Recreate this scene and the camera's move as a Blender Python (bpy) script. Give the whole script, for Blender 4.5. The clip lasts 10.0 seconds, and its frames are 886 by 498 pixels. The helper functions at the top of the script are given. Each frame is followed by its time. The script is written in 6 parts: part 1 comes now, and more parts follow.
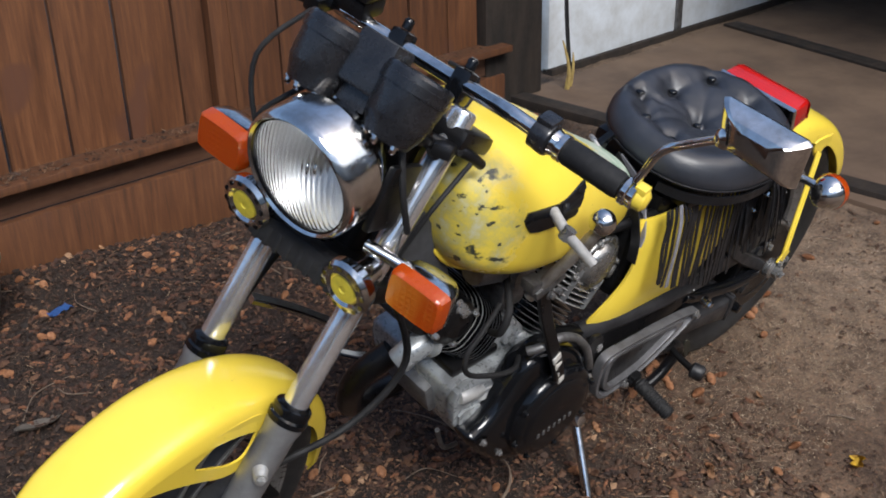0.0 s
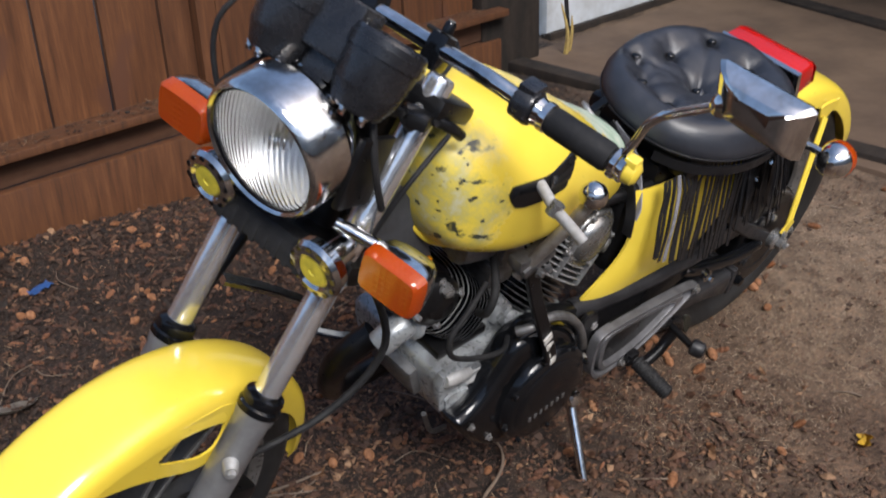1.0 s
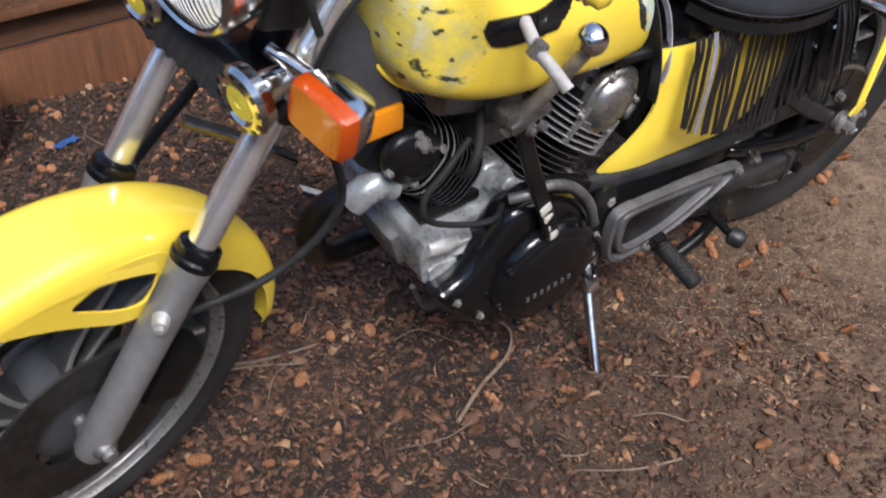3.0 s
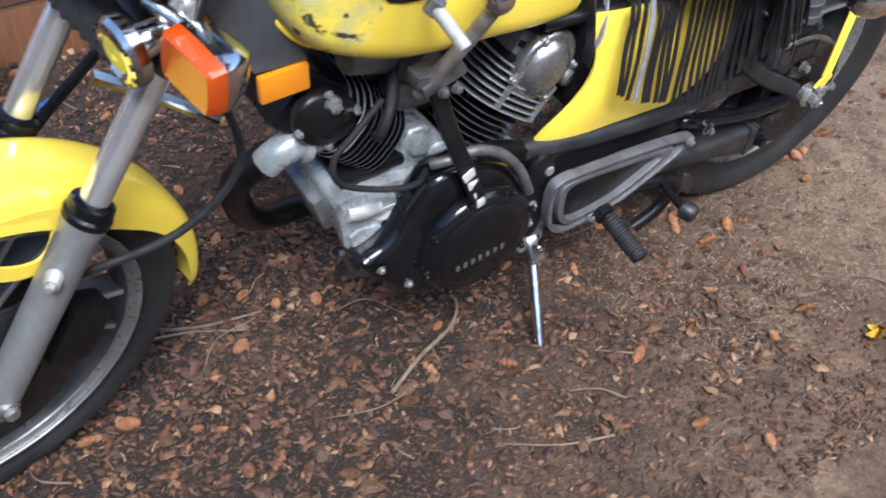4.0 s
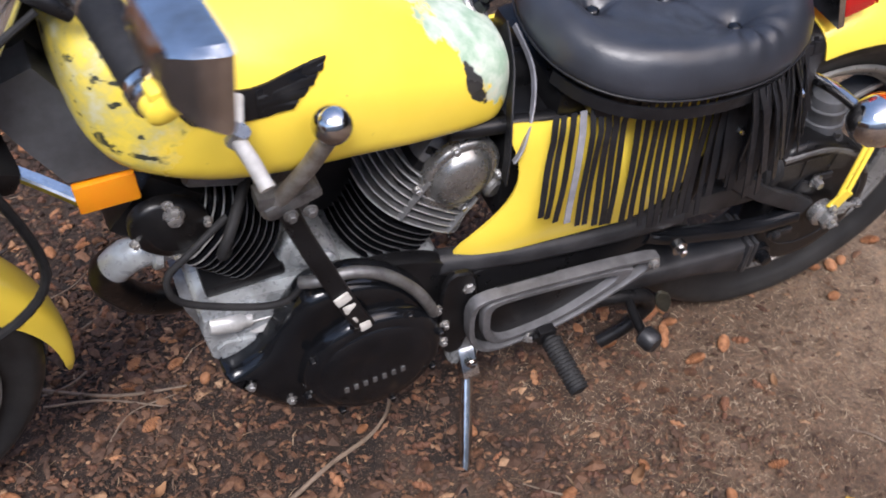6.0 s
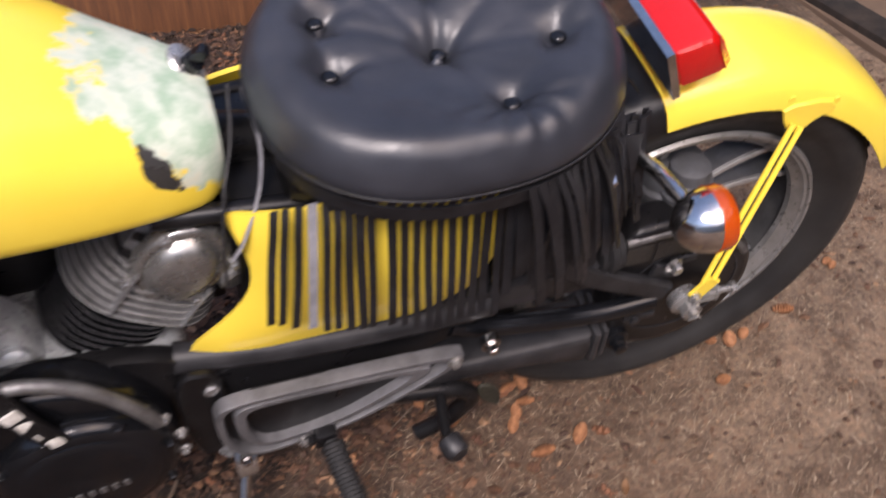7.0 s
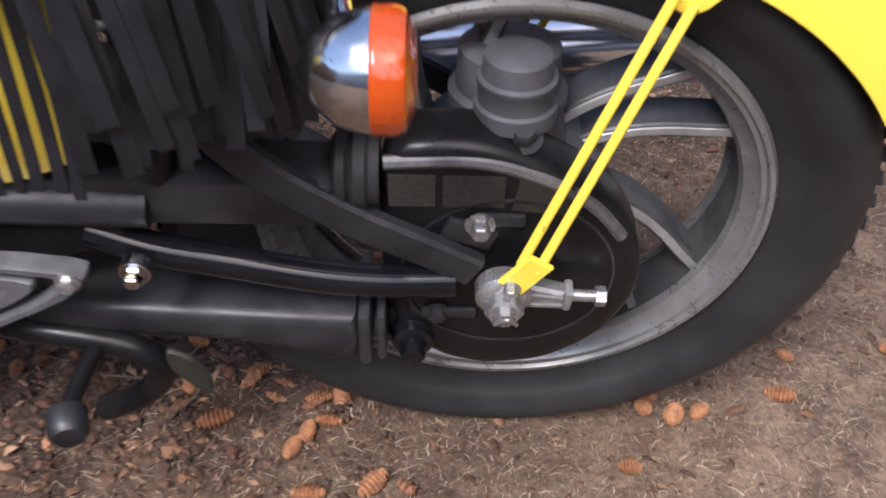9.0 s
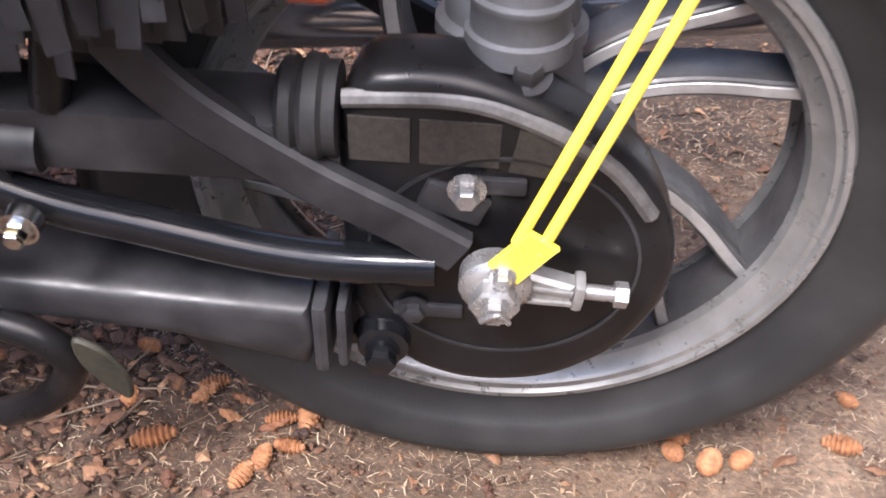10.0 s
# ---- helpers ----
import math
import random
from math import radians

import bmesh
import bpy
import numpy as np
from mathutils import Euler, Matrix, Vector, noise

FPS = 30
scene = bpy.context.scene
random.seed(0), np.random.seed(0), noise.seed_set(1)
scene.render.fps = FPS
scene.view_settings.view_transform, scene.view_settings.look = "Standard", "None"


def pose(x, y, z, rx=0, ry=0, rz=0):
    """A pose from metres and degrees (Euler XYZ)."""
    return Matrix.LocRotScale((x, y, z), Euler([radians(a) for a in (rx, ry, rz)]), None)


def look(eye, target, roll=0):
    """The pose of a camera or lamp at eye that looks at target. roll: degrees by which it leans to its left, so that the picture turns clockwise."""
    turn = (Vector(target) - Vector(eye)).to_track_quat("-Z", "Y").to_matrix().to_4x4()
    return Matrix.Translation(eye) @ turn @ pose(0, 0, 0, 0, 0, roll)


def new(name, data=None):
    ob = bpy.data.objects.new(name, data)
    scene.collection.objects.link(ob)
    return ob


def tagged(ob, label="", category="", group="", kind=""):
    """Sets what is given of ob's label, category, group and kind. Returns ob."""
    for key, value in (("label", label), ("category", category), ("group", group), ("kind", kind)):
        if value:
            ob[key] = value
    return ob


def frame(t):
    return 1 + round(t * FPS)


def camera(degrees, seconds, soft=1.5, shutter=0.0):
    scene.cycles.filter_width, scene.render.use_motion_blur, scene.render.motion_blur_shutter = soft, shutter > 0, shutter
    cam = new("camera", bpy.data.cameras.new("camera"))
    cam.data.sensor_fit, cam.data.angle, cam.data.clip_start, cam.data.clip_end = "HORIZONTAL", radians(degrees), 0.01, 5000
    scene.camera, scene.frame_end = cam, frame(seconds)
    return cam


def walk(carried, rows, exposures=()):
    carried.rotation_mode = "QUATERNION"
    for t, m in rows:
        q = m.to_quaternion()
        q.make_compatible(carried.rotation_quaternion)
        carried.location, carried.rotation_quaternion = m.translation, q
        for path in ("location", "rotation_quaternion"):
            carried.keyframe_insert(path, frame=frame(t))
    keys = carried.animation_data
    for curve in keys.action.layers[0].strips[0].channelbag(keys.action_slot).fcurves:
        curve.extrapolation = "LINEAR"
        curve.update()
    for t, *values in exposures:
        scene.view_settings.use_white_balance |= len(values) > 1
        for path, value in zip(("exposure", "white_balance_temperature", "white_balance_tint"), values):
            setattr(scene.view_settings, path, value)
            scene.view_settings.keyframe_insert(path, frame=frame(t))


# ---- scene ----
cam = camera(44.6, 10.0, soft=1.8, shutter=0.6)
# seconds, eye, target, roll
PATH = [
    (0, (-2.09, -1.392, 1.457), (-0.888, -0.052, 0.586), -1.5),
    (0.5, (-2.056, -1.37, 1.446), (-0.858, -0.037, 0.559), -2.0),
    (1, (-1.998, -1.344, 1.424), (-0.823, -0.016, 0.499), -2.2),
    (1.5, (-1.938, -1.337, 1.391), (-0.84, 0.011, 0.402), -1.8),
    (2, (-1.885, -1.349, 1.363), (-0.831, 0.016, 0.349), -2.2),
    (2.5, (-1.832, -1.351, 1.312), (-0.823, 0.032, 0.278), -2.9),
    (2.7, (-1.807, -1.345, 1.295), (-0.82, 0.038, 0.24), -2.7),
    (4, (-1.617, -1.438, 1.23), (-0.732, -0.029, 0.12), -2.7),
    (4.5, (-1.515, -1.404, 1.244), (-0.649, 0.008, 0.123), -2.4),
    (5, (-1.389, -1.324, 1.264), (-0.566, 0.092, 0.115), -2.1),
    (5.2, (-1.346, -1.311, 1.271), (-0.513, 0.092, 0.114), -2.0),
    (6.3, (-1.022, -1.401, 1.274), (-0.506, 0.163, 0.14), -3.9),
    (6.5, (-0.911, -1.35, 1.285), (-0.427, 0.181, 0.093), -4.9),
    (7, (-0.674, -1.217, 1.259), (-0.183, 0.304, 0.056), -1.8),
    (7.1, (-0.643, -1.194, 1.252), (-0.159, 0.332, 0.054), -1.6),
    (7.5, (-0.53, -1.168, 1.233), (-0.128, 0.353, -0.002), -1.5),
    (8, (-0.26, -1.176, 1.146), (-0.166, 0.464, 0.006), -0.1),
    (8.5, (-0.12, -1.095, 0.978), (-0.07, 0.556, -0.149), 1.1),
    (9, (-0.063, -0.969, 0.811), (-0.038, 0.714, -0.269), 1.3),
    (9.5, (-0.037, -0.893, 0.719), (-0.034, 0.831, -0.295), 2.1),
    (10, (-0.017, -0.825, 0.657), (-0.069, 0.91, -0.338), 2.8),
]

# ---------------------------------------------------------------- light
EXPOSURES = [(0.0, 0.62, 6400, 10), (1.0, 0.68, 6500, 12), (2.5, 0.88, 6550, 14), (4.0, 1.48, 5800, 8), (4.5, 1.6, 5700, 5), (5.0, 1.52, 5950, 6), (6.5, 1.1, 6500, 21), (7.0, 1.04, 6850, 23), (7.5, 0.9, 7450, 24), (8.0, 1.0, 8100, 22), (8.5, 0.98, 6900, 19), (9.2, 1.68, 6200, 17), (10.0, 2.34, 6350, 18)]
walk(cam, [(t, look(eye, target, roll)) for t, eye, target, roll in PATH], EXPOSURES)

world = bpy.data.worlds.new("overcast_sky")
scene.world = world
world.use_nodes = True
wn = world.node_tree.nodes
wl = world.node_tree.links
sky = wn.new("ShaderNodeTexSky")
sky.sky_type = "NISHITA"
sky.sun_disc = False
sky.sun_elevation = radians(44)
sky.sun_rotation = radians(156)
sky.air_density, sky.dust_density, sky.ozone_density = 1.0, 2.0, 1.0
wn["Background"].inputs["Strength"].default_value = 0.13
wl.new(sky.outputs["Color"], wn["Background"].inputs["Color"])

sun = new("sun", bpy.data.lights.new("sun", "SUN"))
sun.data.energy, sun.data.angle, sun.data.color = 2.3, radians(20), (1.0, 0.97, 0.93)
sun.matrix_world = look((-1.8, -4.0, 4.2), (0, 0, 0))


# ---------------------------------------------------------------- materials
def shader(name, base, rough=0.5, metal=0.0, coat=0.0, spec=0.5):
    m = bpy.data.materials.new(name)
    m.use_nodes = True
    b = m.node_tree.nodes["Principled BSDF"]
    b.inputs["Base Color"].default_value = (*base, 1)
    b.inputs["Roughness"].default_value = rough
    b.inputs["Metallic"].default_value = metal
    b.inputs["Coat Weight"].default_value = coat
    b.inputs["Coat Roughness"].default_value = 0.06
    b.inputs["Specular IOR Level"].default_value = spec
    return m, m.node_tree.nodes, m.node_tree.links, b


def noise_fac(n, l, scale, detail=4.0, rough=0.6, stretch=None):
    tc = n.new("ShaderNodeTexCoord")
    t = n.new("ShaderNodeTexNoise")
    t.inputs["Scale"].default_value, t.inputs["Detail"].default_value, t.inputs["Roughness"].default_value = scale, detail, rough
    if stretch:
        mp = n.new("ShaderNodeMapping")
        mp.inputs["Scale"].default_value = stretch
        l.new(tc.outputs["Object"], mp.inputs["Vector"])
        l.new(mp.outputs["Vector"], t.inputs["Vector"])
    else:
        l.new(tc.outputs["Object"], t.inputs["Vector"])
    return t.outputs["Fac"]


def ramp(n, l, fac, stops):
    r = n.new("ShaderNodeValToRGB")
    e = r.color_ramp.elements
    while len(e) < len(stops):
        e.new(0.5)
    for el, (p, col) in zip(e, stops):
        el.position, el.color = p, (*col, 1) if len(col) == 3 else col
    l.new(fac, r.inputs["Fac"])
    return r.outputs["Color"]


def grey(v):
    return (v, v, v)


def mix(n, l, fac, a, b, mode="MIX"):
    m = n.new("ShaderNodeMix")
    m.data_type, m.blend_type = "RGBA", mode
    for sock, val in ((m.inputs[0], fac), (m.inputs[6], a), (m.inputs[7], b)):
        if isinstance(val, (int, float)):
            sock.default_value = val
        elif isinstance(val, tuple):
            sock.default_value = (*val, 1)
        else:
            l.new(val, sock)
    return m.outputs[2]


def bump(n, l, b, height, strength=0.3, dist=0.002):
    k = n.new("ShaderNodeBump")
    k.inputs["Strength"].default_value, k.inputs["Distance"].default_value = strength, dist
    l.new(height, k.inputs["Height"])
    l.new(k.outputs["Normal"], b.inputs["Normal"])


def worn(name, base, alt, scale, rough=0.5, r2=None, metal=0.0, coat=0.0, bump_s=0.0, bump_scale=None, stretch=None, dist=0.001, spec=0.5):
    """A surface whose colour drifts between base and alt, with dirt in its gloss and a fine relief."""
    m, n, l, b = shader(name, base, rough, metal, coat, spec)
    f = noise_fac(n, l, scale, 5, 0.65, stretch)
    l.new(ramp(n, l, f, [(0.35, base), (0.68, alt)]), b.inputs["Base Color"])
    f2 = noise_fac(n, l, scale * 3.3, 4)
    l.new(ramp(n, l, f2, [(0.3, grey(rough)), (0.7, grey(rough if r2 is None else r2))]), b.inputs["Roughness"])
    if bump_s:
        bump(n, l, b, noise_fac(n, l, bump_scale or scale * 6, 4, 0.6, stretch), bump_s, dist)
    return m


CHROME = worn("chrome", (0.72, 0.73, 0.74), (0.5, 0.49, 0.47), 30, 0.07, 0.22, 1.0)
TUBE_CHROME = worn("worn tube chrome", (0.80, 0.81, 0.83), (0.64, 0.65, 0.67), 12, 0.13, 0.2, 0.85)
DULL_CHROME = worn("dull chrome", (0.42, 0.42, 0.415), (0.27, 0.265, 0.26), 45, 0.22, 0.38, 0.75)
SILVER = worn("slider alloy", (0.36, 0.37, 0.38), (0.27, 0.275, 0.28), 25, 0.34, 0.46, 0.7)
ALLOY = worn("cast alloy", (0.60, 0.61, 0.61), (0.36, 0.36, 0.35), 28, 0.28, 0.44, 0.45, bump_s=0.25, bump_scale=300)
DARK_ALLOY = worn("dull alloy", (0.22, 0.22, 0.22), (0.09, 0.088, 0.086), 35, 0.4, 0.6, 0.7, bump_s=0.25, bump_scale=300)
FIN_ALLOY = worn("dull fin alloy", (0.22, 0.225, 0.23), (0.11, 0.11, 0.112), 30, 0.36, 0.55, 0.5, bump_s=0.2, bump_scale=300)
PALE_ALLOY = worn("pale cast alloy", (0.40, 0.43, 0.445), (0.20, 0.208, 0.212), 22, 0.22, 0.38, 0.35, bump_s=0.3, bump_scale=300)
TYRE = worn("dusty tyre rubber", (0.010, 0.0105, 0.0115), (0.024, 0.024, 0.024), 7, 0.38, 0.6, bump_s=0.15, bump_scale=300, spec=0.4)
LABEL = worn("worn printed label", (0.03, 0.026, 0.022), (0.012, 0.011, 0.01), 160, 0.5, 0.7)
BOUNCE_WALL = worn("pale reflecting wall", (0.62, 0.61, 0.58), (0.5, 0.49, 0.46), 3, 0.7, 0.85, bump_s=0.2, bump_scale=20, stretch=(0.2, 1, 4))
GLOSS_ALLOY = worn("polished cast alloy", (0.32, 0.32, 0.31), (0.19, 0.187, 0.18), 24, 0.2, 0.36, 0.8)
BLACK = worn("black enamel", (0.0035, 0.004, 0.005), (0.007, 0.0075, 0.009), 22, 0.09, 0.2, spec=0.4)
SATIN = worn("satin black", (0.004, 0.004, 0.0045), (0.010, 0.010, 0.011), 16, 0.25, 0.42, spec=0.3)
DUSTY = worn("dusty black", (0.009, 0.0095, 0.011), (0.036, 0.036, 0.039), 12, 0.32, 0.55, spec=0.38)
RUBBER = worn("rubber", (0.008, 0.008, 0.009), (0.02, 0.02, 0.0205), 20, 0.6, 0.8, bump_s=0.3, bump_scale=400, spec=0.28)
PLASTIC = worn("black plastic", (0.010, 0.0105, 0.013), (0.018, 0.0185, 0.021), 30, 0.22, 0.34, bump_s=0.05, bump_scale=900, spec=0.55)
BRIGHT_BRACKET = worn("dull cast alloy", (0.34, 0.34, 0.33), (0.2, 0.2, 0.195), 40, 0.35, 0.5, 0.6)
BRACKET = worn("grey cast bracket", (0.15, 0.15, 0.158), (0.085, 0.085, 0.088), 30, 0.36, 0.55, 0.4)
RIM_LIP = worn("dull machined rim lip", (0.27, 0.27, 0.268), (0.185, 0.185, 0.18), 26, 0.24, 0.4, 0.6)
SPOKE_DARK = worn("dark cast spoke", (0.035, 0.036, 0.038), (0.075, 0.075, 0.075), 22, 0.4, 0.6, 0.2)
# pale grey that paints the light on the spokes' front edges
SPOKE_LIT = worn("lit spoke edge", (0.42, 0.42, 0.42), (0.26, 0.26, 0.255), 30, 0.3, 0.45, 0.5)
HUB_GREY = worn("hub grey", (0.075, 0.079, 0.088), (0.042, 0.043, 0.046), 18, 0.5, 0.7, 0.2)
STRAP = worn("grey strap", (0.15, 0.15, 0.165), (0.24, 0.24, 0.26), 60, 0.5)
WHITE_TAPE = worn("white tape", (0.62, 0.61, 0.57), (0.42, 0.4, 0.36), 90, 0.6)
TAN = worn("taped lever", (0.52, 0.51, 0.48), (0.34, 0.32, 0.29), 50, 0.5)
BROWN_METAL = worn("dull steel lever", (0.34, 0.32, 0.29), (0.18, 0.155, 0.13), 40, 0.4, 0.6, 0.6)
REFLECTOR = worn("silvered bowl", (0.86, 0.87, 0.88), (0.74, 0.75, 0.76), 40, 0.38, 0.5, 0.72)
DISC = worn("brake disc steel", (0.11, 0.108, 0.106), (0.06, 0.057, 0.055), 40, 0.35, 0.5, 0.9)


def yellow_paint(name, patches):
    m, n, l, b = shader(name, (0.82, 0.61, 0.07), 0.22, 0.0, 0.4)
    f = noise_fac(n, l, 5, 4)
    col = ramp(n, l, f, [(0.35, (0.82, 0.605, 0.058)), (0.7, (0.87, 0.665, 0.08))])
    chips = noise_fac(n, l, 90, 3, 0.5)
    col = mix(n, l, ramp(n, l, chips, [(0.735, grey(0)), (0.76, grey(0.6))]), col, (0.25, 0.18, 0.06))
    if patches:
        tc = n.new("ShaderNodeTexCoord")
        sep = n.new("ShaderNodeSeparateXYZ")
        l.new(tc.outputs["Object"], sep.inputs[0])

        def math(op, a, c):
            k = n.new("ShaderNodeMath")
            k.operation = op
            for s, v in zip(k.inputs, (a, c)):
                if isinstance(v, (int, float)):
                    s.default_value = v
                else:
                    l.new(v, s)
            return k.outputs[0]

        wob = noise_fac(n, l, 16, 4)
        # rubbed-through nose of the tank
        nose = math("ADD", math("MULTIPLY", math("ADD", sep.outputs["X"], 1.038), -9.0), math("MULTIPLY", math("SUBTRACT", wob, 0.5), 2.6))
        nose_f = ramp(n, l, nose, [(0.0, grey(0)), (0.5, grey(0.85))])
        filler = ramp(n, l, noise_fac(n, l, 34, 5, 0.7), [(0.38, (0.60, 0.48, 0.06)), (0.52, (0.42, 0.38, 0.13)), (0.66, (0.42, 0.44, 0.34))])
        col = mix(n, l, nose_f, col, filler)
        scrape = noise_fac(n, l, 44, 3, 0.5, (0.8, 1, 1.3))
        black_f = math("MULTIPLY", ramp(n, l, scrape, [(0.58, grey(0)), (0.62, grey(1))]), ramp(n, l, nose, [(0.1, grey(0)), (0.4, grey(1))]))
        col = mix(n, l, black_f, col, (0.03, 0.035, 0.025))
        # bare green-grey primer at the back of the tank
        rear = math("ADD", math("MULTIPLY", math("ADD", math("ADD", sep.outputs["X"], math("MULTIPLY", sep.outputs["Z"], 0.75)), 0.128), 14.0), math("MULTIPLY", math("SUBTRACT", noise_fac(n, l, 22, 4), 0.5), 1.3))
        rear_f = ramp(n, l, rear, [(0.42, grey(0)), (0.52, grey(1))])
        primer = ramp(n, l, noise_fac(n, l, 30, 5), [(0.35, (0.3, 0.42, 0.3)), (0.55, (0.52, 0.58, 0.48)), (0.72, (0.6, 0.56, 0.4))])
        col = mix(n, l, rear_f, col, primer)
        # one dark scrape along the edge of the primer
        ex = math("ADD", math("ADD", sep.outputs["X"], math("MULTIPLY", sep.outputs["Z"], 0.62)), 0.198)
        ez = math("SUBTRACT", math("SUBTRACT", sep.outputs["Z"], math("MULTIPLY", sep.outputs["X"], 0.62)), 1.155)
        far = math("ADD", math("MULTIPLY", math("MULTIPLY", ex, ex), 3600.0), math("MULTIPLY", math("MULTIPLY", ez, ez), 420.0))
        far = math("ADD", far, math("MULTIPLY", math("SUBTRACT", noise_fac(n, l, 40, 3), 0.5), 2.2))
        col = mix(n, l, ramp(n, l, far, [(0.55, grey(1)), (0.7, grey(0))]), col, (0.03, 0.03, 0.03))
        rough = mix(n, l, math("MAXIMUM", nose_f, rear_f), grey(0.24), grey(0.55))
        l.new(rough, b.inputs["Roughness"])
        b.inputs["Coat Weight"].default_value = 0.15
    l.new(col, b.inputs["Base Color"])
    bump(n, l, b, noise_fac(n, l, 60, 3), 0.05, 0.001)
    return m


YELLOW = yellow_paint("yellow paint", False)
TANK_PAINT = yellow_paint("scuffed yellow paint", True)


def leather():
    m, n, l, b = shader("black leather", (0.012, 0.012, 0.014), 0.32)
    l.new(ramp(n, l, noise_fac(n, l, 9, 4), [(0.3, (0.015, 0.017, 0.022)), (0.7, (0.031, 0.034, 0.043))]), b.inputs["Base Color"])
    l.new(ramp(n, l, noise_fac(n, l, 14, 4), [(0.3, grey(0.30)), (0.7, grey(0.46))]), b.inputs["Roughness"])
    tc = n.new("ShaderNodeTexCoord")
    v = n.new("ShaderNodeTexVoronoi")
    v.inputs["Scale"].default_value = 420
    l.new(tc.outputs["Object"], v.inputs["Vector"])
    h = mix(n, l, 0.93, v.outputs["Distance"], noise_fac(n, l, 26, 4, 0.55))
    bump(n, l, b, h, 0.28, 0.004)
    return m


LEATHER = leather()
FRINGE = worn("fringe leather", (0.0054, 0.0056, 0.007), (0.0145, 0.015, 0.0175), 30, 0.34, 0.55, spec=0.35)


def lens(name, col, rough=0.12, scale=150):
    m, n, l, b = shader(name, col, rough, 0.0, 0.4)
    b.inputs["Transmission Weight"].default_value = 0.25
    b.inputs["Subsurface Weight"].default_value = 0.25
    b.inputs["Subsurface Radius"].default_value = (0.02, 0.008, 0.003)
    tc = n.new("ShaderNodeTexCoord")
    v = n.new("ShaderNodeTexVoronoi")
    v.distance, v.inputs["Scale"].default_value, v.inputs["Randomness"].default_value = "CHEBYCHEV", scale, 0.0
    l.new(tc.outputs["Object"], v.inputs["Vector"])
    bump(n, l, b, v.outputs["Distance"], 0.35, 0.003)
    return m


AMBER = lens("amber lens", (0.52, 0.072, 0.005), 0.1, 110)
AMBER_LIGHT = lens("amber reflector", (0.95, 0.34, 0.01), 0.2, 260)
RED = lens("red lens", (0.62, 0.012, 0.010), 0.1, 90)
DARK_OLIVE = worn("dark olive enamel", (0.012, 0.012, 0.008), (0.028, 0.026, 0.017), 40, 0.5, 0.7)
HORN_YELLOW = worn("yellow enamel disc", (0.72, 0.6, 0.06), (0.5, 0.42, 0.05), 60, 0.35, 0.5)


def headlamp_glass():
    m, n, l, b = shader("headlamp glass", (0.97, 0.98, 0.98), 0.07)
    b.inputs["Transmission Weight"].default_value = 1.0
    b.inputs["IOR"].default_value = 1.45
    tc = n.new("ShaderNodeTexCoord")
    w = n.new("ShaderNodeTexWave")
    w.bands_direction = "Y"
    w.inputs["Scale"].default_value, w.inputs["Distortion"].default_value = 42, 0.4
    l.new(tc.outputs["Object"], w.inputs["Vector"])
    h = mix(n, l, 0.3, w.outputs["Fac"], noise_fac(n, l, 70, 2))
    bump(n, l, b, h, 0.22, 0.003)
    return m


GLASS = headlamp_glass()
MIRROR = shader("mirror glass", (0.9, 0.9, 0.9), 0.02, 1.0)[0]
DIAL_GLASS = shader("dial glass", (0.02, 0.02, 0.022), 0.05, 0.0, 1.0)[0]


def cedar():
    m, n, l, b = shader("stained cedar", (0.24, 0.085, 0.032), 0.72)
    grain = noise_fac(n, l, 5, 6, 0.7, (9, 9, 0.6))
    col = ramp(n, l, grain, [(0.28, (0.044, 0.016, 0.006)), (0.5, (0.102, 0.038, 0.013)), (0.72, (0.17, 0.070, 0.026))])
    info = n.new("ShaderNodeObjectInfo")
    tint = ramp(n, l, info.outputs["Random"], [(0.0, (0.74, 0.72, 0.7)), (1.0, (1.12, 1.1, 1.05))])
    col = mix(n, l, 1.0, col, tint, "MULTIPLY")
    knots = noise_fac(n, l, 5.5, 1, 0.3, (1, 1, 0.7))
    col = mix(n, l, ramp(n, l, knots, [(0.68, grey(0)), (0.73, grey(0.75))]), col, (0.09, 0.035, 0.018))
    l.new(col, b.inputs["Base Color"])
    l.new(ramp(n, l, grain, [(0.3, grey(0.62)), (0.7, grey(0.85))]), b.inputs["Roughness"])
    bump(n, l, b, grain, 0.35, 0.003)
    return m


CEDAR = cedar()
# fence cedar darkened to hold the shade under the ledge
SHADED_CEDAR = worn("shaded cedar", (0.055, 0.024, 0.012), (0.115, 0.052, 0.026), 9, 0.75, 0.9, bump_s=0.4, bump_scale=40, stretch=(0.2, 1, 3))
OLD_WOOD = worn("dark weathered wood", (0.008, 0.006, 0.0045), (0.035, 0.024, 0.017), 12, 0.8, 0.9, bump_s=0.5, bump_scale=40, stretch=(1, 1, 0.2))
WHITE_PANEL = worn("weathered white paint", (0.62, 0.66, 0.7), (0.45, 0.46, 0.46), 7, 0.5, 0.7, bump_s=0.1)
PLAIN_BROWN = worn("plain brown boards", (0.11, 0.085, 0.065), (0.08, 0.062, 0.05), 3, 0.8, 0.9, bump_s=0.3, bump_scale=20, stretch=(0.2, 1, 4))
YELLOW_WOOD = worn("pale split wood", (0.45, 0.33, 0.1), (0.25, 0.17, 0.07), 40, 0.7)


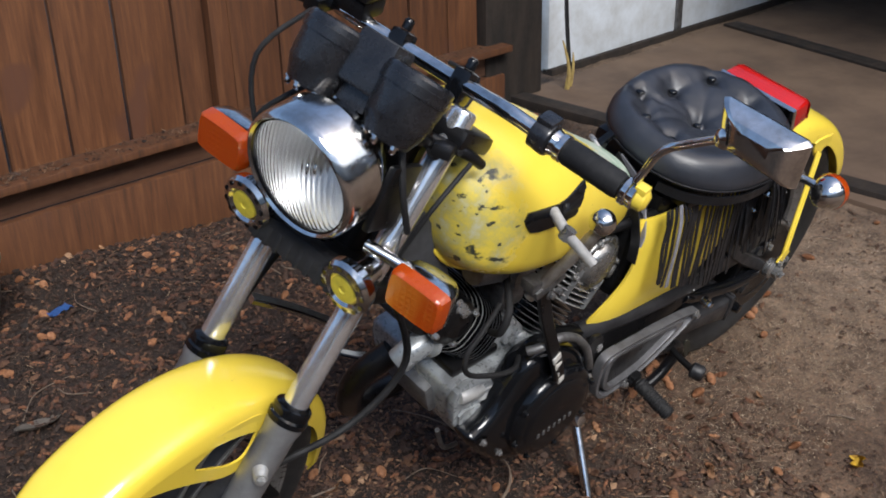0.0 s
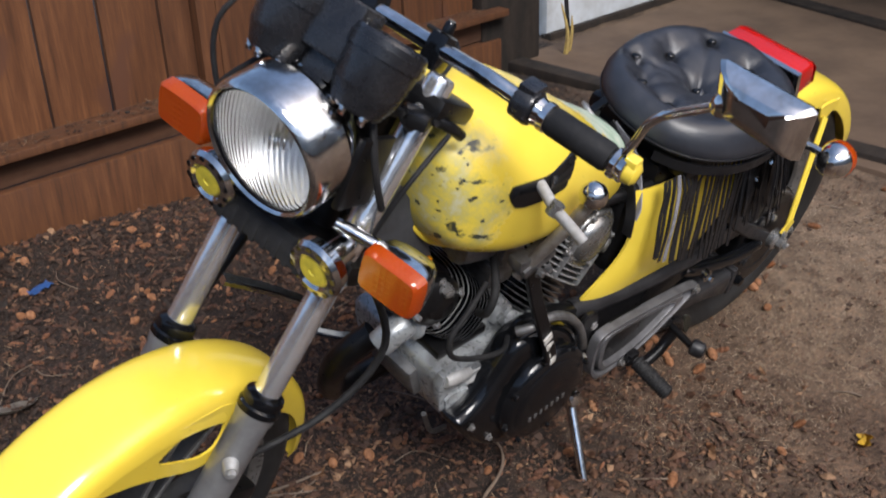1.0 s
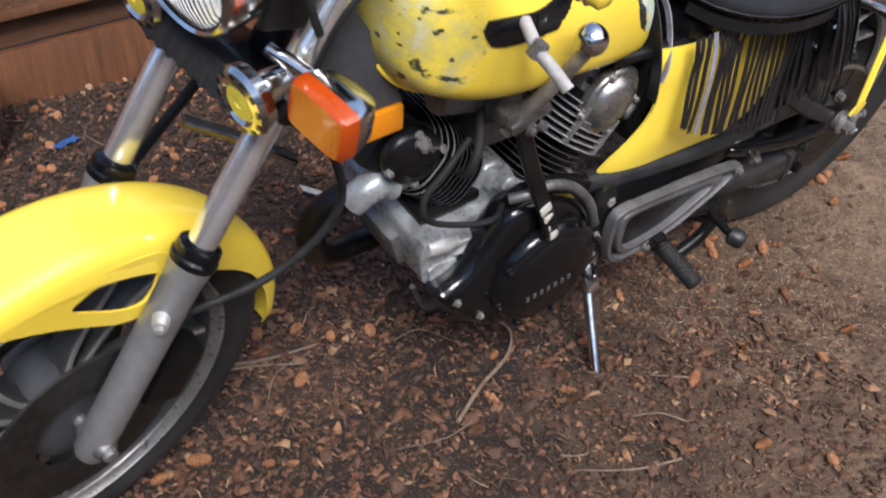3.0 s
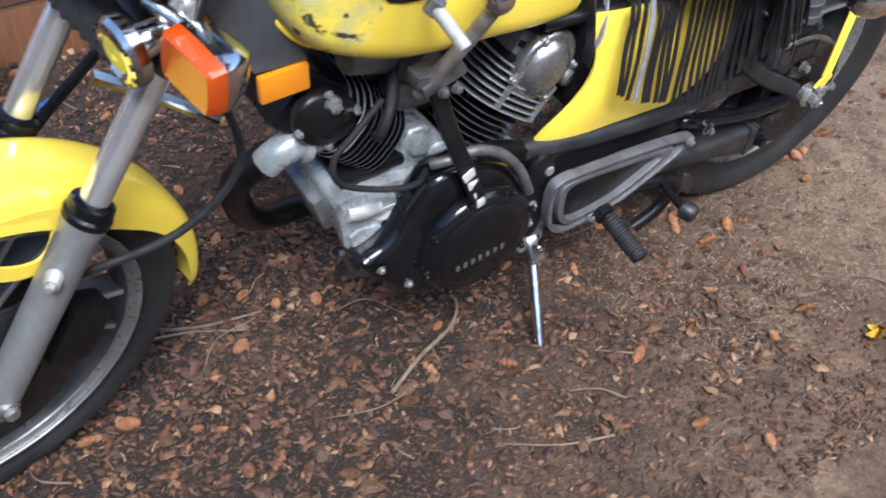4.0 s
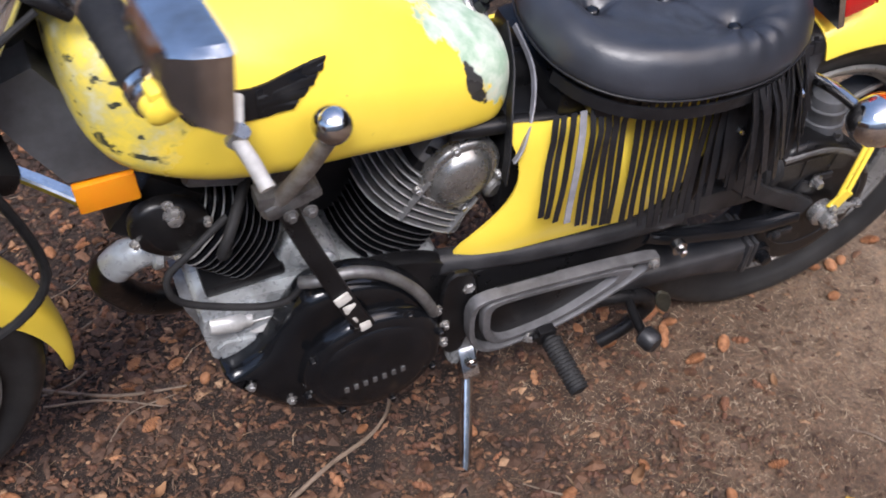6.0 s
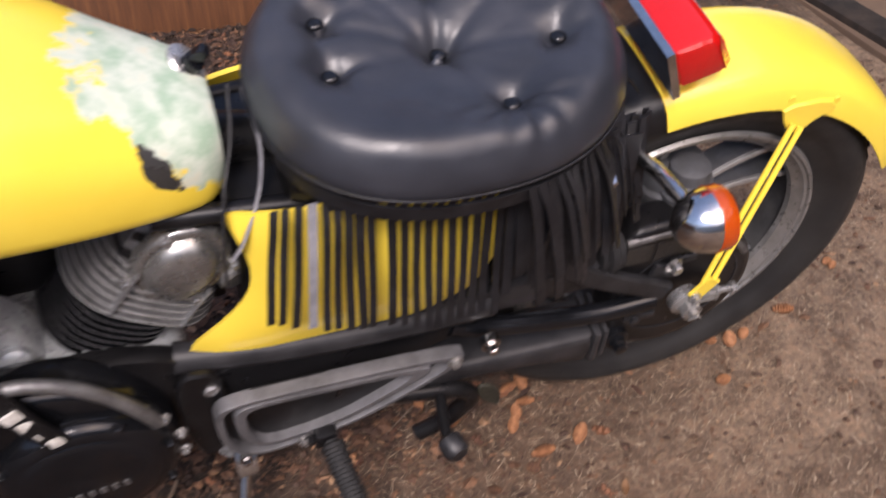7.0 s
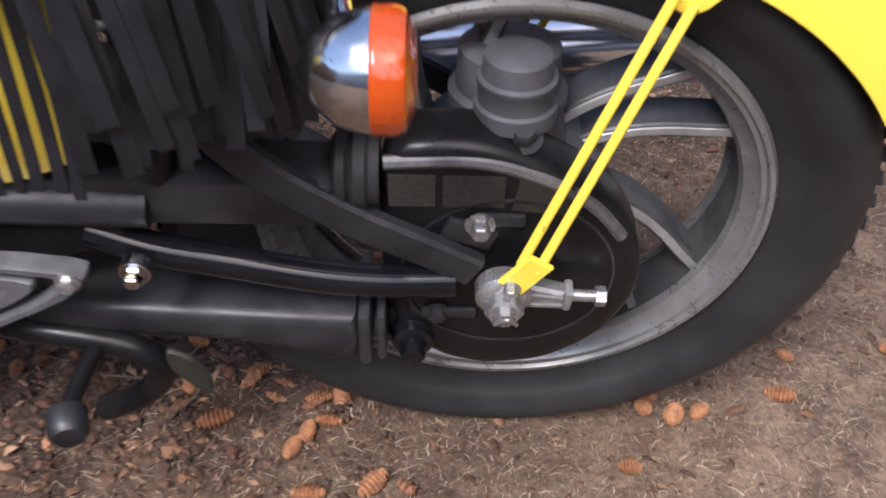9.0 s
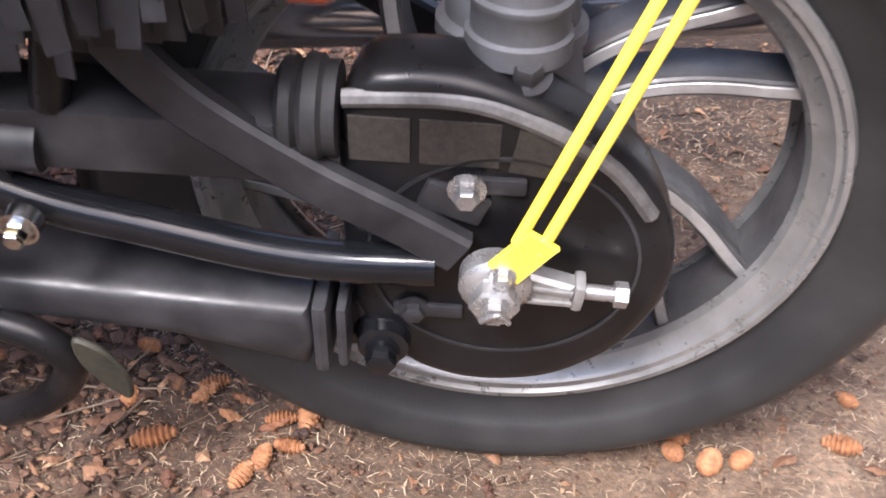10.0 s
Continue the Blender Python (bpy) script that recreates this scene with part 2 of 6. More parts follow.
def soil():
    m, n, l, b = shader("soil and duff", (0.08, 0.055, 0.04), 0.9)
    a = noise_fac(n, l, 2.2, 6, 0.7)
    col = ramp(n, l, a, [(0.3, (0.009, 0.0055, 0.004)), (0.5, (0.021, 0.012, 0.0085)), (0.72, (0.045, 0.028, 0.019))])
    tc = n.new("ShaderNodeTexCoord")
    sep = n.new("ShaderNodeSeparateXYZ")
    l.new(tc.outputs["Object"], sep.inputs[0])

    def math(op, p, q):
        k = n.new("ShaderNodeMath")
        k.operation = op
        for s, v in zip(k.inputs, (p, q)):
            if isinstance(v, (int, float)):
                s.default_value = v
            else:
                l.new(v, s)
        return k.outputs[0]

    # dry trodden earth in front, darker soil towards the fence
    fenceward = math("ADD", math("SUBTRACT", math("MULTIPLY", sep.outputs["Y"], 0.9), math("MULTIPLY", sep.outputs["X"], 0.85)), math("MULTIPLY", math("SUBTRACT", noise_fac(n, l, 3.5, 5, 0.7), 0.5), 2.2))
    fenceward_f = ramp(n, l, math("MULTIPLY", math("ADD", fenceward, 0.42), 0.75), [(0.1, grey(0)), (0.75, grey(1))])
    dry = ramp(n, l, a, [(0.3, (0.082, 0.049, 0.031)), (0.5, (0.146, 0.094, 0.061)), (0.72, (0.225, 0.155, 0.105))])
    pale = ramp(n, l, math("MULTIPLY", math("ADD", sep.outputs["X"], 0.28), 1.3), [(0.1, grey(0)), (0.9, grey(0.55))])
    dry = mix(n, l, pale, dry, ramp(n, l, a, [(0.3, (0.14, 0.096, 0.064)), (0.5, (0.235, 0.17, 0.117)), (0.72, (0.35, 0.262, 0.185))]))
    col = mix(n, l, fenceward_f, dry, col)
    # damp darker patches the size of a hand
    damp = noise_fac(n, l, 13, 5, 0.7)
    col = mix(n, l, 0.8, col, ramp(n, l, damp, [(0.36, (0.42, 0.37, 0.34)), (0.52, grey(1.0)), (0.7, (1.3, 1.22, 1.15))]), "MULTIPLY")
    fine = noise_fac(n, l, 110, 6, 0.75)
    col = mix(n, l, 0.75, col, ramp(n, l, fine, [(0.3, grey(0.35)), (0.5, grey(0.95)), (0.72, (1.9, 1.65, 1.4))]), "MULTIPLY")
    fleck = noise_fac(n, l, 330, 2, 0.5)
    col = mix(n, l, ramp(n, l, fleck, [(0.62, grey(0)), (0.68, grey(0.6))]), col, (0.3, 0.215, 0.14))
    l.new(col, b.inputs["Base Color"])
    h = mix(n, l, 0.5, fine, noise_fac(n, l, 45, 5, 0.7))
    bump(n, l, b, h, 0.9, 0.012)
    return m


SOIL = soil()


def litter(name, stops, rough=0.8):
    m, n, l, b = shader(name, stops[0][1], rough)
    geo = n.new("ShaderNodeNewGeometry")
    col = ramp(n, l, geo.outputs["Random Per Island"], stops)
    col = mix(n, l, 0.6, col, ramp(n, l, noise_fac(n, l, 220, 3), [(0.3, grey(0.5)), (0.7, grey(1.35))]), "MULTIPLY")
    l.new(col, b.inputs["Base Color"])
    return m


CHIPS = litter("bark bits and scales", [(0.0, (0.045, 0.024, 0.015)), (0.4, (0.07, 0.036, 0.021)), (0.7, (0.105, 0.05, 0.026)), (0.92, (0.165, 0.082, 0.042)), (1.0, (0.30, 0.18, 0.10))])
# chip palette darkened for old leaf rot and the shade by the fence
SHADED_CHIPS = litter("shaded leaf and bark bits", [(0.0, (0.012, 0.007, 0.005)), (0.5, (0.028, 0.015, 0.009)), (0.85, (0.06, 0.031, 0.018)), (1.0, (0.17, 0.085, 0.045))])
NEEDLES = litter("dry needles", [(0.0, (0.06, 0.034, 0.02)), (0.6, (0.13, 0.08, 0.046)), (0.92, (0.22, 0.15, 0.09)), (1.0, (0.42, 0.31, 0.2))])
CONE_BITS = litter("reddish cone scales", [(0.0, (0.018, 0.009, 0.006)), (0.35, (0.05, 0.022, 0.013)), (0.7, (0.10, 0.042, 0.022)), (0.93, (0.19, 0.078, 0.036)), (1.0, (0.33, 0.16, 0.075))])
OLD_CONE = worn("weathered cone scale", (0.045, 0.022, 0.013), (0.16, 0.075, 0.038), 110, 0.75, 0.9)
STRAW = litter("pale straw", [(0.0, (0.25, 0.175, 0.11)), (0.5, (0.42, 0.32, 0.21)), (1.0, (0.62, 0.5, 0.36))])
CONE = worn("cone scale", (0.17, 0.07, 0.03), (0.36, 0.165, 0.075), 120, 0.7, 0.85)
PALE_LEAF = worn("pale dry leaf", (0.36, 0.2, 0.1), (0.24, 0.12, 0.06), 60, 0.7)
GREY_LEAF = worn("bleached leaf", (0.3, 0.27, 0.23), (0.2, 0.17, 0.14), 60, 0.8)
YELLOW_LEAF = worn("yellow leaf", (0.6, 0.38, 0.03), (0.45, 0.25, 0.02), 60, 0.6)
TWIG = worn("dry twig", (0.2, 0.15, 0.11), (0.12, 0.085, 0.06), 50, 0.85)
BLUE_SCRAP = worn("blue scrap", (0.03, 0.09, 0.25), (0.02, 0.06, 0.2), 50, 0.5)
TEAL_SCRAP = worn("teal scrap", (0.1, 0.22, 0.2), (0.06, 0.15, 0.14), 50, 0.5)
SLAB = worn("dirty concrete", (0.16, 0.105, 0.068), (0.085, 0.055, 0.037), 2.2, 0.85, 0.95, bump_s=0.4, bump_scale=60)

# ---------------------------------------------------------------- mesh helpers
V = Vector


def obj_from(name, bm, mat, parent=None, label="", smooth=35):
    me = bpy.data.meshes.new(name)
    bmesh.ops.recalc_face_normals(bm, faces=bm.faces)
    bm.to_mesh(me)
    bm.free()
    me.materials.append(mat)
    if smooth:
        me.shade_smooth()
        me.set_sharp_from_angle(angle=radians(smooth))
    ob = new(name, me)
    if parent:
        ob.parent = parent
    if label:
        tagged(ob, label)
    return ob


def part(name, bm, mat, parent, label="", smooth=35, turn=None):
    """One mesh under a thing or a part; turn: a matrix laid on its points first."""
    if turn is not None:
        bm.transform(turn)
    return obj_from(name, bm, mat, parent, label, smooth)


def merge(*bms):
    out = bmesh.new()
    for b in bms:
        me = bpy.data.meshes.new("tmp")
        b.to_mesh(me)
        b.free()
        out.from_mesh(me)
        bpy.data.meshes.remove(me)
    return out


def frame_of(axis):
    z = V(axis).normalized()
    x = z.orthogonal().normalized() if abs(z.y) < 0.9 else V((1, 0, 0))
    x = (x - z * x.dot(z)).normalized()
    return x, z.cross(x), z


def lathe(prof, o=(0, 0, 0), axis=(0, 1, 0), n=32, closed=False, sx=1.0, caps=True):
    """Turned body: prof is (along, radius) from one end to the other."""
    x, y, z = frame_of(axis)
    o = V(o)
    bm = bmesh.new()
    rings = []
    for h, r in prof:
        if r < 1e-6:
            rings.append([bm.verts.new(o + z * h)])
        else:
            rings.append([bm.verts.new(o + z * h + x * (r * sx * math.cos(2 * math.pi * i / n)) + y * (r * math.sin(2 * math.pi * i / n))) for i in range(n)])
    pairs = list(zip(rings, rings[1:])) + ([(rings[-1], rings[0])] if closed else [])
    for a, b in pairs:
        for i in range(n):
            j = (i + 1) % n
            if len(a) == 1 and len(b) == 1:
                break
            if len(a) == 1:
                bm.faces.new((a[0], b[i], b[j]))
            elif len(b) == 1:
                bm.faces.new((a[i], b[0], a[j]))
            else:
                bm.faces.new((a[i], b[i], b[j], a[j]))
    if not closed and caps:
        for ring in (rings[0], rings[-1]):
            if len(ring) > 1:
                bm.faces.new(ring)
    return bm


def smooth_path(pts, k=6):
    pts = [V(p) for p in pts]
    if len(pts) < 3 or k < 2:
        return pts
    out = []
    for i in range(len(pts) - 1):
        p0, p1, p2, p3 = pts[max(i - 1, 0)], pts[i], pts[i + 1], pts[min(i + 2, len(pts) - 1)]
        for s in range(k):
            t = s / k
            out.append(0.5 * ((2 * p1) + (p2 - p0) * t + (2 * p0 - 5 * p1 + 4 * p2 - p3) * t * t + (3 * p1 - p0 - 3 * p2 + p3) * t ** 3))
    return out + [pts[-1]]


def sweep(pts, section, k=6, up=(0, 0, 1), taper=None):
    """Sweeps a closed section (list of (a, b)) along a smoothed path."""
    pts = smooth_path(pts, k)
    bm = bmesh.new()
    rings = []
    ref = V(up)
    for i, p in enumerate(pts):
        t = (pts[min(i + 1, len(pts) - 1)] - pts[max(i - 1, 0)]).normalized()
        side = t.cross(ref)
        if side.length < 1e-4:
            side = t.orthogonal()
        side.normalize()
        ref = side.cross(t).normalized()
        f = 1.0 if taper is None else taper[0] + (taper[1] - taper[0]) * i / (len(pts) - 1)
        rings.append([bm.verts.new(p + side * (a * f) + ref * (b * f)) for a, b in section])
    m = len(section)
    for a, b in zip(rings, rings[1:]):
        for i in range(m):
            bm.faces.new((a[i], a[(i + 1) % m], b[(i + 1) % m], b[i]))
    bm.faces.new(rings[0][::-1])
    bm.faces.new(rings[-1])
    return bm


def circle(r, n=12, sx=1.0):
    return [(r * sx * math.cos(2 * math.pi * i / n), r * math.sin(2 * math.pi * i / n)) for i in range(n)]


def tube(pts, r, k=6, n=12, taper=None):
    return sweep(pts, circle(r, n), k, taper=taper)


def flat_bar(pts, w, h, k=6, up=(0, 0, 1)):
    c = min(w, h) * 0.22
    a, b = w / 2, h / 2
    return sweep(pts, [(-a + c, -b), (a - c, -b), (a, -b + c), (a, b - c), (a - c, b), (-a + c, b), (-a, b - c), (-a, -b + c)], k, up)


def rounded(outline, k=3):
    """A closed outline with its corners cut twice into curves."""
    for _ in range(k):
        nxt = []
        for i, p in enumerate(outline):
            q = outline[(i + 1) % len(outline)]
            nxt.append((0.78 * p[0] + 0.22 * q[0], 0.78 * p[1] + 0.22 * q[1]))
            nxt.append((0.22 * p[0] + 0.78 * q[0], 0.22 * p[1] + 0.78 * q[1]))
        outline = nxt
    return outline


def slab(outline, y0, y1, bevel=0.004, seg=2, k=2):
    """An outline in x and z, from y0 to y1, with softened rims."""
    pts = rounded(outline, k) if k else outline
    bm = bmesh.new()
    f = bm.faces.new([bm.verts.new((x, y0, z)) for x, z in pts])
    ex = bmesh.ops.extrude_face_region(bm, geom=[f])
    vs = [g for g in ex["geom"] if isinstance(g, bmesh.types.BMVert)]
    bmesh.ops.translate(bm, verts=vs, vec=(0, y1 - y0, 0))
    if bevel:
        rim = [e for e in bm.edges if abs(e.verts[0].co.y - e.verts[1].co.y) < 1e-7]
        bmesh.ops.bevel(bm, geom=rim, offset=bevel, segments=seg, affect="EDGES", profile=0.6)
    return bm


def block(c, size, bevel=0.004, rot=(0, 0, 0), seg=2, taper=None):
    bm = bmesh.new()
    bmesh.ops.create_cube(bm, size=1)
    for v in bm.verts:
        if taper and v.co.z > 0:
            v.co.x *= taper
            v.co.y *= taper
        v.co = V((v.co.x * size[0], v.co.y * size[1], v.co.z * size[2]))
    if bevel:
        bmesh.ops.bevel(bm, geom=bm.edges[:], offset=bevel, segments=seg, affect="EDGES", profile=0.6)
    bm.transform(pose(*c, *rot))
    return bm


def loft(rings, close_ends=True, wrap=True):
    bm = bmesh.new()
    rs = [[bm.verts.new(p) for p in r] for r in rings]
    for a, b in zip(rs, rs[1:]):
        m = len(a)
        for i in range(m if wrap else m - 1):
            j = (i + 1) % m
            bm.faces.new((a[i], a[j], b[j], b[i]))
    if close_ends and wrap:
        bm.faces.new(rs[0][::-1])
        bm.faces.new(rs[-1])
    return bm


def thicken(bm, t):
    bmesh.ops.recalc_face_normals(bm, faces=bm.faces)
    bmesh.ops.solidify(bm, geom=bm.faces[:] + bm.edges[:] + bm.verts[:], thickness=t)
    return bm


def bolt(p, axis, r=0.007, h=0.007):
    o = V(p)
    return merge(lathe([(0, r * 1.5), (0.002, r * 1.5), (0.002, r)], o, axis, 14), lathe([(0.002, r), (0.002 + h * 0.85, r), (0.002 + h, r * 0.8), (0.002 + h, 0)], o, axis, 6))


def thing(name, label, category, at=(0, 0, 0), rot=(0, 0, 0), group="", kind=""):
    e = new(name)
    e.matrix_world = pose(*at, *rot)
    return tagged(e, label, category, group, kind)

# ---------------------------------------------------------------- ground
def ground_height(x, y):
    p = V((x, y, 0))
    h = 0.010 * noise.noise(p * 2.1) + 0.006 * noise.noise(p * 7.3 + V((3, 1, 0))) + 0.004 * noise.noise(p * 23 + V((9, 4, 0)))
    near = max(0.0, 1.0 - max(abs(x + 0.4) / 7.0, abs(y) / 7.0))
    h *= min(1.0, near * 3)
    # hollow along the foot of the fence, and a low bank of leaves
    h -= 0.075 * math.exp(-((x + 0.25) / 0.55) ** 2 - ((y - 1.66) / 0.28) ** 2)
    h += 0.03 * math.exp(-((x + 0.2) / 1.2) ** 2 - ((y - 1.05) / 0.3) ** 2)
    # the wheels and the stand stand level
    for cx, cy, r in ((0.0, 0.0, 0.2), (-1.55, -0.02, 0.2), (-0.68, -0.25, 0.1)):
        w = math.exp(-((x - cx) ** 2 + (y - cy) ** 2) / (r * r))
        h = h * (1 - w)
    return h


def axis_steps(lo, hi, step, far):
    a = list(np.arange(lo, hi + 1e-6, step))
    d = step
    while a[-1] < far:
        d *= 1.35
        a.append(a[-1] + d)
    d = step
    while a[0] > -far:
        d *= 1.35
        a.insert(0, a[0] - d)
    return a


def build_ground():
    xs, ys = axis_steps(-2.6, 2.2, 0.024, 600), axis_steps(-1.7, 2.2, 0.024, 600)
    verts = [(x, y, ground_height(x, y)) for y in ys for x in xs]
    w = len(xs)
    faces = [(j * w + i, j * w + i + 1, (j + 1) * w + i + 1, (j + 1) * w + i) for j in range(len(ys) - 1) for i in range(w - 1)]
    me = bpy.data.meshes.new("ground")
    me.from_pydata(verts, [], faces)
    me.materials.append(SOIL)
    me.shade_smooth()
    return tagged(new("ground", me), "brown soil covered with needles, bark and cone scales", "ground", kind="structure")


build_ground()

rng = random.Random(4)


def scatter_mesh(name, count, make, mat, label, spread):
    verts, faces = [], []
    for _ in range(count):
        x, y = spread()
        vs, fs = make(x, y, ground_height(x, y))
        k = len(verts)
        verts += vs
        faces += [tuple(i + k for i in f) for f in fs]
    me = bpy.data.meshes.new(name)
    me.from_pydata(verts, [], faces)
    me.materials.append(mat)
    return tagged(new(name, me), label, "litter", kind="stuff")


def near_spread():
    while True:
        x, y = rng.uniform(-2.1, 1.05), rng.uniform(-0.75, 1.68)
        keep = (0.5 + 0.5 * min(1.0, max(0.0, (y + 0.25) / 0.7))) * (1.0 if x < -0.1 else 0.3)
        lump = 0.5 + 0.5 * noise.noise(V((x * 4, y * 4, 2)))
        if rng.random() < keep * (0.35 + 0.9 * lump):
            return x, y


def wide_spread():
    return rng.uniform(-2.6, 1.1), rng.uniform(-1.3, 1.68)


def chip(x, y, z):
    s = 0.0025 + 0.0065 * rng.random() ** 1.5
    if rng.random() < 0.12:
        s *= 2.0
    if x > -0.3:
        s *= 0.62
    a, tilt = rng.uniform(0, 6.28), rng.uniform(-0.6, 0.6)
    ca, sa = math.cos(a), math.sin(a)
    lift = rng.uniform(0.0, 0.006) + abs(tilt) * s * 0.5
    pts = []
    jit = lambda v: v * rng.uniform(0.45, 1.25)
    wide = rng.uniform(0.5, 1.5)
    for u, w, h in ((-1, -0.3, 0), (-0.2, -0.6, 0.25), (0.9, -0.35, 0), (0.95, 0.35, 0.1), (0.0, 0.6, 0.3), (-0.9, 0.4, 0.05)):
        u, w, h = jit(u), jit(w) * wide, jit(h)
        px, py, pz = u * s, w * s, h * s + u * s * tilt
        pts.append((x + px * ca - py * sa, y + px * sa + py * ca, z + lift + pz))
    top = (x, y, z + lift + s * 0.45)
    return pts + [top], [(0, 1, 6), (1, 2, 6), (2, 3, 6), (3, 4, 6), (4, 5, 6), (5, 0, 6)]


def needle(x, y, z):
    ln, w = rng.uniform(0.01, 0.032) * (2.2 if rng.random() < 0.10 else 1), rng.uniform(0.0004, 0.0009) * (1.8 if rng.random() < 0.06 else 1)
    a, bend = rng.uniform(0, 6.28), rng.uniform(-0.4, 0.4)
    z0, z1 = z + rng.uniform(0.002, 0.008), z + rng.uniform(0.002, 0.012)
    d0, d1 = V((math.cos(a), math.sin(a), 0)), V((math.cos(a + bend), math.sin(a + bend), 0))
    p0 = V((x, y, z0))
    p1 = p0 + d0 * ln / 2
    p1.z = max(z0, z1)
    p2 = p1 + d1 * ln / 2
    p2.z = z1
    n = V((-d0.y, d0.x, 0)) * w
    return [p0 - n, p0 + n, p1 - n + V((0, 0, w)), p1 + n + V((0, 0, w)), p2 - n * 0.5, p2 + n * 0.5], [(0, 1, 3, 2), (2, 3, 5, 4)]




def straw(x, y, z):
    vs, fs = needle(x, y, z)
    o, k = V((x, y, z)), rng.uniform(0.26, 0.55)
    return [o + (v - o) * k for v in vs], fs


def clump(x, y, z):
    """A small half-buried cone or curled scale: a lumpy, pointed body with proud rows."""
    ln = rng.uniform(0.008, 0.017) * (1.25 if rng.random() < 0.15 else 1.0)
    wd = ln * rng.uniform(0.38, 0.6)
    a, tip = rng.uniform(0, 6.28), rng.uniform(-0.5, 0.5)
    ca, sa = math.cos(a), math.sin(a)
    vs, fs = [], []
    for i in range(7):
        t = i / 6
        rr = wd * (math.sin(math.pi * (0.1 + 0.82 * t)) ** 0.8) * (1.0 if i % 2 else 0.66) * rng.uniform(0.85, 1.15)
        u = (t - 0.5) * 2 * ln
        for k in range(6):
            b = 6.283 * (k + 0.5 * (i % 2)) / 6
            px, py, pz = u, rr * math.cos(b), rr * math.sin(b) + u * tip
            vs.append((x + px * ca - py * sa, y + px * sa + py * ca, z + wd * 0.55 + pz))
    for i in range(6):
        for k in range(6):
            j = (k + 1) % 6
            fs.append((i * 6 + k, i * 6 + j, i * 6 + 6 + j, i * 6 + 6 + k))
    fs += [tuple(range(6)), tuple(range(36, 42))]
    return vs, fs


def clump_spread():
    while True:
        x, y = rng.uniform(-2.2, 0.05), rng.uniform(-0.62, 1.66)
        keep = min(1.0, max(0.04, 0.22 + 0.9 * (y + 0.30) - 0.30 * (x + 0.5)))
        lump = 0.5 + 0.8 * noise.noise(V((x * 5, y * 5, 7)))
        if rng.random() < keep * max(0.1, lump):
            return x, y


def in_shade(x, y):
    """Where the darker, shaded chips lie: by the fence and the yard's open end."""
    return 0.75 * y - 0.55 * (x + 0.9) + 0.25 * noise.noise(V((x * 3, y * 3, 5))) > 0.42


def fresh_spread():
    while True:
        x, y = near_spread()
        if not in_shade(x, y) or rng.random() < 0.12:
            return x, y


def shaded_spread():
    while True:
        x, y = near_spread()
        if in_shade(x, y):
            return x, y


scatter_mesh("bark_litter", 42000, chip, CHIPS, "small brown bark bits and cone scales on the soil", fresh_spread)
scatter_mesh("cone_litter", 2600, clump, CONE_BITS, "reddish-brown cones and curled scales half buried in the soil", clump_spread)
scatter_mesh("shaded_litter", 24000, chip, SHADED_CHIPS, "leaf and bark bits by the fence, coloured darker for shade", shaded_spread)
scatter_mesh("needle_litter", 7000, needle, NEEDLES, "thin dry needles and grass bits on the soil", wide_spread)


def straw_spread():
    return rng.uniform(-0.5, 0.95), rng.uniform(-0.5, 0.85)


scatter_mesh("straw_litter", 24000, straw, STRAW, "short pale straw scattered over dry earth", straw_spread)


def cone_mesh(name, length, radius, mat):
    """A small open conifer cone lying along x, with rows of proud scales."""
    bm = bmesh.new()
    rows, per = 8, 8
    rings = []
    for i in range(rows * 2 + 1):
        t = i / (rows * 2)
        r = radius * (math.sin(math.pi * (0.08 + 0.86 * t)) ** 0.7) * (1.0 if i % 2 else 0.58)
        rings.append([bm.verts.new(((t - 0.5) * length, r * math.cos(6.283 * (k + 0.5 * (i // 2 % 2)) / per), r * math.sin(6.283 * (k + 0.5 * (i // 2 % 2)) / per))) for k in range(per)])
    for a, b in zip(rings, rings[1:]):
        for k in range(per):
            bm.faces.new((a[k], a[(k + 1) % per], b[(k + 1) % per], b[k]))
    bm.faces.new(rings[0])
    bm.faces.new(rings[-1])
    me = bpy.data.meshes.new(name)
    bmesh.ops.recalc_face_normals(bm, faces=bm.faces)
    bm.to_mesh(me)
    bm.free()
    me.materials.append(mat)
    return me


CONES = [cone_mesh("conifer_cone", 0.034, 0.0105, CONE), cone_mesh("conifer_cone", 0.025, 0.009, CONE), cone_mesh("conifer_cone", 0.04, 0.0115, CONE), cone_mesh("conifer_cone", 0.030, 0.0115, OLD_CONE), cone_mesh("conifer_cone", 0.024, 0.0105, OLD_CONE), cone_mesh("conifer_cone", 0.036, 0.0125, OLD_CONE)]


def lay(name, me, x, y, z, rz, ry=0.0, scale=1.0, label="", category="", group=""):
    ob = new(name, me)
    ob.matrix_world = Matrix.LocRotScale((x, y, ground_height(x, y) + z), Euler((rng.uniform(0, 6), ry, rz)), (scale,) * 3)
    return tagged(ob, label, category, group)


CONE_SPOTS = [(-0.335, -0.012), (-0.183, -0.026), (-0.297, -0.064), (0.212, -0.055), (0.18, -0.043), (-0.171, -0.066), (0.368, 0.058), (-0.411, -0.363), (-0.186, -0.027), (0.185, -0.018), (0.241, -0.051), (-0.262, 0.025), (-0.207, -0.105), (0.151, -0.138), (-0.34, 0.07), (-0.30, 0.12), (0.215, 0.03), (-0.16, -0.02), (0.34, -0.02)]
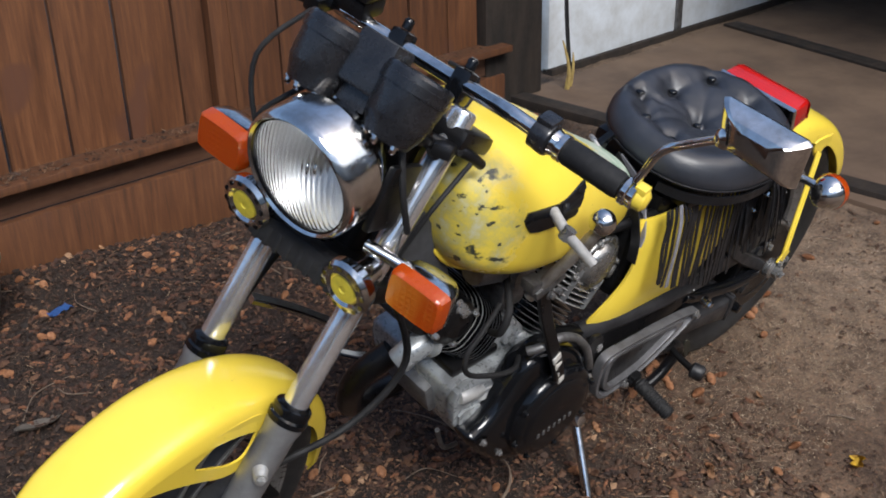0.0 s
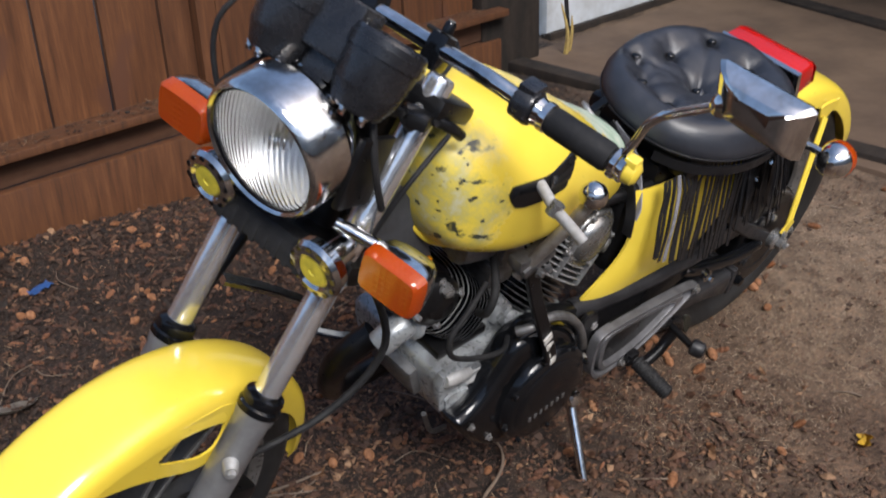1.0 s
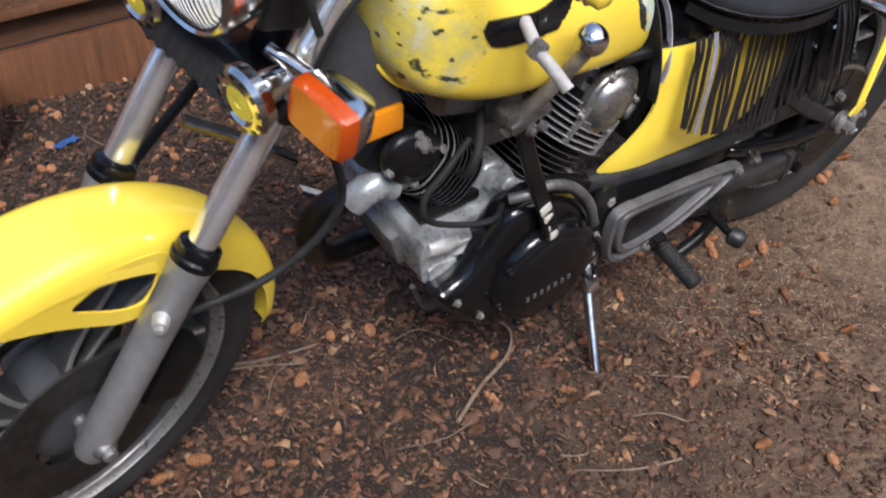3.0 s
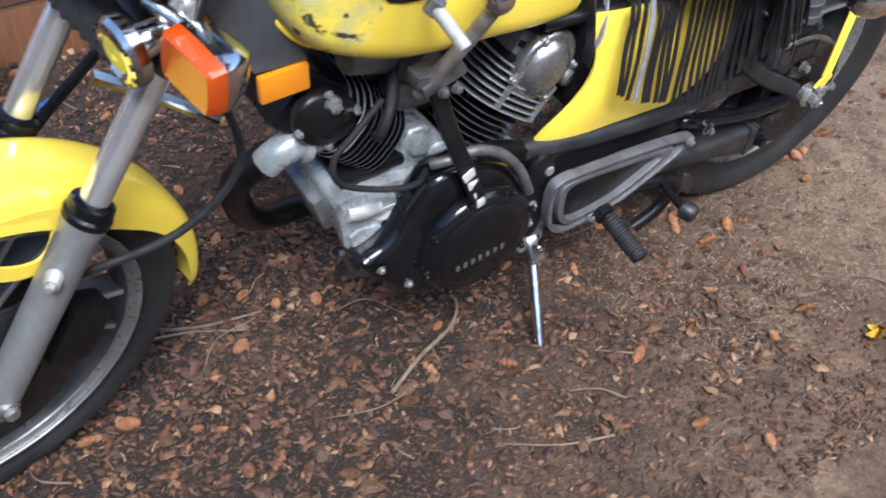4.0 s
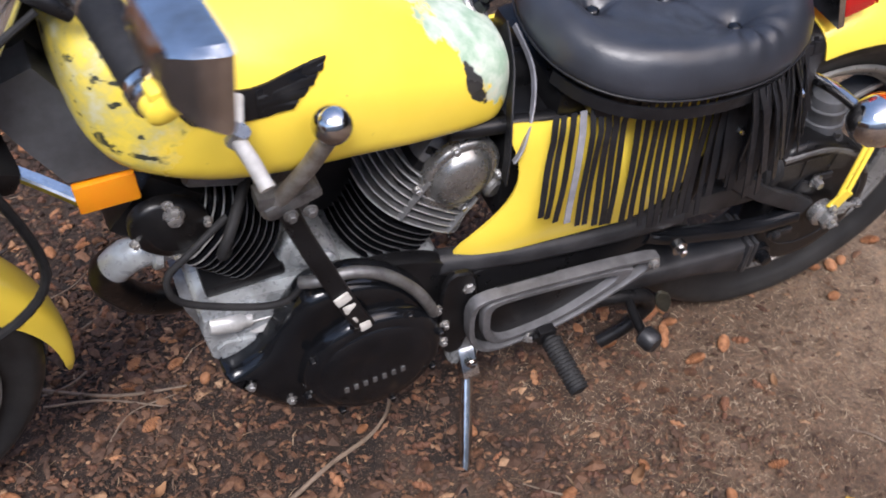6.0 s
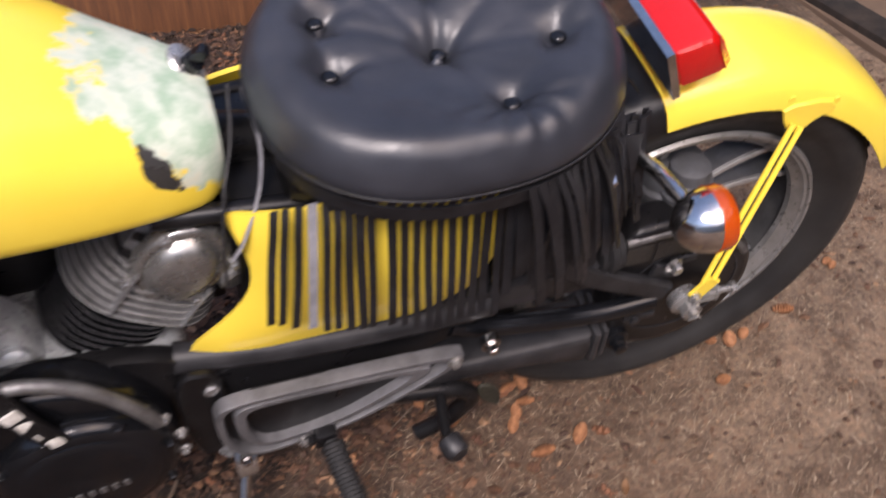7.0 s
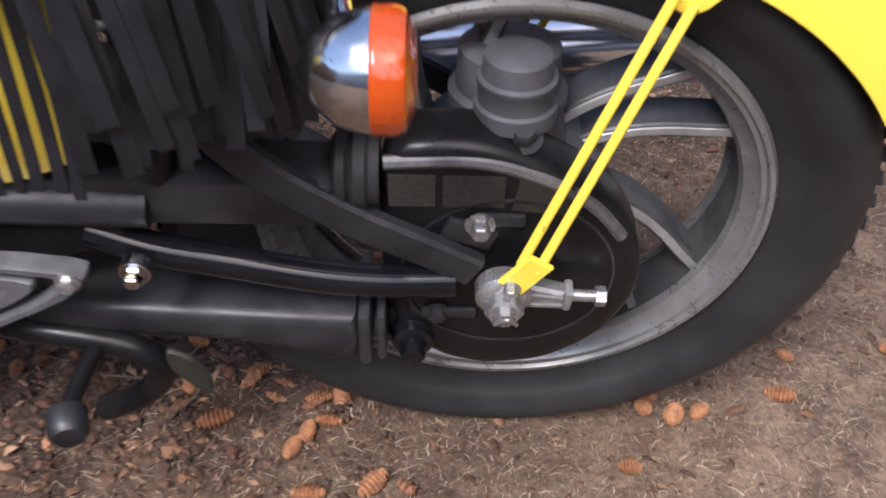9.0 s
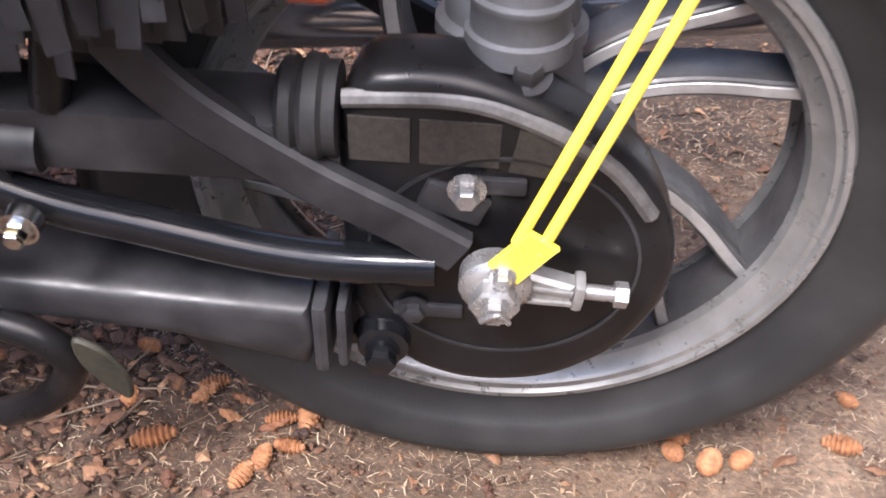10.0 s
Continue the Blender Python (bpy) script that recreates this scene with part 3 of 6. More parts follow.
for i in range(165):
    x, y = CONE_SPOTS[i] if i < len(CONE_SPOTS) else near_spread()
    lay("conifer_cone", CONES[i % 3], x, y, 0.008, rng.uniform(0, 6.28), rng.uniform(-0.25, 0.25), rng.uniform(0.75, 1.15), "small reddish-brown conifer cone lying on the soil", "cone", "fallen cones")
for i in range(130):
    x, y = rng.uniform(-1.75, -0.2), rng.uniform(-0.42, 0.75)
    lay("conifer_cone", CONES[i % 3 + 3], x, y, 0.006, rng.uniform(0, 6.28), rng.uniform(-0.3, 0.3), rng.uniform(0.55, 1.0), "dark weathered conifer cone lying among the litter", "cone", "weathered cones")


def leaf_mesh(mat, ln, wd, curl):
    bm = bmesh.new()
    rows = []
    for i in range(7):
        t = i / 6
        w = wd * math.sin(math.pi * min(0.97, 0.03 + t)) ** 0.7
        x = (t - 0.5) * ln
        z = curl * (t - 0.5) ** 2 * ln
        rows.append([bm.verts.new((x, s * w / 2, z + abs(s) * w * 0.18 + 0.001)) for s in (-1, -0.5, 0, 0.5, 1)])
    for a, b in zip(rows, rows[1:]):
        for k in range(4):
            bm.faces.new((a[k], a[k + 1], b[k + 1], b[k]))
    bmesh.ops.solidify(bm, geom=bm.faces[:], thickness=0.0006)
    me = bpy.data.meshes.new("leaf")
    bm.to_mesh(me)
    bm.free()
    me.materials.append(mat)
    me.shade_smooth()
    return me


LEAF_PALE, LEAF_GREY, LEAF_YELLOW = leaf_mesh(PALE_LEAF, 0.05, 0.02, 0.8), leaf_mesh(GREY_LEAF, 0.12, 0.075, 0.5), leaf_mesh(YELLOW_LEAF, 0.055, 0.03, 0.9)


def flat_leaf(me, x, y, rz, scale, label, group=""):
    ob = new("leaf", me)
    ob.matrix_world = Matrix.LocRotScale((x, y, ground_height(x, y) + 0.006), Euler((rng.uniform(-0.3, 0.3), rng.uniform(-0.3, 0.3), rz)), (scale,) * 3)
    tagged(ob, label, "leaf", group)


for i in range(24):
    x, y = near_spread()
    flat_leaf(LEAF_PALE, x, y, rng.uniform(0, 6.28), rng.uniform(0.5, 1.0), "curled pale brown dead leaf on the soil", "dead leaves")
flat_leaf(LEAF_PALE, -0.434, -0.381, 0.6, 0.9, "curled pale brown dead leaf on the soil", "dead leaves")
flat_leaf(LEAF_YELLOW, -0.192, -0.584, 0.3, 0.9, "bright yellow dead leaf on the soil", "dead leaves")
flat_leaf(LEAF_YELLOW, -0.166, -0.571, 2.0, 0.6, "bright yellow dead leaf on the soil", "dead leaves")
flat_leaf(LEAF_GREY, -1.40, 0.80, 0.2, 1.0, "large bleached grey dead leaf on the soil", "dead leaves")


def twig(pts, r, label="thin dry brown twig lying on the soil"):
    bm = tube([(x, y, ground_height(x, y) + z) for x, y, z in pts], r, 5, 6, (1.0, 0.5))
    tagged(obj_from("twig", bm, TWIG, None, "", 60), label, "twig", "fallen twigs")


twig([(-0.955, -0.20, 0.01), (-0.87, -0.155, 0.012), (-0.78, -0.12, 0.02), (-0.73, -0.06, 0.02), (-0.735, 0.02, 0.006)], 0.0045, "bent grey-brown twig lying under the engine")
twig([(-1.30, 0.26, 0.008), (-1.16, 0.17, 0.012), (-1.03, 0.14, 0.008)], 0.004, "pale dry twig lying behind the front wheel")
twig([(-1.28, 0.20, 0.006), (-1.18, 0.17, 0.01), (-1.08, 0.10, 0.008)], 0.003, "pale dry twig lying behind the front wheel")
for i in range(60):
    x, y = near_spread()
    a, ln = rng.uniform(0, 6.28), rng.uniform(0.05, 0.2)
    b = a + rng.uniform(-0.6, 0.6)
    twig([(x, y, 0.006), (x + ln * 0.5 * math.cos(a), y + ln * 0.5 * math.sin(a), 0.012), (x + ln * math.cos(b), y + ln * math.sin(b), 0.006)], rng.uniform(0.0012, 0.0026))
for i in range(6):
    a = i * 1.05
    twig([(-0.37 + 0.01 * i, 0.0, 0.004), (-0.37 + 0.07 * math.cos(a), 0.07 * math.sin(a), 0.012)], 0.0016)


def scrap(x, y, w, mat, label):
    bm = bmesh.new()
    bmesh.ops.create_grid(bm, x_segments=6, y_segments=5, size=w)
    for v in bm.verts:
        v.co.y *= 0.45
        v.co.z = 0.012 * noise.noise(v.co * 60 + V((x, y, 0))) + 0.012
    bmesh.ops.solidify(bm, geom=bm.faces[:], thickness=0.001)
    bm.transform(pose(x, y, ground_height(x, y), 0, 0, 20))
    tagged(obj_from("scrap", bm, mat, None, "", 60), label, "scrap")


scrap(-1.117, 1.30, 0.035, BLUE_SCRAP, "crumpled blue plastic scrap on the leaf litter")
scrap(1.95, 0.69, 0.07, TEAL_SCRAP, "flat teal scrap on the brown slab")

# ---------------------------------------------------------------- slab, fence, panel
bm = block((4.3, 0.1, -0.06), (6.4, 3.3, 0.16), 0.012)
tagged(obj_from("pavement", bm, SLAB), "dirty brown concrete slab beside the fence", "pavement", kind="structure")
bm = block((1.16, 0.9, 0.015), (0.09, 1.7, 0.05), 0.01, (0, 0, 3))
tagged(obj_from("trim", bm, OLD_WOOD), "dark weathered timber edging of the slab", "trim", kind="structure")
bm = block((2.6, 0.95, 0.024), (0.10, 1.6, 0.02), 0.006, (0, 0, -12))
tagged(obj_from("trim", bm, OLD_WOOD), "flat dark timber strip on the slab", "trim", kind="structure")

fence = thing("fence", "tall stained brown cedar board fence with a ledge", "fence", kind="structure")
FY = 1.72
x = -5.0
i = 0
while x < 1.0:
    w = 0.195
    bm = block((x + w / 2, FY + 0.02 + 0.004 * (i % 2), 1.04), (w - 0.006, 0.02, 1.6), 0.003, (0, 0, 0))
    part("plank", bm, CEDAR, fence)
    x += w + 0.004
    i += 1
for x0 in (-0.28, -2.45, -4.6):
    part("post", block((x0, FY - 0.005, 0.98), (0.07, 0.05, 1.75), 0.004), CEDAR, fence)
part("ledge", block((-2.0, FY - 0.045, 0.268), (6.05, 0.11, 0.026), 0.004), CEDAR, fence)
part("rail", block((-2.0, FY - 0.004, 0.205), (6.05, 0.05, 0.096), 0.006), SHADED_CEDAR, fence)
part("base_board", block((-2.0, FY - 0.034, 0.006), (6.05, 0.04, 0.29), 0.006), CEDAR, fence)


def ledge_spread():
    return rng.uniform(-3.2, 0.9), FY - 0.05 + rng.uniform(-0.045, 0.04)


def on_ledge(make, lift):
    return lambda x, y, z: make(x, y, lift)


scatter_mesh("ledge_litter", 1500, on_ledge(needle, 0.281), NEEDLES, "dry needles caught on the fence ledge", ledge_spread)
scatter_mesh("ledge_bits", 900, on_ledge(chip, 0.281), SHADED_CHIPS, "dark bark bits caught on the fence ledge", ledge_spread)

post = thing("fence_post", "thick dark weathered timber post with split pale splinters", "post")
part("shaft", block((1.10, FY + 0.03, 0.8), (0.34, 0.14, 1.75), 0.02), OLD_WOOD, post)
part("splinter", sweep([(1.36, 1.62, 0.0), (1.35, 1.60, 0.12), (1.33, 1.62, 0.24)], circle(0.014, 6), 3, taper=(1, 0.2)), YELLOW_WOOD, post)
part("splinter", sweep([(1.40, 1.64, 0.0), (1.40, 1.62, 0.10), (1.41, 1.63, 0.17)], circle(0.012, 6), 3, taper=(1, 0.2)), YELLOW_WOOD, post)
part("strap", flat_bar([(1.38, 1.66, 0.9), (1.38, 1.65, 0.4), (1.40, 1.64, 0.1)], 0.02, 0.006), RUBBER, post, "hanging black strap")

wall = thing("wall_north", "white weathered panelled garage wall", "wall", kind="structure")
for k in range(6):
    part("panel", block((3.9, 1.88, 0.22 + 0.42 * k), (4.8, 0.05, 0.414), 0.008), WHITE_PANEL, wall)
part("base_strip", block((3.9, 1.86, 0.005), (4.8, 0.06, 0.05), 0.004), OLD_WOOD, wall)
for x0 in (2.47, 4.4):
    part("stile", block((x0, 1.85, 1.2), (0.045, 0.02, 2.4), 0.004), DARK_ALLOY, wall)

# unseen pale wall, added to brighten the chrome and the bike's left side
back = thing("wall_south", "plain pale wall added behind the yard to reflect light", "wall", kind="structure")
part("siding", block((0.0, -6.5, 1.2), (16.0, 0.15, 2.6), 0.01), BOUNCE_WALL, back)
# unseen wall, added to keep low sky out of the reflections
side = thing("wall_west", "plain brown wall added to block the low sky", "wall", kind="structure")
part("boarding", block((-5.6, -1.4, 1.0), (0.12, 6.6, 2.2), 0.01), CEDAR, side)

roof = thing("ceiling", "plain dark carport roof over the slab", "roof", kind="structure")
part("deck", block((5.0, -0.7, 2.35), (6.4, 6.4, 0.12), 0.01), PLAIN_BROWN, roof)
# unseen end wall, added so less sky reaches under the roof
east = thing("wall_east", "plain brown wall added to darken the carport", "wall", kind="structure")
part("siding", block((7.8, -1.3, 1.15), (0.12, 7.0, 2.3), 0.01), PLAIN_BROWN, east)

# unseen side wall, added to cut the light on the slab
carport = thing("wall_shade", "plain brown wall added to block light from the slab", "wall", kind="structure")
part("boarding", block((5.2, -3.6, 1.15), (5.2, 0.10, 2.3), 0.01), PLAIN_BROWN, carport)

tub = thing("crate", "dark plastic crate standing by the fence", "crate", (-1.44, 1.40, 0.0), (0, 0, 12))
part("shell", lathe([(0.0, 0.15), (0.02, 0.17), (0.10, 0.20), (0.20, 0.205), (0.215, 0.22), (0.23, 0.215), (0.225, 0.195), (0.03, 0.16), (0.03, 0.0)], (0, 0, 0), (0, 0, 1), 40), SATIN, tub)

# ---------------------------------------------------------------- motorcycle
LEAN = 15.14
bike = thing("motorcycle", "yellow chrome-trimmed motorcycle with fringed leather seat leaning on its stand", "motorcycle", (0, 0, 0), (LEAN, 0, 0))

RAKE, STEER = 0.5168, 0.2092
FAX = V((math.sin(RAKE), 0, math.cos(RAKE)))
FC = V((-1.5545, 0.0, 0.332))
PIV = FC + V((math.cos(RAKE), 0, -math.sin(RAKE))) * 0.06
TURN = Matrix.Translation(PIV) @ Matrix.Rotation(STEER, 4, FAX) @ Matrix.Translation(-PIV)
FW = 0.0884


def fork(k, side=0.0, ahead=0.0):
    return FC + FAX * k + V((0, side, 0)) + V((-math.cos(RAKE), 0, math.sin(RAKE))) * ahead


def wheel(name, c, tyre_r, tyre_w, rim_r, hub_r, label, turn, start, lip_w, curl, lip_k=1.0, pair=0.166):
    w = new(name)
    w.parent = bike
    tagged(w, label)
    c = V(c)
    h = tyre_w / 2
    prof = []
    for i in range(25):
        a = -2.25 + 4.5 * i / 24
        rr = (tyre_r + rim_r) / 2 + 0.004
        prof.append((h * math.sin(a) * (1.0 if abs(a) < 1.6 else 0.96), rr + (tyre_r - rr) * math.cos(a)))
    prof.append((h * 0.6, rim_r - 0.012))
    prof.insert(0, (-h * 0.6, rim_r - 0.012))
    t = part("tyre", lathe(prof, c, (0, 1, 0), 96, True), TYRE, w, "dusty black tyre", 50, turn)
    tread = []
    for k in range(72):
        a = 2 * math.pi * k / 72
        for s in (-1, 1):
            b = block((0, s * h * 0.30, tyre_r - 0.004), (0.013, h * 0.42, 0.0055), 0.0, (0, 0, s * 24))
            b.transform(Matrix.Translation(c) @ Matrix.Rotation(a + s * 0.02, 4, "Y"))
            tread.append(b)
    part("tread", merge(*tread), RUBBER, t, "worn tread blocks", 30, turn)
    barrel = [(-0.036, -0.018), (-0.030, -0.0195), (-0.010, -0.0225), (0.010, -0.0225), (0.030, -0.0195), (0.036, -0.018), (0.036, -0.012), (-0.036, -0.012)]
    k = lip_w / 0.042
    rim = part("rim", lathe([(a * k, rim_r + r) for a, r in barrel], c, (0, 1, 0), 96, True), SPOKE_DARK, w, "black rim barrel", 50, turn)
    for s in (-1, 1):
        lp = [(0.005, 0.002), (0.0085, 0.0), (0.0085, -0.003), (0.006, -0.0045), (0.0055, -0.0075), (0.003, -0.009), (-0.002, -0.0165), (-0.007, -0.0185), (-0.007, -0.013), (-0.001, -0.004)]
        part("rim_lip", lathe([(s * (lip_w + a * lip_k), rim_r + r * lip_k) for a, r in lp], c, (0, 1, 0), 96, True), RIM_LIP, rim, "polished rim lip", 30, turn)
    hub = part("hub", lathe([(-0.05, 0.0), (-0.05, hub_r * 0.8), (-0.046, hub_r), (0.046, hub_r), (0.05, hub_r * 0.8), (0.05, 0)], c, (0, 1, 0), 48), HUB_GREY, w, "", 40, turn)
    for k in range(5):
        a0 = start + 2 * math.pi * k / 5
        for s in (-1, 1):
            pts = []
            for i in range(6):
                t = i / 5
                r = hub_r * 0.85 + (rim_r - 0.019 - hub_r * 0.85) * t
                a = a0 + s * pair + curl * (1 - t) ** 1.3
                pts.append(c + V((r * math.cos(a), 0, r * math.sin(a))))
            tan = V((-math.sin(a0), 0, math.cos(a0)))
            sp = sweep(pts, [(-0.019, -0.006), (-0.017, -0.0075), (-0.006, -0.004), (0.006, -0.004), (0.017, -0.0075), (0.019, -0.006), (0.019, 0.006), (0.017, 0.0075), (0.006, 0.004), (-0.006, 0.004), (-0.017, 0.0075), (-0.019, 0.006)], 3, tan)
            part("spoke", sp, SPOKE_DARK, w, "dark cast spoke", 40, turn)
            part("lit_edge", flat_bar([p + V((0, -0.0195, 0)) for p in pts], 0.0022, 0.0085, 3, tan), SPOKE_LIT, w, "bright strip for the lit spoke edge", 40, turn)
    return w


rear_wheel = wheel("rear_wheel", (0.011, 0, 0.335), 0.331, 0.138, 0.231, 0.09, "cast grey rear wheel with a black tyre", None, radians(33.2), 0.040, 0.50, 1.5, 0.196)
front_wheel = wheel("front_wheel", FC, 0.325, 0.09, 0.252, 0.07, "cast grey front wheel with a black tyre", TURN, 1.0, 0.032, 0.36)
for s in (-1, 1):
    part("brake_disc", lathe([(s * 0.058, 0.075), (s * 0.058, 0.142), (s * 0.063, 0.142), (s * 0.063, 0.075)], FC, (0, 1, 0), 64, True), DISC, front_wheel, "steel brake disc", 40, TURN)

for s in (-1, 1):
    leg = new("fork_leg")
    leg.parent = bike
    tagged(leg, "chrome fork tube in a grey slider")
    y = s * FW
    part("slider", lathe([(-0.03, 0.0), (-0.03, 0.018), (-0.02, 0.024), (0.03, 0.026), (0.15, 0.026), (0.29, 0.0265), (0.30, 0.029), (0.312, 0.029)], fork(0, y), FAX, 28), SILVER, leg, "grey alloy slider", 40, TURN)
    part("dust_seal", lathe([(0.310, 0.0290), (0.311, 0.0310), (0.320, 0.0318), (0.323, 0.0285), (0.330, 0.0300), (0.337, 0.0285), (0.342, 0.0215), (0.342, 0.0)], fork(0, y), FAX, 32), BLACK, leg, "black dust seal", 40, TURN)
    part("stanchion", lathe([(0.30, 0.0195), (0.83, 0.0195), (0.835, 0.017), (0.835, 0)], fork(0, y), FAX, 28), TUBE_CHROME, leg, "chrome tube", 40, TURN)
    part("axle_lug", lathe([(-0.028, 0.0), (-0.028, 0.014), (-0.02, 0.018), (0.02, 0.018), (0.028, 0.014), (0.028, 0)], fork(0, y), (0, 1, 0), 20), DARK_ALLOY, leg, "", 40, TURN)
    part("fender_lug", merge(lathe([(0, 0.012), (0.018, 0.011), (0.024, 0.007), (0.024, 0)], fork(0.232, y + s * 0.012, 0.018), (-0.8, s * 0.8, 0), 16), bolt(fork(0.232, y + s * 0.028, 0.034), (-0.8, s * 0.8, 0), 0.006)), ALLOY, leg, "", 40, TURN)
    cal = block(fork(0.10, s * 0.073, -0.085), (0.07, 0.05, 0.10), 0.012, (0, math.degrees(RAKE), 0))
    part("brake_caliper", cal, SATIN, leg, "black brake caliper", 40, TURN)

part("front_axle", lathe([(-0.125, 0), (-0.125, 0.010), (-0.115, 0.011), (0.115, 0.011), (0.125, 0.010), (0.125, 0)], FC, (0, 1, 0), 16), DULL_CHROME, bike, "", 40, TURN)


def fender(c, rings, turn, mat, label, name):
    """An arched guard: rings of (angle, ridge radius, half width, skirt radius)."""
    c = V(c)
    rs = []
    for ang, r, w, rk in rings:
        u = V((math.cos(ang), 0, math.sin(ang)))
        row = []
        for i in range(17):
            t = -1 + i / 8
            b = abs(t)
            yy = w * math.copysign(min(1.0, math.sin(b * 1.45) / math.sin(1.45)), t) if t else 0
            rad = r - (r - rk) * (1 - math.sqrt(max(0.0, 1 - b ** 2.6)))
            row.append(c + u * rad + V((0, yy, 0)))
        rs.append(row)
    bm = loft(rs, False, False)
    thicken(bm, -0.003)
    return part(name, bm, mat, bike, label, 50, turn)


def blend_rings(keys, n):
    out = []
    for i in range(n):
        t = i / (n - 1) * (len(keys) - 1)
        k = min(int(t), len(keys) - 2)
        f = t - k
        out.append(tuple(a + (b - a) * f for a, b in zip(keys[k], keys[k + 1])))
    return out


fender(FC, blend_rings([(radians(129), 0.337, 0.034, 0.335), (radians(127), 0.338, 0.050, 0.327), (radians(121), 0.3385, 0.057, 0.318), (radians(110), 0.3385, 0.061, 0.306), (radians(95), 0.3385, 0.063, 0.296), (radians(80), 0.338, 0.063, 0.285), (radians(65), 0.338, 0.062, 0.275), (radians(50), 0.339, 0.06, 0.268), (radians(35), 0.342, 0.054, 0.282), (radians(20), 0.348, 0.047, 0.305), (radians(5), 0.355, 0.039, 0.325), (radians(-10), 0.362, 0.032, 0.345), (radians(-15), 0.364, 0.02, 0.356)], 61), TURN, YELLOW, "glossy yellow front mudguard", "front_fender")
# side plates of the guard that reach down to the fork round an open slit
def slit_plate(outer, hole, y):
    bm = bmesh.new()
    edges = []
    for loop in (rounded(outer, 2), rounded(hole, 2)):
        vs = [bm.verts.new(FC + V((x_, y, z_))) for x_, z_ in loop]
        edges += [bm.edges.new((vs[k], vs[(k + 1) % len(vs)])) for k in range(len(vs))]
    bmesh.ops.triangle_fill(bm, edges=edges, use_beauty=True, normal=(0, 1, 0))
    return thicken(bm, 0.004)


for s in (-1, 1):
    part("fender_side", slit_plate([(-0.11, 0.288), (-0.05, 0.300), (0.0, 0.304), (0.06, 0.303), (0.132, 0.285), (0.142, 0.245), (0.118, 0.188), (0.09, 0.176), (0.055, 0.190), (0.02, 0.216), (-0.02, 0.243), (-0.06, 0.265)], [(-0.008, 0.266), (0.03, 0.282), (0.075, 0.288), (0.122, 0.275), (0.118, 0.226), (0.10, 0.200), (0.07, 0.207), (0.03, 0.236)], s * 0.0645), YELLOW, bike, "", 40, TURN)

# triple clamps and front fittings
part("lower_clamp", block(fork(0.55, 0, -0.03), (0.10, 0.24, 0.035), 0.012, (0, 29.6, 0)), SATIN, bike, "", 40, TURN)
part("upper_clamp", block(fork(0.80, 0, -0.03), (0.10, 0.24, 0.03), 0.012, (0, 29.6, 0)), SATIN, bike, "", 40, TURN)
part("steering_stem", tube([fork(0.5, 0, -0.06), fork(0.82, 0, -0.06)], 0.03), SATIN, bike, "", 40, TURN)
cover = part("clamp_cover", block((-1.325, 0, 0.835), (0.035, 0.17, 0.042), 0.005, (0, 25, 0)), RUBBER, bike, "black ribbed cover below the headlamp", 40, TURN)
for i in range(8):
    part("rib", block((-1.3415, -0.07 + 0.02 * i, 0.834), (0.008, 0.009, 0.03), 0.002, (0, 25, 0)), RUBBER, cover, "", 40, TURN)
for s in (-1, 1):
    p = V((-1.337, s * 0.097, 0.855 + 0.008 * s))
    d = V((-0.93, 0, -0.1)).normalized()
    lamp = new("trim_disc")
    lamp.parent = bike
    tagged(lamp, "round chrome fork trim with a yellow centre")
    part("bezel", lathe([(-0.05, 0.018), (-0.012, 0.022), (-0.01, 0.041), (0.004, 0.0435), (0.011, 0.039), (0.014, 0.028), (0.009, 0.0235), (0.009, 0)], p, d, 40), CHROME, lamp, "pierced chrome bezel", 40, TURN)
    part("disc", merge(lathe([(0.0085, 0.0225), (0.012, 0.021), (0.0125, 0.006), (0.011, 0.0045), (0.011, 0)], p, d, 32)), HORN_YELLOW, lamp, "yellow centre disc", 40, TURN)
    x_, y_, z_ = frame_of(d)
    for k in range(12):
        a = 2 * math.pi * k / 12
        q = p + d * 0.0095 + (x_ * math.cos(a) + y_ * math.sin(a)) * 0.0345
        part("vent_hole", lathe([(0, 0.0048), (0.0032, 0.0048), (0.0034, 0)], q, d, 10), BLACK, lamp, "", 40, TURN)

# headlamp
HL, HD = V((-1.362, 0, 0.985)), V((-0.985, 0, -0.12)).normalized()
head = new("headlight")
head.parent = bike
tagged(head, "round chrome headlamp with a fluted glass")
part("shell", lathe([(-0.125, 0.0), (-0.122, 0.035), (-0.105, 0.062), (-0.075, 0.080), (-0.058, 0.0875), (-0.05, 0.0885)], HL, HD, 64, caps=False), CHROME, head, "polished chrome bowl", 40, TURN)
part("rim", lathe([(-0.058, 0.0895), (-0.056, 0.0935), (-0.005, 0.0945), (0.004, 0.092), (0.008, 0.087), (0.004, 0.0835), (-0.004, 0.0835), (-0.012, 0.086)], HL, HD, 64, True), CHROME, head, "chrome rim", 40, TURN)
part("gasket", lathe([(0.002, 0.0845), (0.0045, 0.0835), (0.003, 0.081), (-0.002, 0.082)], HL, HD, 64, True), BLACK, head, "", 40, TURN)
part("reflector", lathe([(-0.087, 0.0), (-0.085, 0.012), (-0.08, 0.03), (-0.06, 0.052), (-0.035, 0.069), (-0.006, 0.0815)], HL, HD, 48, caps=False), REFLECTOR, head, "silvered bowl", 40, TURN)
gl = lathe([(-0.003, 0.0825), (0.004, 0.075), (0.011, 0.055), (0.016, 0.03), (0.018, 0.0), (0.0155, 0.0), (0.0135, 0.03), (0.0085, 0.055), (0.0015, 0.075), (-0.0055, 0.0825)], HL, HD, 64, True)
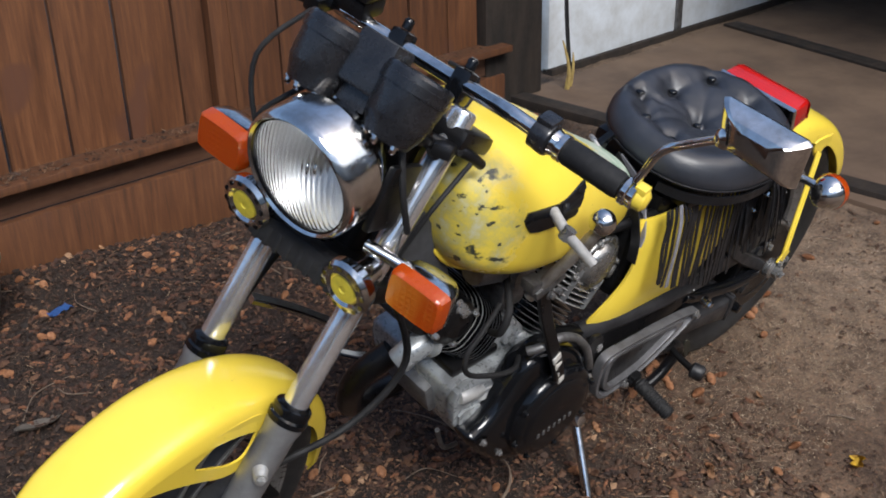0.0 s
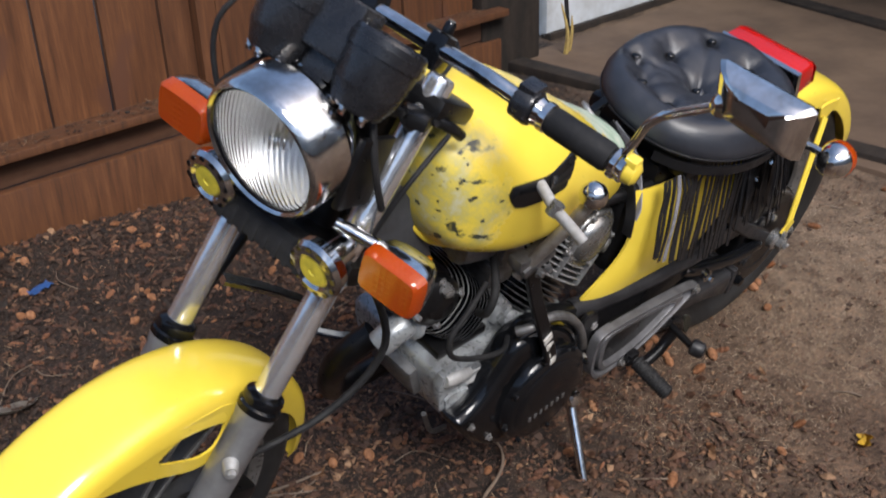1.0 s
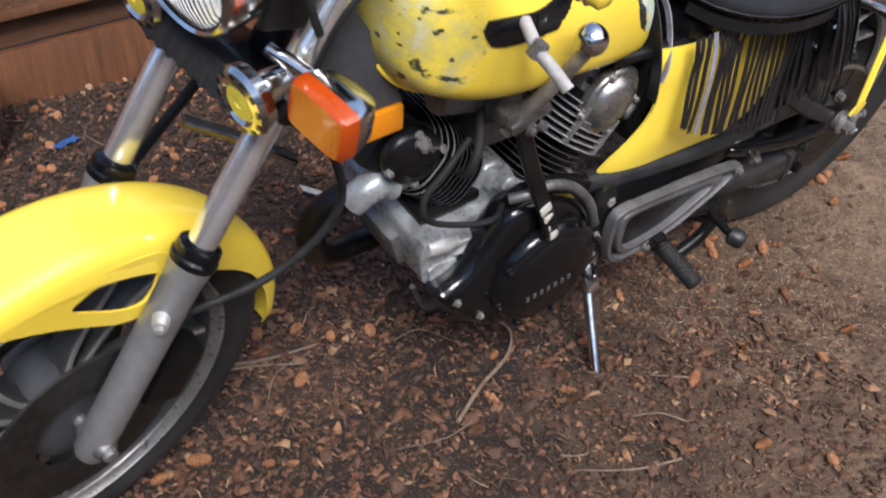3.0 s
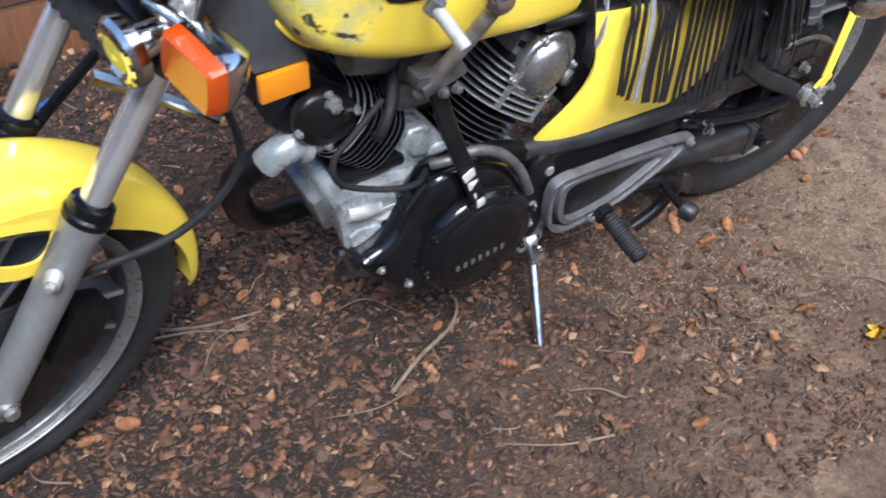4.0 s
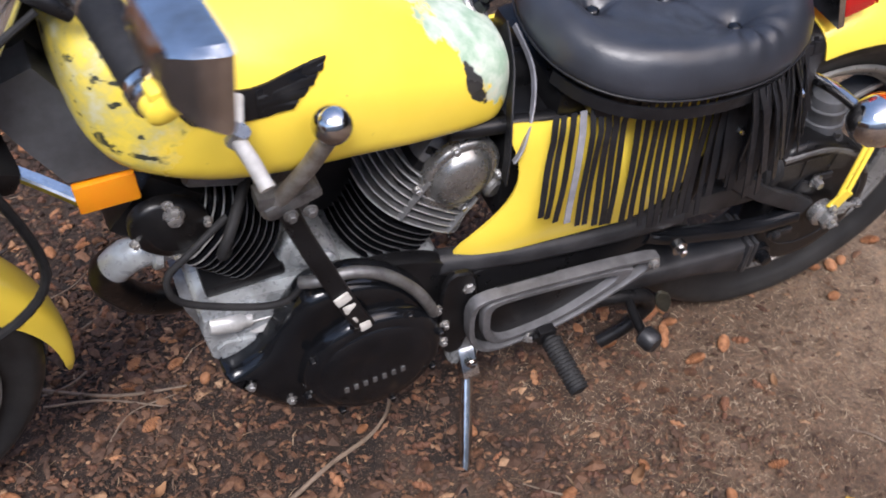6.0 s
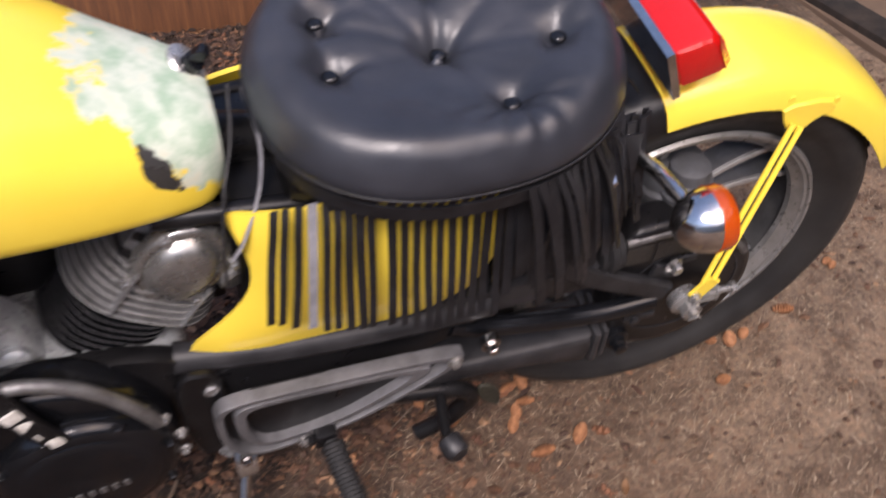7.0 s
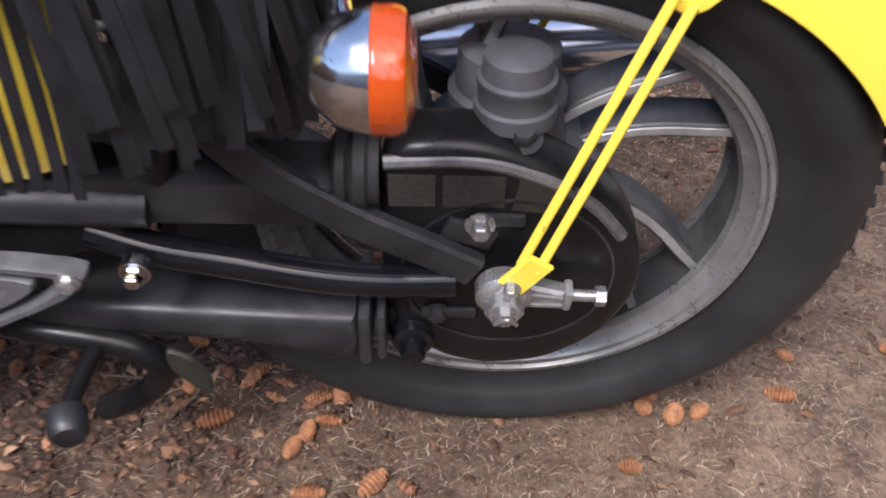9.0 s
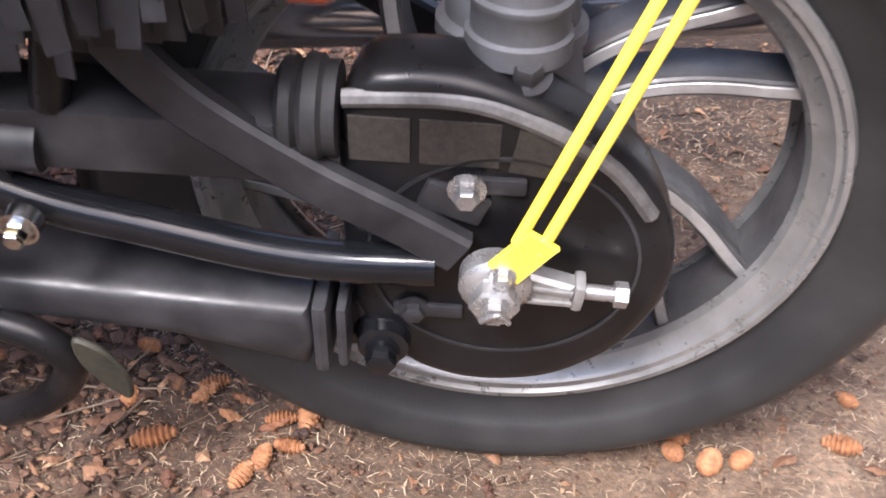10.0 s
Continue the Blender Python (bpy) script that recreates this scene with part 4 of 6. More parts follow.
glass = part("lens", gl, GLASS, head, "clear fluted glass", 40, TURN)
glass.visible_shadow = False
part("bulb_cap", lathe([(-0.05, 0.0), (-0.05, 0.012), (-0.025, 0.013), (-0.018, 0.008), (-0.018, 0)], HL, HD, 20), CHROME, head, "", 40, TURN)
for s in (-1, 1):
    part("headlight_ear", block((-1.275, s * 0.092, 0.97), (0.07, 0.012, 0.10), 0.005, (0, 20, 0)), SATIN, bike, "", 40, TURN)

# front indicators
def indicator(c, stem0, facing, s, turn):
    ind = new("turn_signal")
    ind.parent = bike
    tagged(ind, "rectangular amber indicator in a chrome housing")
    c = V(c)
    part("stem", tube([stem0, c + V((0.02, -s * 0.035, 0.004))], 0.0095), CHROME, ind, "chrome stem", 40, turn)
    shell = loft([[(c.x + dx, c.y + u * w, c.z + v * h) for u, v in rounded([(-1, -1), (0.8, -1), (1, -0.8), (1, 0.8), (0.8, 1), (-0.8, 1), (-1, 0.8), (-1, -0.8), (-0.8, -1)][1:], 1)] for dx, w, h in ((0.045, 0.012, 0.01), (0.04, 0.024, 0.018), (0.025, 0.038, 0.027), (0.005, 0.045, 0.032), (-0.004, 0.046, 0.033))])
    part("housing", shell, CHROME, ind, "chrome housing", 40, turn)
    ln = loft([[(c.x + dx, c.y + u * w, c.z + v * h) for u, v in rounded([(-1, -1), (0.8, -1), (1, -0.8), (1, 0.8), (0.8, 1), (-0.8, 1), (-1, 0.8), (-1, -0.8), (-0.8, -1)][1:], 1)] for dx, w, h in ((-0.004, 0.0455, 0.0325), (-0.022, 0.0445, 0.0315), (-0.026, 0.041, 0.028))])
    part("lens", ln, AMBER, ind, "amber lens", 40, turn)


indicator((-1.300, -0.192, 0.881), (-1.300, -0.085, 0.894), -1, -1, TURN)
indicator((-1.286, 0.194, 0.894), (-1.300, 0.085, 0.902), -1, 1, TURN)

# instruments
for name, s, lab in (("speedometer", 1, "black speedometer can"), ("tachometer", -1, "black tachometer can")):
    g = new(name)
    g.parent = bike
    tagged(g, lab)
    c, d = V((-1.262, s * 0.068, 1.098)), V((0.56, 0, 0.83)).normalized()
    part("can", lathe([(-0.05, 0.0), (-0.05, 0.030), (-0.047, 0.033), (-0.022, 0.0435), (-0.019, 0.0445), (0.020, 0.0475), (0.0205, 0.0495), (0.034, 0.0500), (0.0345, 0.0485), (0.042, 0.0480), (0.046, 0.045), (0.046, 0.040), (0.043, 0.040)], c, d, 48), PLASTIC, g, "", 18, TURN)
    part("dial", lathe([(0.0425, 0.0), (0.0425, 0.040), (0.0445, 0.040), (0.0445, 0)], c, d, 40), DIAL_GLASS, g, "glazed dark dial", 40, TURN)
    for k in (-1, 0, 1):
        part("screw", bolt(c - d * 0.0475 + V((-0.83, 0, 0.56)) * (0.026 - 0.012 * abs(k)) + V((0, 0.024 * k, 0)), -d, 0.0048, 0.009), CHROME, g, "", 40, TURN)
part("warning_panel", merge(block((-1.245, 0, 1.115), (0.055, 0.062, 0.075), 0.006, (0, 34, 0)), block((-1.255, 0, 1.075), (0.05, 0.05, 0.05), 0.006, (0, 34, 0))), PLASTIC, bike, "black warning lamp box", 40, TURN)
part("instrument_bracket", merge(block((-1.235, 0, 1.045), (0.05, 0.19, 0.012), 0.003, (0, 30, 0)), tube([(-1.22, -0.09, 1.04), (-1.19, -0.09, 1.0)], 0.008), tube([(-1.22, 0.09, 1.04), (-1.19, 0.09, 1.0)], 0.008)), SATIN, bike, "", 40, TURN)

# handlebar
bar = new("handlebar")
bar.parent = bike
tagged(bar, "chrome handlebar with black foam grips")
part("bar", tube([(-1.085, 0.40, 1.055), (-1.112, 0.22, 1.072), (-1.135, 0.15, 1.085), (-1.125, 0.09, 1.078), (-1.115, 0.0, 1.072), (-1.125, -0.09, 1.08), (-1.14, -0.15, 1.092), (-1.136, -0.22, 1.087), (-1.137, -0.36, 1.086)], 0.0115), CHROME, bar, "chrome tube", 40, TURN)
for s in (-1, 1):
    part("clamp", merge(block((-1.118, s * 0.058, 1.07), (0.038, 0.03, 0.05), 0.008, (0, 30, 0)), lathe([(0, 0.008), (0.012, 0.008), (0.016, 0.005), (0.016, 0)], (-1.108, s * 0.058, 1.095), (0.4, 0, 0.9), 12)), BLACK, bar, "black clamp", 40, TURN)
    g0, g1 = V((-1.136, s * 0.245, 1.087)), V((-1.137, s * 0.336, 1.086))
    if s > 0:
        g0, g1 = V((-1.105, 0.25, 1.068)), V((-1.086, 0.385, 1.056))
    gd = (g1 - g0)
    part("grip", lathe([(0, 0.0165), (0.004, 0.0185), (gd.length - 0.008, 0.0185), (gd.length - 0.002, 0.0165)], g0, gd, 28), RUBBER, bar, "black foam grip", 40, TURN)
    part("grip_collar", lathe([(-0.022, 0.0165), (-0.02, 0.019), (-0.012, 0.017), (-0.01, 0.0195), (-0.002, 0.0195), (0.0, 0.017)], g0, gd, 28), CHROME, bar, "chrome collar", 40, TURN)
    part("grip_collar", lathe([(0, 0.0165), (0.003, 0.0195), (0.010, 0.0195), (0.012, 0.017), (0.02, 0.0185), (0.022, 0.016)], g1, gd, 28), CHROME, bar, "chrome collar", 40, TURN)
    sw = merge(lathe([(-0.052, 0.016), (-0.05, 0.0225), (-0.028, 0.024), (-0.024, 0.0225), (-0.022, 0.018)], g0, gd, 24), block(g0 - gd.normalized() * 0.038 + V((0.004, 0, 0.02)), (0.03, 0.026, 0.016), 0.004))
    part("switch_housing", sw, PLASTIC, bar, "black switch housing", 40, TURN)
le = V((-1.137, -0.348, 1.086))
part("bar_end", merge(lathe([(0, 0.014), (0.004, 0.0165), (0.020, 0.0155), (0.025, 0.009), (0.025, 0)], le, (0.1, -1, -0.04), 20), block(le + V((0, -0.012, 0.013)), (0.019, 0.017, 0.013), 0.003), block(le + V((0.012, -0.014, -0.003)), (0.010, 0.014, 0.017), 0.003)), YELLOW, bar, "chipped yellow bar end", 40, TURN)
part("clutch_lever", sweep([(-1.155, 0.19, 1.085), (-1.18, 0.24, 1.085), (-1.185, 0.30, 1.08), (-1.165, 0.40, 1.068)], circle(0.0075, 10, 0.7), 5), SATIN, bar, "black hand lever", 40, TURN)
part("lever_perch", block((-1.145, 0.185, 1.085), (0.05, 0.03, 0.026), 0.006), SATIN, bar, "", 40, TURN)
part("master_cylinder", merge(block((-1.125, 0.135, 1.105), (0.05, 0.06, 0.03), 0.008), block((-1.125, 0.135, 1.128), (0.056, 0.066, 0.012), 0.004)), SATIN, bar, "", 40, TURN)
part("lever_perch", merge(block((-1.185, -0.10, 1.02), (0.07, 0.03, 0.02), 0.006, (0, 20, 20)), tube([(-1.20, -0.08, 1.03), (-1.16, -0.12, 1.01), (-1.13, -0.13, 0.985)], 0.008)), SATIN, bar, "black lever stub", 40, TURN)

# mirror on the bar end
mir = new("mirror")
mir.parent = bike
tagged(mir, "chrome diamond-shaped mirror on a bent stem")
part("stem", tube([le + V((-0.002, 0.0, 0.02)), (-1.135, -0.352, 1.125), (-1.137, -0.358, 1.152), (-1.137, -0.368, 1.170), (-1.140, -0.383, 1.186), (-1.164, -0.433, 1.239)], 0.0055), CHROME, mir, "chrome stem", 40, TURN)
part("ball_joint", lathe([(-0.013, 0.0), (-0.011, 0.008), (-0.004, 0.0125), (0.004, 0.0125), (0.011, 0.008), (0.013, 0)], (-1.163, -0.431, 1.237), (0, 0, 1), 20), CHROME, mir, "", 40, TURN)
mc = [V((-1.145, -0.404, 1.275)), V((-1.150, -0.518, 1.279)), V((-1.155, -0.526, 1.219)), V((-1.150, -0.423, 1.222))]
mcen = sum(mc, V()) / 4
mn = (mc[1] - mc[0]).cross(mc[2] - mc[0]).normalized()
if mn.x > 0:
    mn = -mn
def mirror_ring(f, off):
    q = [mcen + (p - mcen) * f + mn * off for p in mc]
    out = []
    for i in range(4):
        a, b = q[i], q[(i + 1) % 4]
        out += [a + (b - a) * t for t in (0.06, 0.2, 0.5, 0.8, 0.94)]
    return out
part("shell", loft([mirror_ring(f, o) for f, o in ((0.35, 0.030), (0.62, 0.026), (0.85, 0.016), (0.98, 0.004), (1.0, 0.0), (0.98, -0.004))]), CHROME, mir, "pointed chrome shell", 25, TURN)
part("glass", loft([mirror_ring(f, o) for f, o in ((0.94, -0.0045), (0.93, -0.006))]), MIRROR, mir, "mirror glass", 30, TURN)

# cables
for pts, r in (([(-1.16, -0.13, 1.0), (-1.23, -0.13, 0.95), (-1.25, -0.11, 0.86), (-1.23, -0.08, 0.76)], 0.004), ([(-1.17, 0.18, 1.08), (-1.25, 0.20, 1.02), (-1.27, 0.16, 0.92), (-1.24, 0.10, 0.82)], 0.004), ([(-1.25, -0.11, 0.80), (-1.22, -0.155, 0.66), (-1.30, -0.135, 0.55), (-1.43, -0.085, 0.50)], 0.006), ([(-1.24, 0.05, 0.80), (-1.20, 0.14, 0.66), (-1.34, 0.12, 0.57), (-1.44, 0.09, 0.52)], 0.008), ([(-1.26, -0.075, 1.05), (-1.28, -0.11, 0.99), (-1.26, -0.12, 0.92)], 0.005), ([(-1.26, 0.08, 1.05), (-1.31, 0.13, 0.98), (-1.27, 0.12, 0.9)], 0.004), ([(-1.18, -0.12, 1.02), (-1.14, -0.07, 1.01), (-1.02, -0.03, 1.02), (-0.98, 0.05, 1.0)], 0.004)):
    part("cable", tube(pts, r, 6, 8), RUBBER, bike, "", 40, TURN)

# ---------------------------------------------------------------- tank
TANK = [(-1.135, 0.05, 0.862, 0.925), (-1.129, 0.092, 0.830, 0.942), (-1.117, 0.130, 0.795, 0.954), (-1.09, 0.155, 0.762, 0.966), (-1.042, 0.172, 0.740, 0.972), (-0.985, 0.178, 0.724, 0.962), (-0.916, 0.176, 0.715, 0.94), (-0.83, 0.158, 0.700, 0.90), (-0.75, 0.136, 0.681, 0.852), (-0.69, 0.115, 0.666, 0.815), (-0.64, 0.096, 0.655, 0.788), (-0.612, 0.082, 0.653, 0.772), (-0.594, 0.064, 0.664, 0.758)]


def tank_point(st, a):
    """A point on the tank's skin; a runs round from the bottom."""
    x, w, zb, zt = st
    zm = zb + (zt - zb) * 0.40
    cx, cz = math.sin(a), -math.cos(a)
    e = 0.72 if cz > 0 else 0.5
    yy = w * math.copysign(abs(cx) ** (0.78 if cz > 0 else 0.6), cx)
    zz = zm + ((zt - zm) if cz > 0 else (zm - zb)) * math.copysign(abs(cz) ** e, cz)
    return (x, yy, zz)


def finer(stations, k=3):
    out = []
    for i in range(len(stations) - 1):
        p0, p1, p2, p3 = (V((*stations[max(0, min(len(stations) - 1, j))],)) for j in (i - 1, i, i + 1, i + 2))
        for s in range(k):
            t = s / k
            out.append(tuple(0.5 * ((2 * p1) + (p2 - p0) * t + (2 * p0 - 5 * p1 + 4 * p2 - p3) * t * t + (3 * p1 - p0 - 3 * p2 + p3) * t ** 3)))
    return out + [stations[-1]]


tank = part("fuel_tank", loft([[tank_point(st, 2 * math.pi * i / 48) for i in range(48)] for st in finer(TANK)]), TANK_PAINT, bike, "yellow fuel tank scuffed to filler and primer", 60)
seam = [V(tank_point(st, -0.42)) + V((0, -0.002, -0.003)) for st in TANK[1:-1]]
part("seam", tube(seam, 0.0045, 4, 8), YELLOW, tank, "rolled lower seam", 60)


def skin_y(x, z):
    """The tank's half width at a height."""
    st = min(finer(TANK, 12), key=lambda q: abs(q[0] - x))
    _, w, zb, zt = st
    zm = zb + (zt - zb) * 0.40
    if z > zm:
        cz = min(1.0, (z - zm) / (zt - zm)) ** (1 / 0.72)
        return w * max(0.0, 1 - cz * cz) ** 0.39
    cz = min(1.0, (zm - z) / (zm - zb)) ** 2
    return w * max(0.0, 1 - cz * cz) ** 0.3


def on_skin(name, outline, t, mat, label, rows=1):
    """A thin badge that follows the tank's left side; outline in x and z, from top and bottom rails."""
    top, bot = outline
    rings = []
    for (x0, z0), (x1, z1) in zip(top, bot):
        ring_o, ring_i = [], []
        for i in range(5):
            f = i / 4
            x_, z_ = x0 + (x1 - x0) * f, z0 + (z1 - z0) * f
            y_ = -skin_y(x_, z_)
            ring_o.append((x_, y_ - t, z_))
            ring_i.append((x_, y_ + 0.004, z_))
        rings.append(ring_o + ring_i[::-1])
    return part(name, loft(rings), mat, tank, label, 40)


# winged badge without lettering: a thick bar with stepped feathers
WING_TOP = [(-1.032, 0.872), (-1.026, 0.884), (-1.0, 0.882), (-0.972, 0.879), (-0.955, 0.877), (-0.938, 0.878), (-0.915, 0.880), (-0.893, 0.880), (-0.868, 0.876)]
WING_LOW = [(-1.028, 0.862), (-1.019, 0.850), (-1.0, 0.845), (-0.972, 0.843), (-0.955, 0.843), (-0.938, 0.843), (-0.922, 0.846), (-0.906, 0.856), (-0.874, 0.872)]
on_skin("badge", (WING_TOP, WING_LOW), 0.0025, BLACK, "black wing-shaped badge")
for k in range(4):
    a, h = 0.013 * k, 0.0085 * k
    on_skin("feather", ([(-0.95, 0.854 + h * 0.8), (-0.925 + a, 0.854 + h), (-0.905 + a, 0.851 + h)], [(-0.95, 0.846 + h * 0.8), (-0.928 + a, 0.845 + h), (-0.912 + a, 0.843 + h)]), 0.0035, SATIN, "")

# air scoops with amber reflectors under the tank
for s in (-1, 1):
    duct = new("air_scoop")
    duct.parent = bike
    tagged(duct, "grey plastic scoop with an amber reflector")
    duct.location = (0.018, -s * 0.018, 0.010)
    ring = lambda x0, x1, z0, z1, y0, y1: [(x0, s * y0, z0), (x1, s * y0, z1), (x1, s * y1, z1), (x0, s * y1, z0)]
    part("shell", loft([ring(-1.235, -1.17, 0.845, 0.87, 0.045, 0.095), ring(-1.20, -1.125, 0.775, 0.80, 0.045, 0.10), ring(-1.165, -1.092, 0.715, 0.715, 0.045, 0.104)]), HUB_GREY, duct, "", 20)
    part("reflector", block((-1.126, s * 0.104, 0.690), (0.07, 0.012, 0.042), 0.003, (0, -4, 0)), AMBER_LIGHT, duct, "amber reflector", 40)

# frame
fr = new("frame")
fr.parent = bike
tagged(fr, "black steel frame")
part("backbone", tube([(-1.24, 0, 0.93), (-1.1, 0, 0.84), (-0.8, 0, 0.74), (-0.5, 0, 0.66), (-0.2, 0, 0.62)], 0.03), SATIN, fr)
for s in (-1, 1):
    part("seat_rail", tube([(-0.68, s * 0.08, 0.66), (-0.45, s * 0.10, 0.655), (-0.2, s * 0.105, 0.64), (-0.13, s * 0.10, 0.63)], 0.012), SATIN, fr)
    part("rear_stay", flat_bar([(-0.275, s * 0.112, 0.556), (-0.234, s * 0.114, 0.499), (-0.194, s * 0.116, 0.452), (-0.126, s * 0.118, 0.403), (-0.062, s * 0.118, 0.365), (-0.025, s * 0.118, 0.342)], 0.016, 0.032, 6, (1, 0, 0)), DUSTY, fr, "dusty black curved stay")
    part("lower_rail", tube([(-0.69, s * 0.10, 0.432), (-0.55, s * 0.112, 0.422), (-0.40, s * 0.116, 0.416), (-0.29, s * 0.112, 0.41)], 0.020), DUSTY, fr, "dusty black lower rail")
    part("down_stay", tube([(-0.28, s * 0.11, 0.44), (-0.25, s * 0.11, 0.56), (-0.22, s * 0.105, 0.64)], 0.012), SATIN, fr)

# tool box and battery mass behind the side cover
part("battery_box", block((-0.43, 0, 0.57), (0.34, 0.19, 0.19), 0.015), SATIN, bike, "black box behind the side cover", 40)

# ---------------------------------------------------------------- engine
eng = new("engine")
eng.parent = bike
tagged(eng, "air-cooled vee-twin engine in alloy and black")
CASE = [(-1.028, 0.425), (-1.034, 0.474), (-0.95, 0.472), (-0.86, 0.465), (-0.76, 0.46), (-0.69, 0.44), (-0.665, 0.40), (-0.68, 0.30), (-0.74, 0.24), (-0.86, 0.225), (-0.945, 0.278), (-1.002, 0.348)]
part("crankcase", slab(CASE, -0.105, 0.115, 0.012), PALE_ALLOY, eng, "stained alloy crankcase", 40)
part("oil_filter_cover", block((-1.018, 0.0, 0.400), (0.035, 0.12, 0.075), 0.012, (0, -20, 0)), FIN_ALLOY, eng, "", 40)
part("filler_cap", merge(lathe([(0, 0.026), (0.010, 0.026), (0.012, 0.022), (0.016, 0.022), (0.016, 0.0)], (-0.955, -0.10, 0.43), (-0.15, -1, 0.45), 28), block((-0.957, -0.117, 0.438), (0.036, 0.008, 0.008), 0.002, (20, 0, 0))), ALLOY, eng, "alloy filler cap", 40)
COVER = [(-1.024, 0.380), (-0.99, 0.388), (-0.955, 0.412), (-0.925, 0.462), (-0.895, 0.508), (-0.82, 0.508), (-0.75, 0.468), (-0.708, 0.40), (-0.698, 0.33), (-0.715, 0.26), (-0.775, 0.218), (-0.885, 0.240), (-0.935, 0.268), (-0.985, 0.322)]
part("side_case", slab(COVER, -0.165, -0.10, 0.026, 4), BLACK, eng, "glossy black side case", 40)
cc = V((-0.812, -0.165, 0.350))
clutch = part("clutch_cover", lathe([(0, 0.104), (0.010, 0.1025), (0.017, 0.097), (0.021, 0.089), (0.021, 0.084), (0.024, 0.081), (0.026, 0.070), (0.0265, 0.0)], cc, (0, -1, 0), 56), BLACK, eng, "round glossy black cover", 40)
for k in range(7):
    part("lettering_bar", block((cc.x - 0.045 + 0.014 * k, cc.y - 0.0265, cc.z - 0.028 + 0.002 * k), (0.006, 0.002, 0.011), 0.0, (0, -8, 0)), DARK_ALLOY, clutch, "worn raised bar")
for k in range(8):
    a = 2 * math.pi * k / 8 + 0.3
    part("case_bolt", bolt((cc.x + 0.102 * math.cos(a), -0.178, cc.z + 0.102 * math.sin(a)), (0, -1, 0), 0.005), BLACK, eng, "", 40)
for x_, z_ in ((-0.715, 0.41), (-0.70, 0.37), (-0.70, 0.33), (-0.735, 0.44), (-0.93, 0.30), (-0.985, 0.36)):
    part("case_bolt", bolt((x_, -0.163, z_), (0, -1, 0), 0.0055), DULL_CHROME, eng, "", 40)
part("rear_case", slab([(-0.865, 0.478), (-0.76, 0.475), (-0.685, 0.452), (-0.657, 0.40), (-0.67, 0.295), (-0.78, 0.30)], -0.118, -0.09, 0.008, 2), SATIN, eng, "black rear crankcase", 40)
part("front_plate", merge(slab([(-1.036, 0.462), (-1.020, 0.362), (-0.96, 0.372), (-0.925, 0.43), (-0.945, 0.458), (-1.0, 0.470)], -0.120, -0.10, 0.005, 2, 1), slab([(-1.018, 0.415), (-1.010, 0.374), (-0.968, 0.383), (-0.955, 0.41)], -0.125, -0.118, 0.003, 2, 1)), PALE_ALLOY, eng, "pale flat crankcase plate", 40)
part("valley_cover", merge(slab([(-0.955, 0.455), (-0.918, 0.492), (-0.903, 0.538), (-0.868, 0.540), (-0.832, 0.498), (-0.820, 0.435)], -0.086, -0.02, 0.014, 3, 1), slab([(-0.905, 0.498), (-0.893, 0.530), (-0.875, 0.528), (-0.868, 0.49)], -0.096, -0.08, 0.006, 2, 1), lathe([(0, 0.018), (0.02, 0.018), (0.024, 0.013), (0.024, 0)], (-0.855, -0.08, 0.485), (0, -1, 0.3), 20)), PALE_ALLOY, eng, "pale alloy casting between the cylinders", 40)
# black block stands for the shadow at the front barrel's foot
part("base_shade", block((-0.962, -0.02, 0.486), (0.11, 0.14, 0.020), 0.006, (0, -6, 0)), SATIN, eng, "black block for the shade under the front barrel", 40)
part("starter_boss", merge(lathe([(0, 0.0), (0, 0.013), (0.012, 0.015), (0.04, 0.015), (0.045, 0.011), (0.056, 0.011), (0.056, 0)], (-1.022, -0.116, 0.452), (1, -0.05, -0.12), 24), lathe([(0, 0.012), (0.016, 0.011), (0.02, 0.007), (0.02, 0)], (-1.016, -0.1, 0.446), (0, -1, 0.2), 16)), ALLOY, eng, "round alloy boss", 40)


